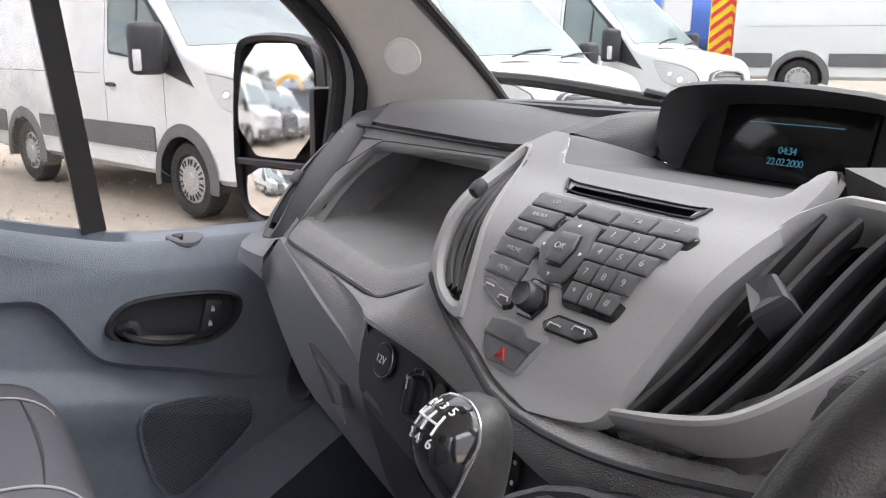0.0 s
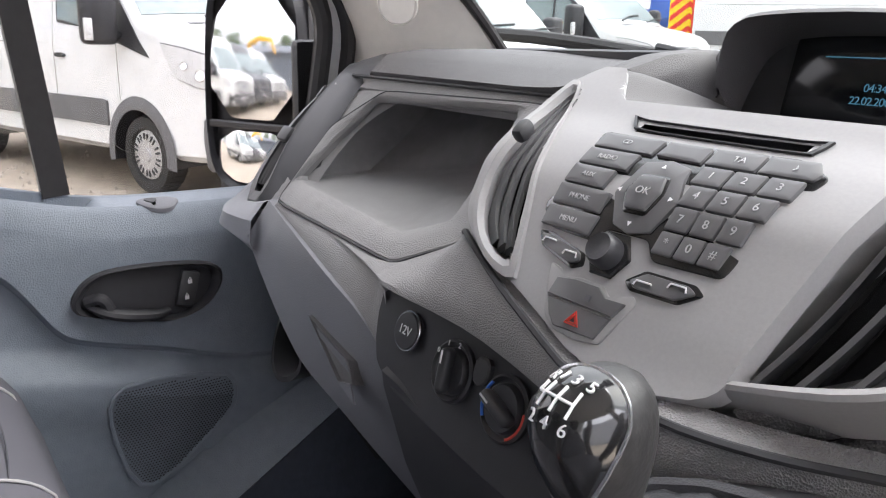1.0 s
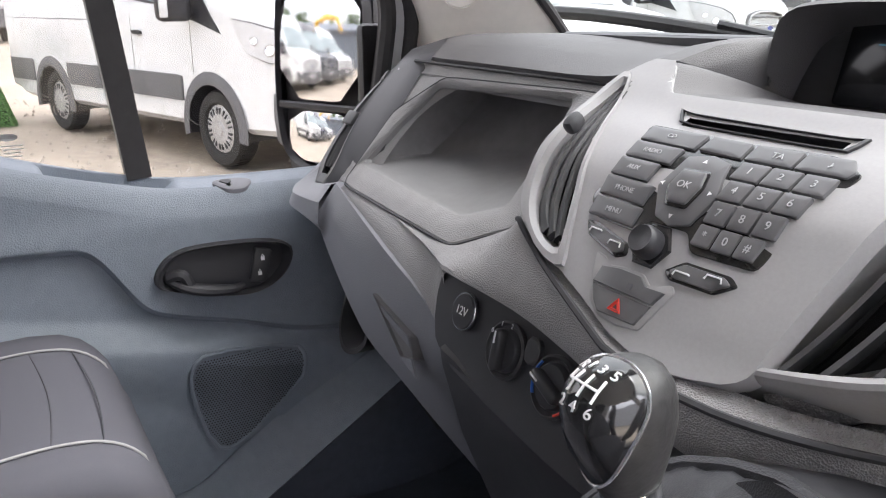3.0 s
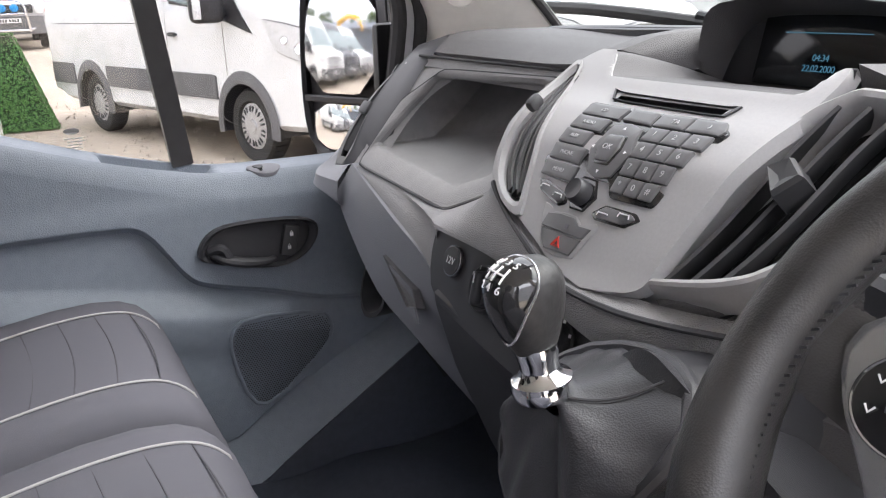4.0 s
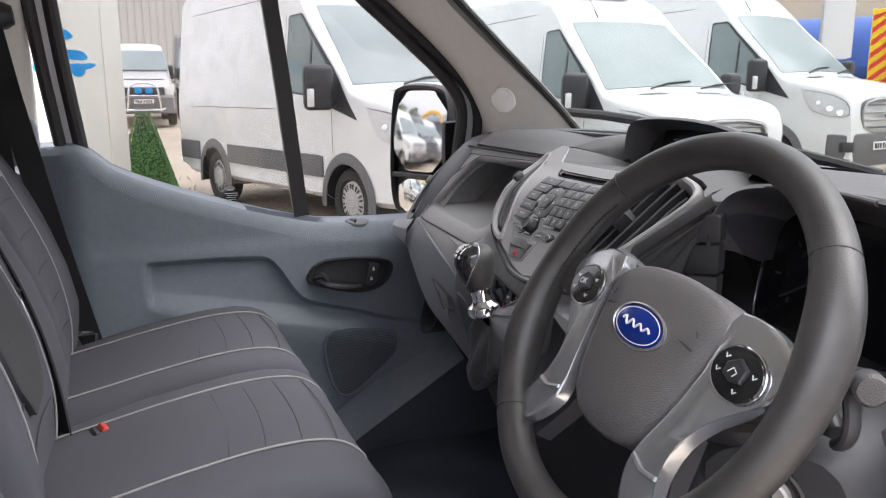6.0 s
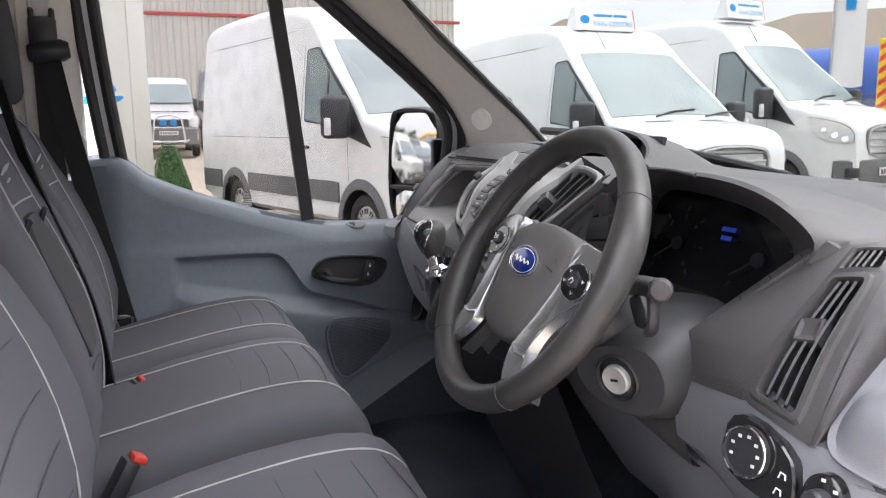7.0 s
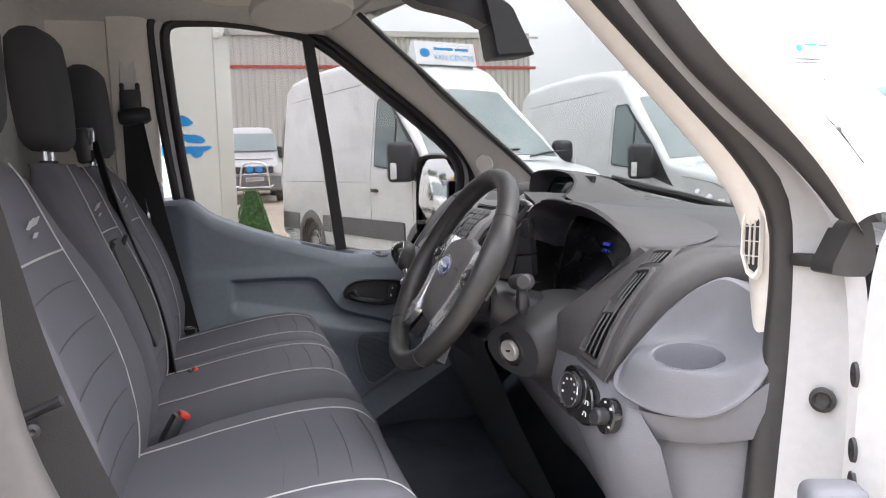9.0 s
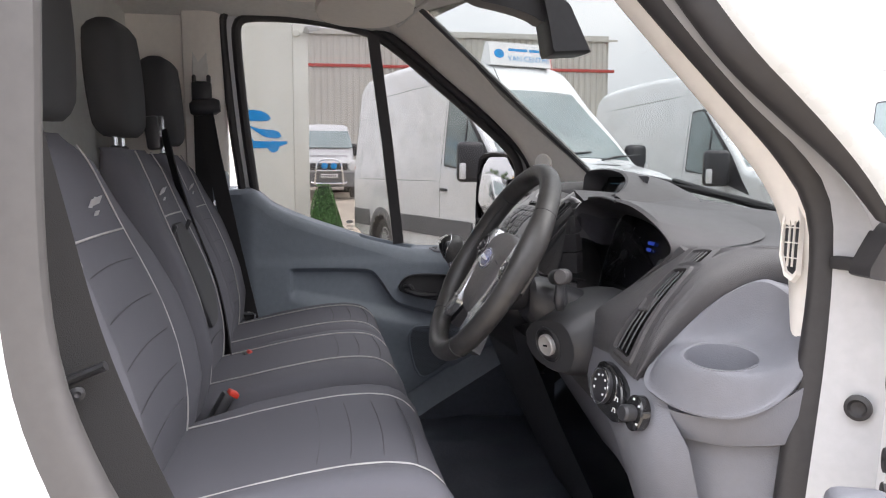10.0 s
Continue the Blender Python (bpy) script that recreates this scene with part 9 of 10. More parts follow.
        for y, z, r in ((0.90, 1.01, 0.05), (0.78, 1.06, 0.048), (0.64, 1.13, 0.035)):
            bm = bmn()
            x = van_side(y, z) + 0.02
            lathe(bm, [(r, 0.0), (r * 0.9, 0.006), (r * 0.75, 0.002), (r * 0.4, 0.004), (0.0001, 0.005)], facing(V(x * s, y, z), (1.0 * s, 0.55, 0.25)), 20)
            part("lamp_reflector", bm, CHROME, hl)
        bm = bmn()
        box(bm, V(0.78 * s, 0.99, 0.55), (0.2, 0.1, 0.14), pose(0, 0, 0, 0, 0, -20 * s), 0.03, 2)
        part("fog_lamp_pod", bm, BLACK_PLASTIC, v)
    bm = bmn()
    rows = [[on_top(x * (1.0 - 0.10 * min(1, max(0, -y))), y) for x in [(-1 + 2 * i / 14) * (van_side(y, van_top(y) - 0.075) - 0.085) for i in range(15)]] for y in [0.0 - 0.06 * k for k in range(17)]]
    patch(bm, rows, (0, 0, -0.006))
    part("windscreen", bm, DARK_GLASS, v, "dark sloping windscreen")
    for wx in (0.25, -0.5):
        bm = bmn()
        tube(bm, [on_top(wx + 0.05, 0.05, 0.02), on_top(wx - 0.25, -0.02, 0.03), on_top(wx - 0.62, -0.06, 0.025)], 0.011, 6)
        part("wiper", bm, BLACK_PLASTIC, v)
    for s in (1, -1):
        bm = bmn()
        patch(bm, [[on_top((0.22 + 0.36 * i / 8) * s, 0.2 + 0.06 * j / 2 - 0.02 * i / 8, 0.004) for i in range(9)] for j in range(3)], (0, 0, -0.004))
        part("bonnet_vent", bm, BLACK_PLASTIC, v)
    # trapezoid grille with bars
    def hexa(k, y, z=0.94):
        return smooth_loop([(x * k, y - 0.06 * abs(x), z + q * k) for x, q in ((-0.43, 0.235), (0.43, 0.235), (0.54, 0.06), (0.45, -0.21), (-0.45, -0.21), (-0.54, 0.06))], 48, 1)
    bm = bmn()
    loft(bm, [hexa(1.06, 0.97), hexa(1.06, 1.05), hexa(1.0, 1.062), hexa(0.9, 1.045), hexa(0.9, 1.01)])
    gr = part("grille", bm, CLAD, v, "dark trapezoid grille with bars")
    for k in range(4):
        bm = bmn()
        z, hw = 0.80 + 0.100 * k, (0.42, 0.46, 0.47, 0.42)[k]
        tube(bm, [V(-hw, 1.055 - 0.06 * hw, z), V(-hw * 0.5, 1.072 - 0.03 * hw, z), V(0, 1.075, z), V(hw * 0.5, 1.072 - 0.03 * hw, z), V(hw, 1.055 - 0.06 * hw, z)], 0.018, 8, False, 0.8)
        part("grille_bar", bm, CLAD if k in (0, 3) else TRIM_WHEEL, gr)
    bm = bmn()
    tube(bm, hexa(0.97, 1.068), 0.014, 6, True)
    part("grille_frame", bm, TRIM_WHEEL, gr, "grey frame round the grille")
    bm = bmn()
    lathe(bm, [(0.0001, 0.02), (0.07, 0.016), (0.082, 0.0), (0.0001, -0.01)], facing(V(0, 1.095, 0.955), (0, 1, 0.1)) @ Matrix.Diagonal((1, 0.42, 1, 1)), 28, False)
    bd = part("badge", bm, BLUE_BADGE, v, "small blue oval badge with a chrome rim")
    bm = bmn()
    tube(bm, [facing(V(0, 1.105, 0.955), (0, 1, 0.1)) @ V(0.082 * math.cos(a), 0.035 * math.sin(a), 0) for a in [math.pi * k / 14 for k in range(28)]], 0.005, 6, True)
    part("badge_rim", bm, CHROME, bd)
    bm = bmn()
    ring_ = [smooth_loop([(-0.93, 0.72, z), (-0.82, 0.99, z), (-0.5, 1.06, z), (0.5, 1.06, z), (0.82, 0.99, z), (0.93, 0.72, z), (0.6, 0.7, z), (-0.6, 0.7, z)], 48, 1) for z in (0.28, 0.32, 0.52, 0.70, 0.72)]
    for k, sc in enumerate((0.96, 1.0, 1.03, 1.02, 0.98)):
        ring_[k] = [V(p.x * sc, 0.7 + (p.y - 0.7) * sc, p.z) for p in ring_[k]]
    loft(bm, ring_)
    part("bumper", bm, CLAD, v, "dark grey lower front bumper")
    bm = bmn()
    tube(bm, [on_top(0.3, -1.02, 0.0), on_top(0.3, -1.02, 0.0) + V(0.02, -0.16, 0.24)], [0.008, 0.004], 6)
    part("aerial", bm, BLACK_PLASTIC, v, "short black roof aerial")
    bm = bmn()
    box(bm, V(0, 1.085, 0.55), (0.52, 0.012, 0.112), None, 0.004, 1)
    pl = part("number_plate", bm, PRINT, v, "white number plate with dark bars")
    for k in range(7):
        bm = bmn()
        box(bm, V(-0.19 + 0.063 * k + (0.02 if k > 3 else 0), 1.093, 0.55), (0.04, 0.004, 0.07))
        part("plate_bar", bm, BLACK_PLASTIC, pl)
    for s in (1, -1):
        bm = bmn()
        box(bm, V(0.93 * s, -4.46, 1.15), (0.11, 0.05, 0.62), None, 0.02, 2)
        part("tail_lamp", bm, RED, v, "tall red tail lamp")
    return v


van = make_van("panel_van", "white high-roof panel van with grey cladding, parked on gravel")
van.matrix_world = Matrix.Translation((-7.06, 2.63, 0.02)) @ pose(0, 0, 0, 0, 0, -73)
row = [van]
for x, y, z, turn in ((-6.80, 5.60, 0.03, -87.0), (-8.2, 9.4, 0.10, -78.5)):
    row.append(copy_thing(van, Matrix.Translation((x, y, z)) @ pose(0, 0, 0, 0, 0, turn) @ Matrix.Diagonal((1, 1, 1.04 if z > 0.05 else 0.95, 1))))


def roof_sign(m):
    """A folded roof board: white face with lettering, red end."""
    t = thing("roof_sign", (0, 0, 0), "white wedge roof sign with blue and grey lettering", "sign", "roof signs on the parked vans")
    bm = bmn()
    prism(bm, [V(-0.46, -0.16, 0), V(-0.46, 0.13, 0), V(-0.46, 0.06, 0.30), V(-0.46, -0.02, 0.30)], (0.92, 0, 0))
    part("board", bm, PRINT, t)
    face_m = facing(V(0, 0.099, 0.14), (0, 0.974, 0.227))
    text_part("lettering", "VAN CENTRE", 0.105, face_m @ pose(0.12, -0.050, 0.001), BLUE_PRINT, t)
    bm = bmn()
    for k, w in enumerate((0.29, 0.21)):
        box(bm, face_m @ V(-0.03 + 0.28 * k, 0.070, 0.0), (w, 0.004, 0.034), face_m.to_3x3().to_4x4() @ pose(0, 0, 0, 90, 0, 0))
    part("name_bar", bm, BLUE_PRINT, t)
    bm = bmn()
    for k in range(3):
        lathe(bm, [(0.075 - 0.02 * k, 0.0), (0.062 - 0.02 * k, 0.001)], face_m @ pose(-0.32, 0.01, 0.0005 + 0.0006 * k) @ Matrix.Diagonal((1, 0.8, 1, 1)), 20)
    part("emblem", bm, BLUE_PRINT, t)
    bm = bmn()
    prism(bm, [V(-0.47, -0.165, 0), V(-0.47, 0.13, 0), V(-0.47, 0.062, 0.305), V(-0.47, -0.022, 0.305)], (0.012, 0, 0))
    part("end_panel", bm, RED_PRINT, t)
    t.matrix_world = m
    return t


s0 = roof_sign(row[0].matrix_world @ pose(-0.16, -1.42, 2.745, 0, 0, 0))
for v_, at in zip(row[1:], ((0.10, -1.42, 2.73), (0.20, -1.45, 2.84))):
    copy_thing(s0, v_.matrix_world @ pose(*at))


def skin_strip(bm, profile, up):
    """A folded sheet: a ground profile carried upward."""
    patch(bm, [[p, p + up] for p in profile])


def hoarding():
    """White panelled wall with a blue swoosh emblem, a joint strip and a flood lamp on top."""
    w = thing("white_wall", (-10.45, -4, 0), "white panelled wall with a blue swoosh emblem", "wall", kind="structure")
    for k in range(4):
        bm = bmn()
        y1 = -0.56 - 2.4 * k
        box(bm, V(-10.455, y1 - 1.195, 1.9), (0.11, 2.388, 3.84), None, 0.006, 1)
        part("panel", bm, CABIN_WHITE, w)
    bm = bmn()
    box(bm, V(-10.455, -0.445, 1.9), (0.13, 0.22, 3.84), None, 0.012, 2)
    part("corner_strip", bm, CABIN_WHITE, w)
    e = part("emblem", *(lambda b: (prism(b, smooth_loop([(-10.398, -1.40, 2.27), (-10.398, -1.19, 2.31), (-10.398, -0.976, 2.284), (-10.398, -0.855, 2.145), (-10.398, -1.271, 2.141)], 40, 1), (0.006, 0, 0)), b))(bmn())[1:], LOGO_BLUE, w, "blue swoosh emblem")
    bm = bmn()
    prism(bm, smooth_loop([(-10.398, -1.27, 2.09), (-10.398, -1.03, 2.015), (-10.398, -0.80, 2.015), (-10.398, -0.715, 1.89), (-10.398, -0.97, 1.89), (-10.398, -1.10, 1.98)], 40, 1), (0.006, 0, 0))
    part("swoosh", bm, LOGO_BLUE, e)
    bm = bmn()
    prism(bm, smooth_loop([(-10.398, -1.45, 1.845), (-10.398, -1.15, 1.845), (-10.398, -0.87, 1.842), (-10.398, -0.60, 1.852), (-10.398, -0.76, 1.76), (-10.398, -1.15, 1.735), (-10.398, -1.45, 1.76)], 40, 1), (0.006, 0, 0))
    part("swoosh", bm, LOGO_BLUE, e)
    for y, z, r in ((-1.26, 1.80, 0.118), (-0.865, 1.765, 0.085)):
        bm = bmn()
        lathe(bm, [(r, 0.0), (r, 0.0075), (0.0001, 0.0076)], facing(V(-10.398, y, z), (1, 0, 0)), 32)
        part("disc", bm, LOGO_BLUE, e)
    f = thing("flood_lamp", (-10.36, -0.34, 3.4), "small silver flood lamp on the wall corner", "lamp")
    bm = bmn()
    box(bm, V(-10.30, -0.27, 3.50), (0.16, 0.20, 0.10), pose(0, 0, 0, 20, 0, 25), 0.02, 2)
    hd = part("head", bm, TRIM_WHEEL, f)
    bm = bmn()
    box(bm, V(-10.30, -0.27, 3.447), (0.12, 0.16, 0.006), pose(0, 0, 0, 20, 0, 25))
    part("lens", bm, LAMP_GLASS, hd)
    bm = bmn()
    tube(bm, [V(-10.40, -0.40, 3.44), V(-10.36, -0.36, 3.52), V(-10.30, -0.28, 3.53)], 0.018, 8)
    part("bracket", bm, TRIM_WHEEL, f)
    lathe_m = facing(V(-10.385, -0.50, 3.44), (1, 0, 0))
    bm = bmn()
    lathe(bm, [(0.06, -0.01), (0.06, 0.02), (0.045, 0.035), (0.0001, 0.038)], lathe_m, 20)
    part("sensor", bm, CABIN_WHITE, f)


CABIN_WHITE = mat("cream white wall sheet", (0.62, 0.63, 0.58), 0.55, var=0.05, big=1.2)
LOGO_BLUE = mat("bright blue vinyl", (0.0, 0.22, 0.56), 0.45, var=0.05)
hoarding()


def leaf_cloud(bm, place, count, size, rnd):
    """Many small folded leaves; place(rnd) gives a spot and an outward way."""
    for _ in range(count):
        c, nrm = place(rnd)
        nrm = (nrm.normalized() + V(rnd.uniform(-.8, .8), rnd.uniform(-.8, .8), rnd.uniform(-.6, .8))).normalized()
        t = nrm.cross(V(rnd.uniform(-1, 1), rnd.uniform(-1, 1), rnd.uniform(-1, 1)))
        if t.length < 1e-3:
            continue
        t = t.normalized() * size * rnd.uniform(0.6, 1.3)
        b = nrm.cross(t) * 0.55
        q = [bm.verts.new(c + o) for o in (-t, b + nrm * size * 0.2, t, -b + nrm * size * 0.2)]
        bm.faces.new((q[0], q[1], q[2]))
        bm.faces.new((q[0], q[2], q[3]))


def hedge():
    h = thing("topiary_hedge", (-11.0, -0.12, 0), "clipped green obelisk hedge beside the white wall", "hedge")
    rnd = random.Random(9)
    base, top, hz = 0.42, 0.10, 1.16
    bm = bmn()
    loft(bm, [[V(-11.0 + a * k, -0.12 + b * k, z + 0.02) for a, b in ((1, 1), (-1, 1), (-1, -1), (1, -1))] for k, z in ((base * 0.9, 0), (top * 0.8, hz - 0.03))])
    part("core", bm, mat("deep shade leaves", (0.025, 0.055, 0.02), 0.9, var=0.4, fine=30), h)
    def place(r):
        z = hz * (1 - math.sqrt(r.random()) * 1.0)
        k = base + (top - base) * z / hz
        s, u = r.randrange(4), r.uniform(-1, 1)
        d = ((1, u), (-1, u), (u, 1), (u, -1))[s]
        w = r.uniform(0.94, 1.05)
        if r.random() < 0.06:
            return V(-11.0 + top * r.uniform(-1, 1), -0.12 + top * r.uniform(-1, 1), hz + r.uniform(0, 0.03)), V(0, 0, 1)
        return V(-11.0 + d[0] * k * w, -0.12 + d[1] * k * w, z + 0.02), V(*(((1, 0), (-1, 0), (0, 1), (0, -1))[s]), 0.3)
    bm = bmn()
    leaf_cloud(bm, place, 9000, 0.017, rnd)
    tagged(part("leaves", bm, LEAF, h, sharp=5), kind="stuff")


def leaf_mat(name, dark, light, vein=14.0):
    m = mat(name, dark, 0.65, var=0.2)
    n, l = m.node_tree.nodes, m.node_tree.links
    g, r = n.new("ShaderNodeNewGeometry"), n.new("ShaderNodeValToRGB")
    r.color_ramp.elements[0].color = (*dark, 1)
    r.color_ramp.elements[1].color = (*light, 1)
    l.new(g.outputs["Random Per Island"], r.inputs["Fac"])
    l.new(r.outputs["Color"], n["Principled BSDF"].inputs["Base Color"])
    return m


LEAF = leaf_mat("clipped hedge leaves", (0.06, 0.17, 0.045), (0.19, 0.36, 0.12))
LEAF_FAR = leaf_mat("summer tree leaves", (0.05, 0.10, 0.03), (0.14, 0.20, 0.07))
BARK = mat("rough bark", (0.10, 0.08, 0.06), 0.9, var=0.3, bump=0.6, bump_scale=25)
hedge()
CORRUGATED = mat("pale grey wall sheeting", (0.48, 0.47, 0.44), 0.55, var=0.08, big=0.4)
SHED_DARK = mat("slate blue wall sheeting", (0.13, 0.15, 0.18), 0.6, var=0.1, big=0.4)
BROWN_ROOF = mat("brown roof sheeting", (0.20, 0.155, 0.11), 0.7, var=0.1, big=0.4)
BEIGE = mat("beige wall sheeting", (0.42, 0.36, 0.28), 0.7, var=0.08, big=0.4)
YELLOW = mat("yellow machine paint", (0.75, 0.42, 0.02), 0.45, var=0.1)
BLUE_TANK = mat("blue painted steel", (0.05, 0.12, 0.42), 0.5, var=0.12)
DARK_PAINT = mat("dark graphite van paint", (0.045, 0.048, 0.055), 0.25, var=0.1, coat=0.5)


def corrugated(bm, a, b, z0, z1, pitch=0.33, depth=0.05):
    """Trapezoid sheeting from a to b (ground points), standing between two heights."""
    a, b = Vector(a), Vector(b)
    d = (b - a).normalized()
    o = V(d.y, -d.x, 0)
    n = int((b - a).length / pitch)
    prof = []
    for k in range(n):
        q = a + d * pitch * k
        for f, e in ((0.0, 0), (0.15, 1), (0.5, 1), (0.65, 0)):
            prof.append(q + d * pitch * f + o * depth * e)
    skin_strip(bm, [p + V(0, 0, z0) for p in prof], V(0, 0, z1 - z0))


def grey_shed():
    s = thing("grey_shed", (-41, 5, 0.7), "large pale grey corrugated shed with a red band", "shed")
    bm = bmn()
    corrugated(bm, (-40, -14, 0), (-40, 16, 0), 0.4, 6.62)
    part("wall", bm, CORRUGATED, s, "pale corrugated wall")
    bm = bmn()
    corrugated(bm, (-40.05, -14, 0), (-40.05, 16, 0), 6.76, 8.25)
    part("upper_wall", bm, CORRUGATED, s)
    bm = bmn()
    box(bm, V(-39.98, 1, 6.69), (0.16, 30.1, 0.16), None, 0.02, 1)
    part("band", bm, mat("dull red flashing", (0.42, 0.06, 0.05), 0.5, var=0.1), s, "thin red flashing band")
    bm = bmn()
    prism(bm, [V(-39.9, -14.2, 8.25), V(-39.9, 16.2, 8.25), V(-48, 16.2, 9.6), V(-48, -14.2, 9.6)], (0, 0, 0.12))
    part("roof", bm, CORRUGATED, s)
    bm = bmn()
    box(bm, V(-48, 1, 4.5), (15.6, 29.6, 8.2))
    part("core", bm, CORRUGATED, s)


grey_shed()


def old_van():
    """Older short-nosed white van seen nose on, with a chrome bull bar and two blue covered lamps."""
    o = thing("old_van", (0, 0, 0), "older white van with bull bar and blue lamp covers", "van")
    def sec(y, w, z0, z1, r):
        return [V(p.x, y, p.z) for p in smooth_loop([(-w, 0, z0), (-w, 0, z0 + (z1 - z0) * 0.5), (-w + r * 0.6, 0, z1 - r * 0.4), (-w + r * 1.6, 0, z1), (w - r * 1.6, 0, z1), (w - r * 0.6, 0, z1 - r * 0.4), (w, 0, z0 + (z1 - z0) * 0.5), (w, 0, z0)], 48, 1)]
    bm = bmn()
    loft(bm, [sec(-4.6, 0.86, 0.4, 2.3, 0.2), sec(-4.5, 0.9, 0.4, 2.38, 0.2), sec(-1.55, 0.9, 0.38, 2.38, 0.22), sec(-1.2, 0.9, 0.38, 2.26, 0.24), sec(-0.95, 0.9, 0.38, 2.08, 0.24), sec(-0.45, 0.9, 0.38, 1.62, 0.2), sec(-0.2, 0.9, 0.38, 1.40, 0.16), sec(0.1, 0.89, 0.38, 1.33, 0.16), sec(0.45, 0.86, 0.38, 1.22, 0.14), sec(0.6, 0.82, 0.40, 1.08, 0.12)])
    part("body", bm, DIM_WHITE, o)
    bm = bmn()
    rows = []
    for k in range(9):
        t = k / 8
        y, z, w = -0.36 - 0.62 * t, 1.56 + 0.56 * t, 0.80 - 0.10 * t
        rows.append([V(w * u, y + 0.035 - 0.05 * u * u, z + 0.03) for u in (-1, -.6, 0, .6, 1)])
    patch(bm, rows, (0, -0.02, -0.02))
    part("windscreen", bm, DARK_GLASS, o, "dark windscreen")
    bm = bmn()
    box(bm, V(0, 0.30, 1.31), (1.2, 0.05, 0.02), pose(0, 0, 0, -14, 0, 0), 0.006, 1)
    part("bonnet_vent", bm, BLACK_PLASTIC, o)
    bm = bmn()
    box(bm, V(0, 0.60, 0.98), (1.15, 0.08, 0.22), None, 0.03, 2)
    g = part("grille", bm, BLACK_PLASTIC, o, "black grille")
    bm = bmn()
    loft(bm, [[V(p.x, p.y, z) for p in smooth_loop([(-0.92, 0.1, 0), (-0.88, 0.62, 0), (-0.4, 0.72, 0), (0.4, 0.72, 0), (0.88, 0.62, 0), (0.92, 0.1, 0)], 40, 1)] for z in (0.36, 0.42, 0.74, 0.80)])
    part("bumper", bm, CLAD, o, "dark plastic bumper")
    for s in (1, -1):
        bm = bmn()
        prism(bm, smooth_loop([(0.60 * s, 0.60, 0.86), (0.84 * s, 0.55, 0.86), (0.86 * s, 0.50, 1.22), (0.72 * s, 0.56, 1.16), (0.60 * s, 0.6, 1.08)], 32, 1), (0, 0.05, 0), 0.01)
        part("headlamp", bm, LAMP_GLASS, o, "tall clear headlamp")
        bm = bmn()
        box(bm, V(1.06 * s, -0.42, 1.50), (0.18, 0.10, 0.30), None, 0.04, 2)
        box(bm, V(0.93 * s, -0.42, 1.42), (0.12, 0.05, 0.05), None, 0.01, 1)
        part("door_mirror", bm, BLACK_PLASTIC, o)
        wheel(o, V(0.88 * s, -0.05, 0.32), s, 0.32)
        wheel(o, V(0.88 * s, -3.2, 0.32), s, 0.32)
        bm = bmn()
        lathe(bm, [(0.085, -0.06), (0.10, 0.0), (0.098, 0.03), (0.06, 0.045), (0.0001, 0.05)], facing(V(0.14 * s, 0.86, 1.0), (0, 1, 0)), 28)
        part("spot_lamp", bm, LOGO_BLUE, o, "round lamp with a blue cover")
    bm = bmn()
    hoop = smooth_loop([(-0.44, 0.80, 0.42), (-0.40, 0.84, 0.9), (-0.34, 0.84, 1.17), (0, 0.84, 1.22), (0.34, 0.84, 1.17), (0.40, 0.84, 0.9), (0.44, 0.80, 0.42)], 40, 2, False)
    tube(bm, hoop, 0.032, 12)
    tube(bm, [V(-0.41, 0.82, 0.86), V(0.41, 0.82, 0.86)], 0.025, 10)
    tube(bm, [V(-0.55, 0.78, 0.50), V(-0.43, 0.80, 0.46), V(0.43, 0.80, 0.46), V(0.55, 0.78, 0.50)], 0.03, 10)
    part("bull_bar", bm, CHROME, o, "chrome tube bull bar")
    bm = bmn()
    box(bm, V(0, 0.85, 0.70), (0.52, 0.012, 0.112), None, 0.004, 1)
    pl = part("number_plate", bm, PRINT, o, "white number plate with dark bars")
    for k in range(7):
        bm = bmn()
        box(bm, V(-0.19 + 0.063 * k + (0.02 if k > 3 else 0), 0.858, 0.70), (0.04, 0.004, 0.07))
        part("plate_bar", bm, BLACK_PLASTIC, pl)
    o.matrix_world = Matrix.Translation((-23.6, 0.20, 0.50)) @ pose(0, 0, 0, 0, 0, -90 + 1.0)
    return o


old_van()
dark_van = make_van("panel_van", "dark graphite panel van with black cladding, parked on gravel", paint=DARK_PAINT, group="vans parked behind")
dark_van.matrix_world = Matrix.Translation((-27.5, 2.35, 0.6)) @ pose(0, 0, 0, 0, 0, -92)
copy_thing(dark_van, Matrix.Translation((-4.75, -12.9, 0)) @ pose(0, 0, 0, 0, 0, -60))
for x, y in ((-5.3, -10.5), (-4.1, -15.2)):
    copy_thing(van, Matrix.Translation((x, y, 0)) @ pose(0, 0, 0, 0, 0, -60))
# white van parked crosswise beyond the row
copy_thing(van, Matrix.Translation((-6.1, 15.6, 0.80)) @ pose(0, 0, 0, 0, 0, -56))


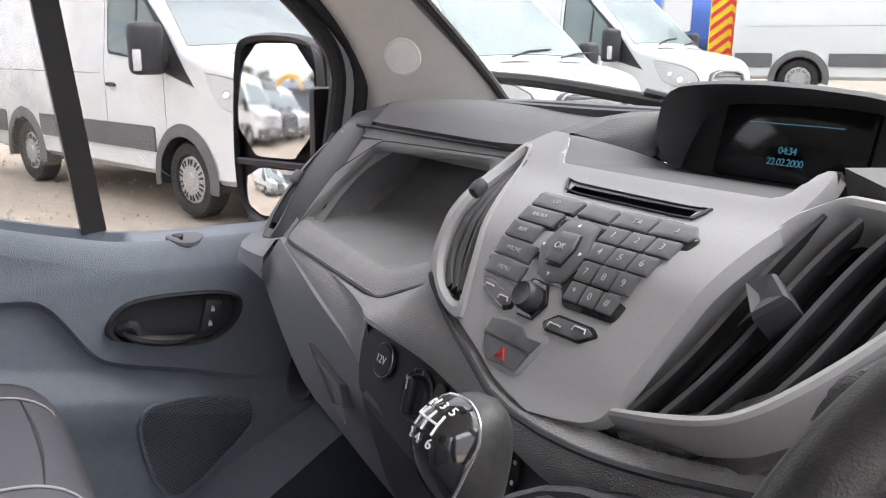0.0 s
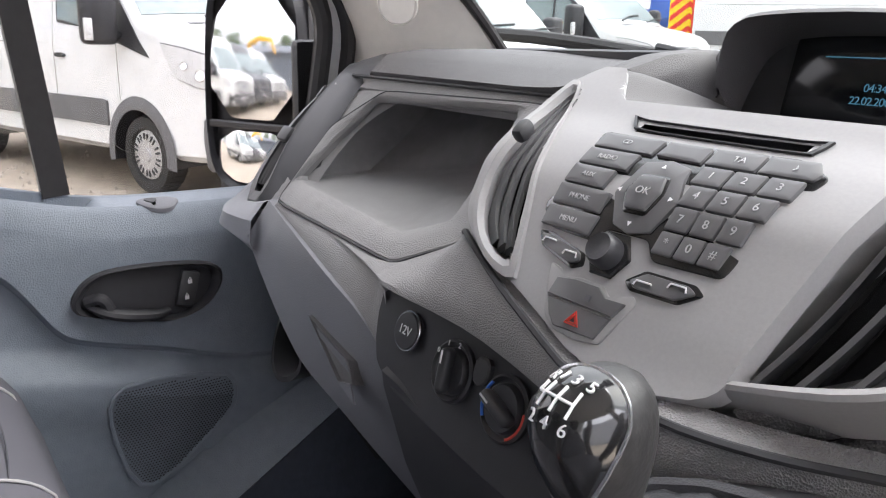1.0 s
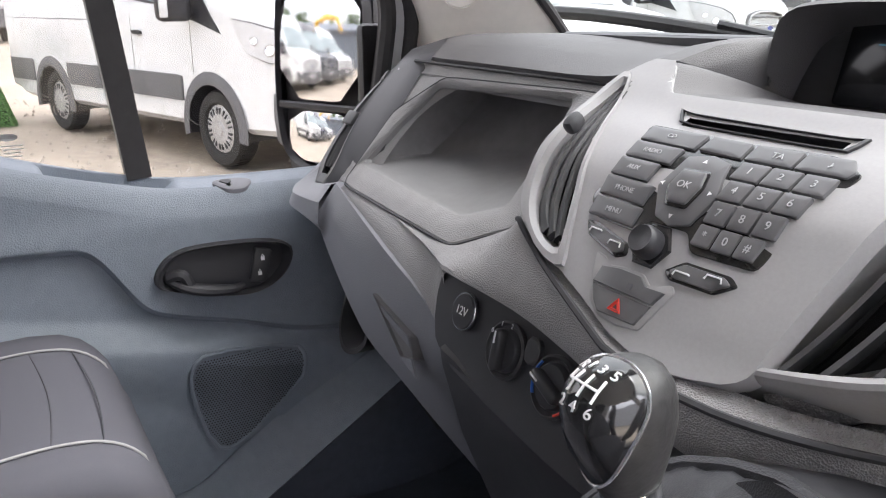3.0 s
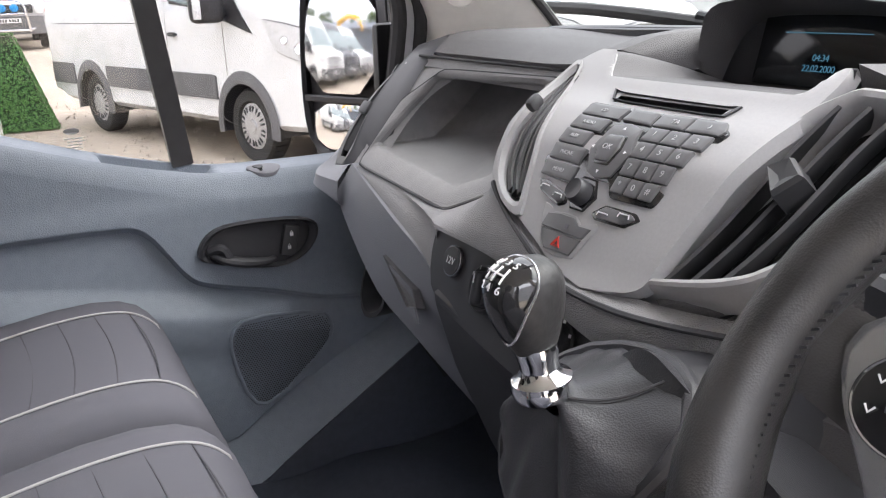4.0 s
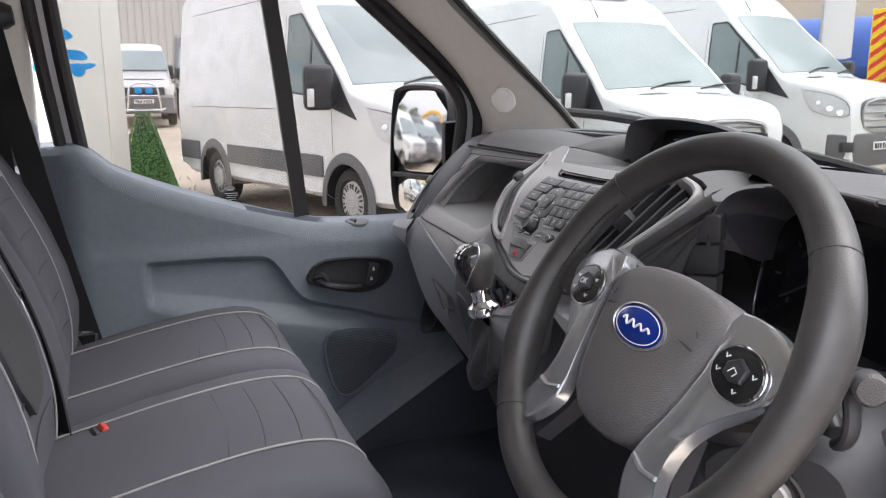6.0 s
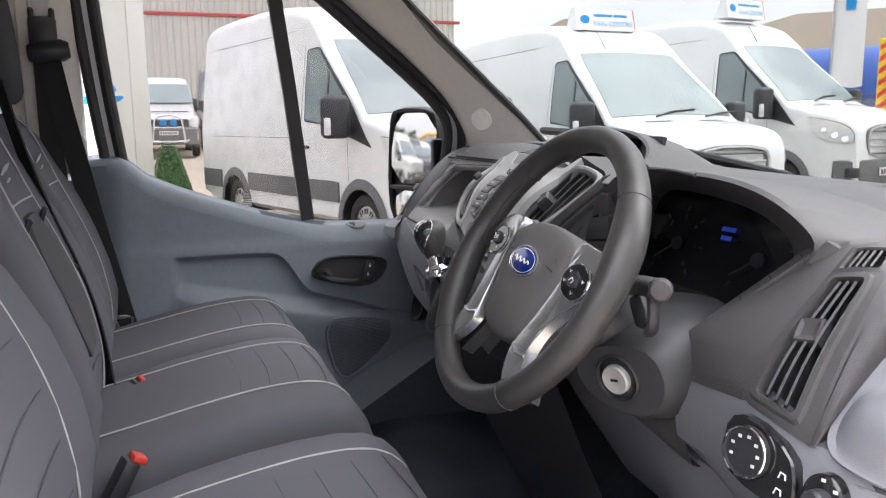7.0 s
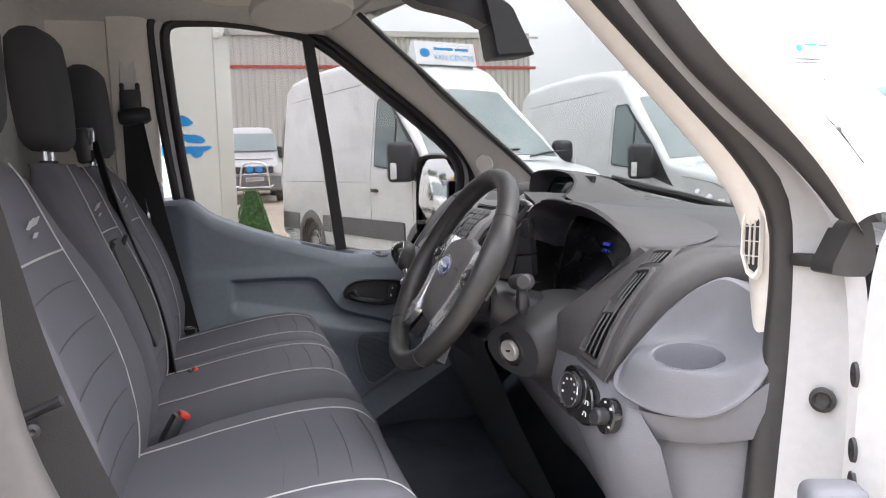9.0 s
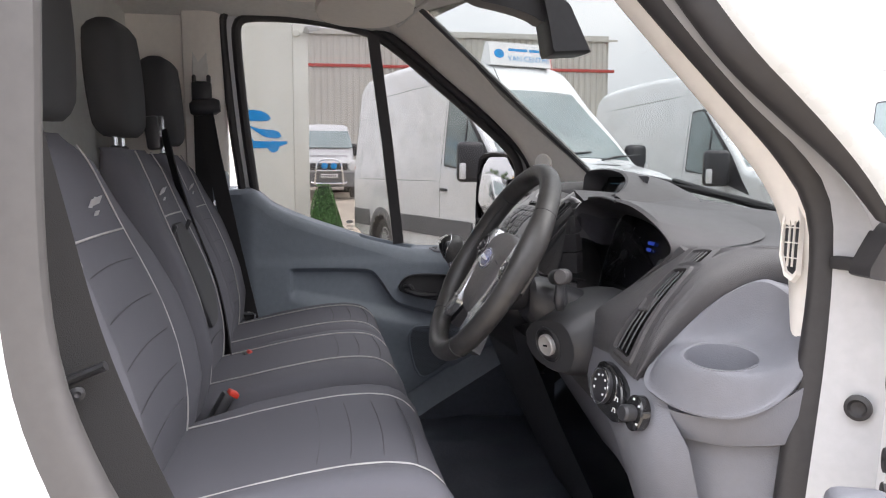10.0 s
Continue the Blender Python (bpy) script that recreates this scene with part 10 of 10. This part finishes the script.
def chevron_board():
    # stands in for the striped rear of a vehicle; the legs are made up
    t = thing("chevron_board", (-9.6, 12.4, 0.6), "red and yellow chevron rear of a half-hidden vehicle, made as a board on legs", "sign board")
    m = Matrix.Translation((-9.75, 12.3, 0)) @ pose(0, 0, 0, 0, 0, 42)
    bm = bmn()
    box(bm, m @ V(0.32, 0, 2.1), (0.72, 0.05, 1.5), m.to_3x3().to_4x4(), 0.008, 1)
    b = part("board", bm, mat("yellow reflective sheet", (0.85, 0.62, 0.02), 0.4, var=0.03), t)
    for k in range(7):
        z = 1.42 + 0.22 * k
        bm = bmn()
        for s in (1, -1):
            vs = [V(0.32, -0.028, z + 0.18), V(0.32, -0.028, z + 0.28), V(0.32 + 0.345 * s, -0.028, z), V(0.32 + 0.345 * s, -0.028, z - 0.10)]
            prism(bm, [m @ V(q.x, q.y, max(1.36, min(2.84, q.z))) for q in (vs[0], vs[1], vs[2], vs[3])], m.to_3x3() @ V(0, -0.003, 0))
        part("stripe", bm, RED_PRINT, b)
    for x in (0.05, 0.6):
        bm = bmn()
        tube(bm, [m @ V(x, 0.04, 0.5), m @ V(x, 0.04, 1.5)], 0.03, 8)
        part("leg", bm, TRIM_WHEEL, t)


chevron_board()


def far_buildings():
    def gabled(name, label, c, turn, L, W, eave, ridge, wall_m, roof_m):
        g = thing(name, c, label, "building")
        m = Matrix.Translation(c) @ pose(0, 0, 0, 0, 0, turn)
        bm = bmn()
        for a, b in (((-L / 2, -W / 2, 0), (L / 2, -W / 2, 0)), ((L / 2, -W / 2, 0), (L / 2, W / 2, 0)), ((L / 2, W / 2, 0), (-L / 2, W / 2, 0)), ((-L / 2, W / 2, 0), (-L / 2, -W / 2, 0))):
            corrugated(bm, a, b, 0, eave, 0.5, 0.05)
        bmesh.ops.transform(bm, matrix=m, verts=bm.verts)
        part("wall", bm, wall_m, g)
        bm = bmn()
        o = 0.5
        pts = [V(-L / 2 - o, -W / 2 - o, eave), V(L / 2 + o, -W / 2 - o, eave), V(L / 2 + o, W / 2 + o, eave), V(-L / 2 - o, W / 2 + o, eave)]
        h = [V(-L / 2 + W * 0.45, 0, ridge), V(L / 2 - W * 0.45, 0, ridge)]
        lo = [bm.verts.new(m @ p) for p in pts]
        lo2 = [bm.verts.new(m @ (p - V(0, 0, 0.25))) for p in pts]
        hi = [bm.verts.new(m @ p) for p in h]
        bm.faces.new((lo[0], lo[1], hi[1], hi[0]))
        bm.faces.new((lo[2], lo[3], hi[0], hi[1]))
        bm.faces.new((lo[1], lo[2], hi[1]))
        bm.faces.new((lo[3], lo[0], hi[0]))
        for i in range(4):
            bm.faces.new((lo[i], lo[(i + 1) % 4], lo2[(i + 1) % 4], lo2[i]))
        bm.faces.new(lo2[::-1])
        part("roof", bm, roof_m, g)
    gabled("brown_roofed_building", "far beige building with a brown hipped roof", V(-36, 48, 1.0), 41, 34, 18, 4.0, 7.4, BEIGE, BROWN_ROOF)
    gabled("far_shed", "far low shed with a greenish brown roof", V(-58, 33, 1.0), 62, 10, 10, 5.6, 8.6, BEIGE, BROWN_ROOF)
    gabled("slate_shed", "slate blue shed behind the parked vans", V(-14, -44, 0.0), 14, 30, 12, 4.6, 6.0, SHED_DARK, SHED_DARK)


far_buildings()


def blue_tank():
    t = thing("blue_tank", (-14, 15.5, 1.2), "rounded blue steel tank beyond the vans", "tank")
    m = Matrix.Translation((-13.6, 15.8, 1.2)) @ pose(0, 0, 0, 0, 0, 40)
    bm = bmn()
    loft(bm, [[m @ V(x, p.y * k, p.z * k + 0.4) for p in smooth_loop([(0, -1.0, 0), (0, -1.0, 0.9), (0, -0.5, 1.5), (0, 0.5, 1.5), (0, 1.0, 0.9), (0, 1.0, 0)], 36, 2)] for x, k in ((-1.6, 0.92), (-1.5, 1.0), (1.5, 1.0), (1.6, 0.92))])
    part("shell", bm, BLUE_TANK, t)
    for x in (-1.1, 1.1):
        bm = bmn()
        box(bm, m @ V(x, 0, 0.2), (0.2, 1.6, 0.5), m.to_3x3().to_4x4())
        part("foot", bm, CLAD, t)


blue_tank()


def flag(x, y, h):
    t = thing("banner_flag", (x, y, rise(x, y)), "tall white banner flag with blue print on a pole", "flag", "banner flags")
    z0 = rise(x, y)
    bm = bmn()
    tube(bm, [V(x, y, z0), V(x, y, z0 + h)], 0.03, 8)
    part("pole", bm, TRIM_WHEEL, t)
    bm = bmn()
    patch(bm, [[V(x + (0.03 + 0.62 * u) * 0.74, y + (0.03 + 0.62 * u) * 0.67, z0 + 1.4 + (h - 1.5) * w + 0.02 * math.sin(7 * u + 5 * w)) + V(-0.67, 0.74, 0) * 0.04 * math.sin(6 * w + 3 * u) for u in [i / 6 for i in range(7)]] for w in [i / 14 for i in range(15)]], (0.004, 0.004, 0))
    c = part("cloth", bm, PRINT, t)
    for k in range(5):
        bm = bmn()
        q = V(x + 0.26, y + 0.235, z0 + h * 0.52 + 0.42 * k) + V(0.02, -0.05, 0)
        box(bm, q, (0.2, 0.012, 0.24), pose(0, 0, 0, 0, 0, 42))
        part("print_bar", bm, BLUE_PRINT, c)


flag(-12.9, 14.4, 6.2)


def lift_arm():
    t = thing("digger", (-7.8, -25, 0), "yellow digger with a raised boom behind the vans", "digger")
    bm = bmn()
    for s in (1, -1):
        box(bm, V(-7.8 + s * 1.0, -25, 0.45), (0.5, 3.2, 0.9), None, 0.3, 3)
    part("track", bm, TYRE, t)
    bm = bmn()
    box(bm, V(-7.8, -25.4, 1.7), (2.2, 2.4, 1.3), None, 0.15, 2)
    part("body", bm, YELLOW, t)
    bm = bmn()
    box(bm, V(-7.3, -24.2, 2.3), (1.0, 1.3, 1.6), None, 0.12, 2)
    part("cab", bm, DARK_GLASS, t)
    bm = bmn()
    tube(bm, [V(-8.2, -24, 2.0), V(-7.9, -23.2, 3.9), V(-6.6, -22.6, 4.35), V(-5.2, -22.2, 4.2)], [0.28, 0.26, 0.24, 0.16], 8)
    part("boom", bm, YELLOW, t)
    bm = bmn()
    tube(bm, [V(-5.3, -22.2, 4.25), V(-4.7, -22.1, 3.2)], [0.16, 0.12], 8)
    part("dipper", bm, YELLOW, t)


lift_arm()


def tree(x, y, h, seed):
    rnd = random.Random(seed)
    t = thing("tree", (x, y, 0), "broad leafy green tree behind the sheds", "tree", "trees behind the sheds")
    bm = bmn()
    tube(bm, [V(x, y, -0.2), V(x + 0.1, y, h * 0.3), V(x - 0.1, y + 0.1, h * 0.6), V(x, y, h * 0.85)], [0.3, 0.24, 0.15, 0.05], 8)
    blobs = []
    for k in range(11):
        a, r, z = rnd.uniform(0, 6.28), rnd.uniform(0.5, h * 0.28), rnd.uniform(h * 0.38, h * 0.92)
        c = V(x + math.cos(a) * r, y + math.sin(a) * r, z)
        blobs.append((c, rnd.uniform(0.10, 0.19) * h * (1.1 - 0.5 * z / h)))
        tube(bm, [V(x, y, z * 0.62), V(x, y, z * 0.62).lerp(c, 0.6) + V(0, 0, 0.2), c], [0.12, 0.07, 0.03], 6)
    part("trunk", bm, BARK, t)
    def place(r):
        c, q = r.choice(blobs)
        d = V(r.gauss(0, 1), r.gauss(0, 1), r.gauss(0, 0.8)).normalized()
        return c + d * q * r.uniform(0.65, 1.1), d
    bm = bmn()
    leaf_cloud(bm, place, 1500, 0.26, rnd)
    tagged(part("crown", bm, LEAF_FAR, t, sharp=5), kind="stuff")


for k in range(11):
    tree(-44 + 5.6 * k + (k * 37 % 5) * 0.5, -58 - (k * 53 % 7), 8.5 + (k * 29 % 4), 20 + k)
for k in range(6):
    tree(34 + (k * 31 % 6), -30 + 13 * k, 9 + (k * 17 % 4), 60 + k)


PALE_SHEET = mat("cool grey wall sheeting", (0.40, 0.41, 0.44), 0.6, var=0.06, big=0.4)


def east_wall():
    """An added, unseen wall that cuts the sky light reaching the open door."""
    w = thing("wall_light_block", (8, 0, 0), "plain unseen wall added to hold back sky light at the open door", "wall", kind="structure")
    bm = bmn()
    corrugated(bm, (8, 26, 0), (8, -26, 0), 0.0, 5.5, 0.5, 0.05)
    part("sheeting", bm, PALE_SHEET, w)
    bm = bmn()
    box(bm, V(9.2, 0, 2.75), (2.2, 52, 5.5))
    part("core", bm, PALE_SHEET, w)


east_wall()
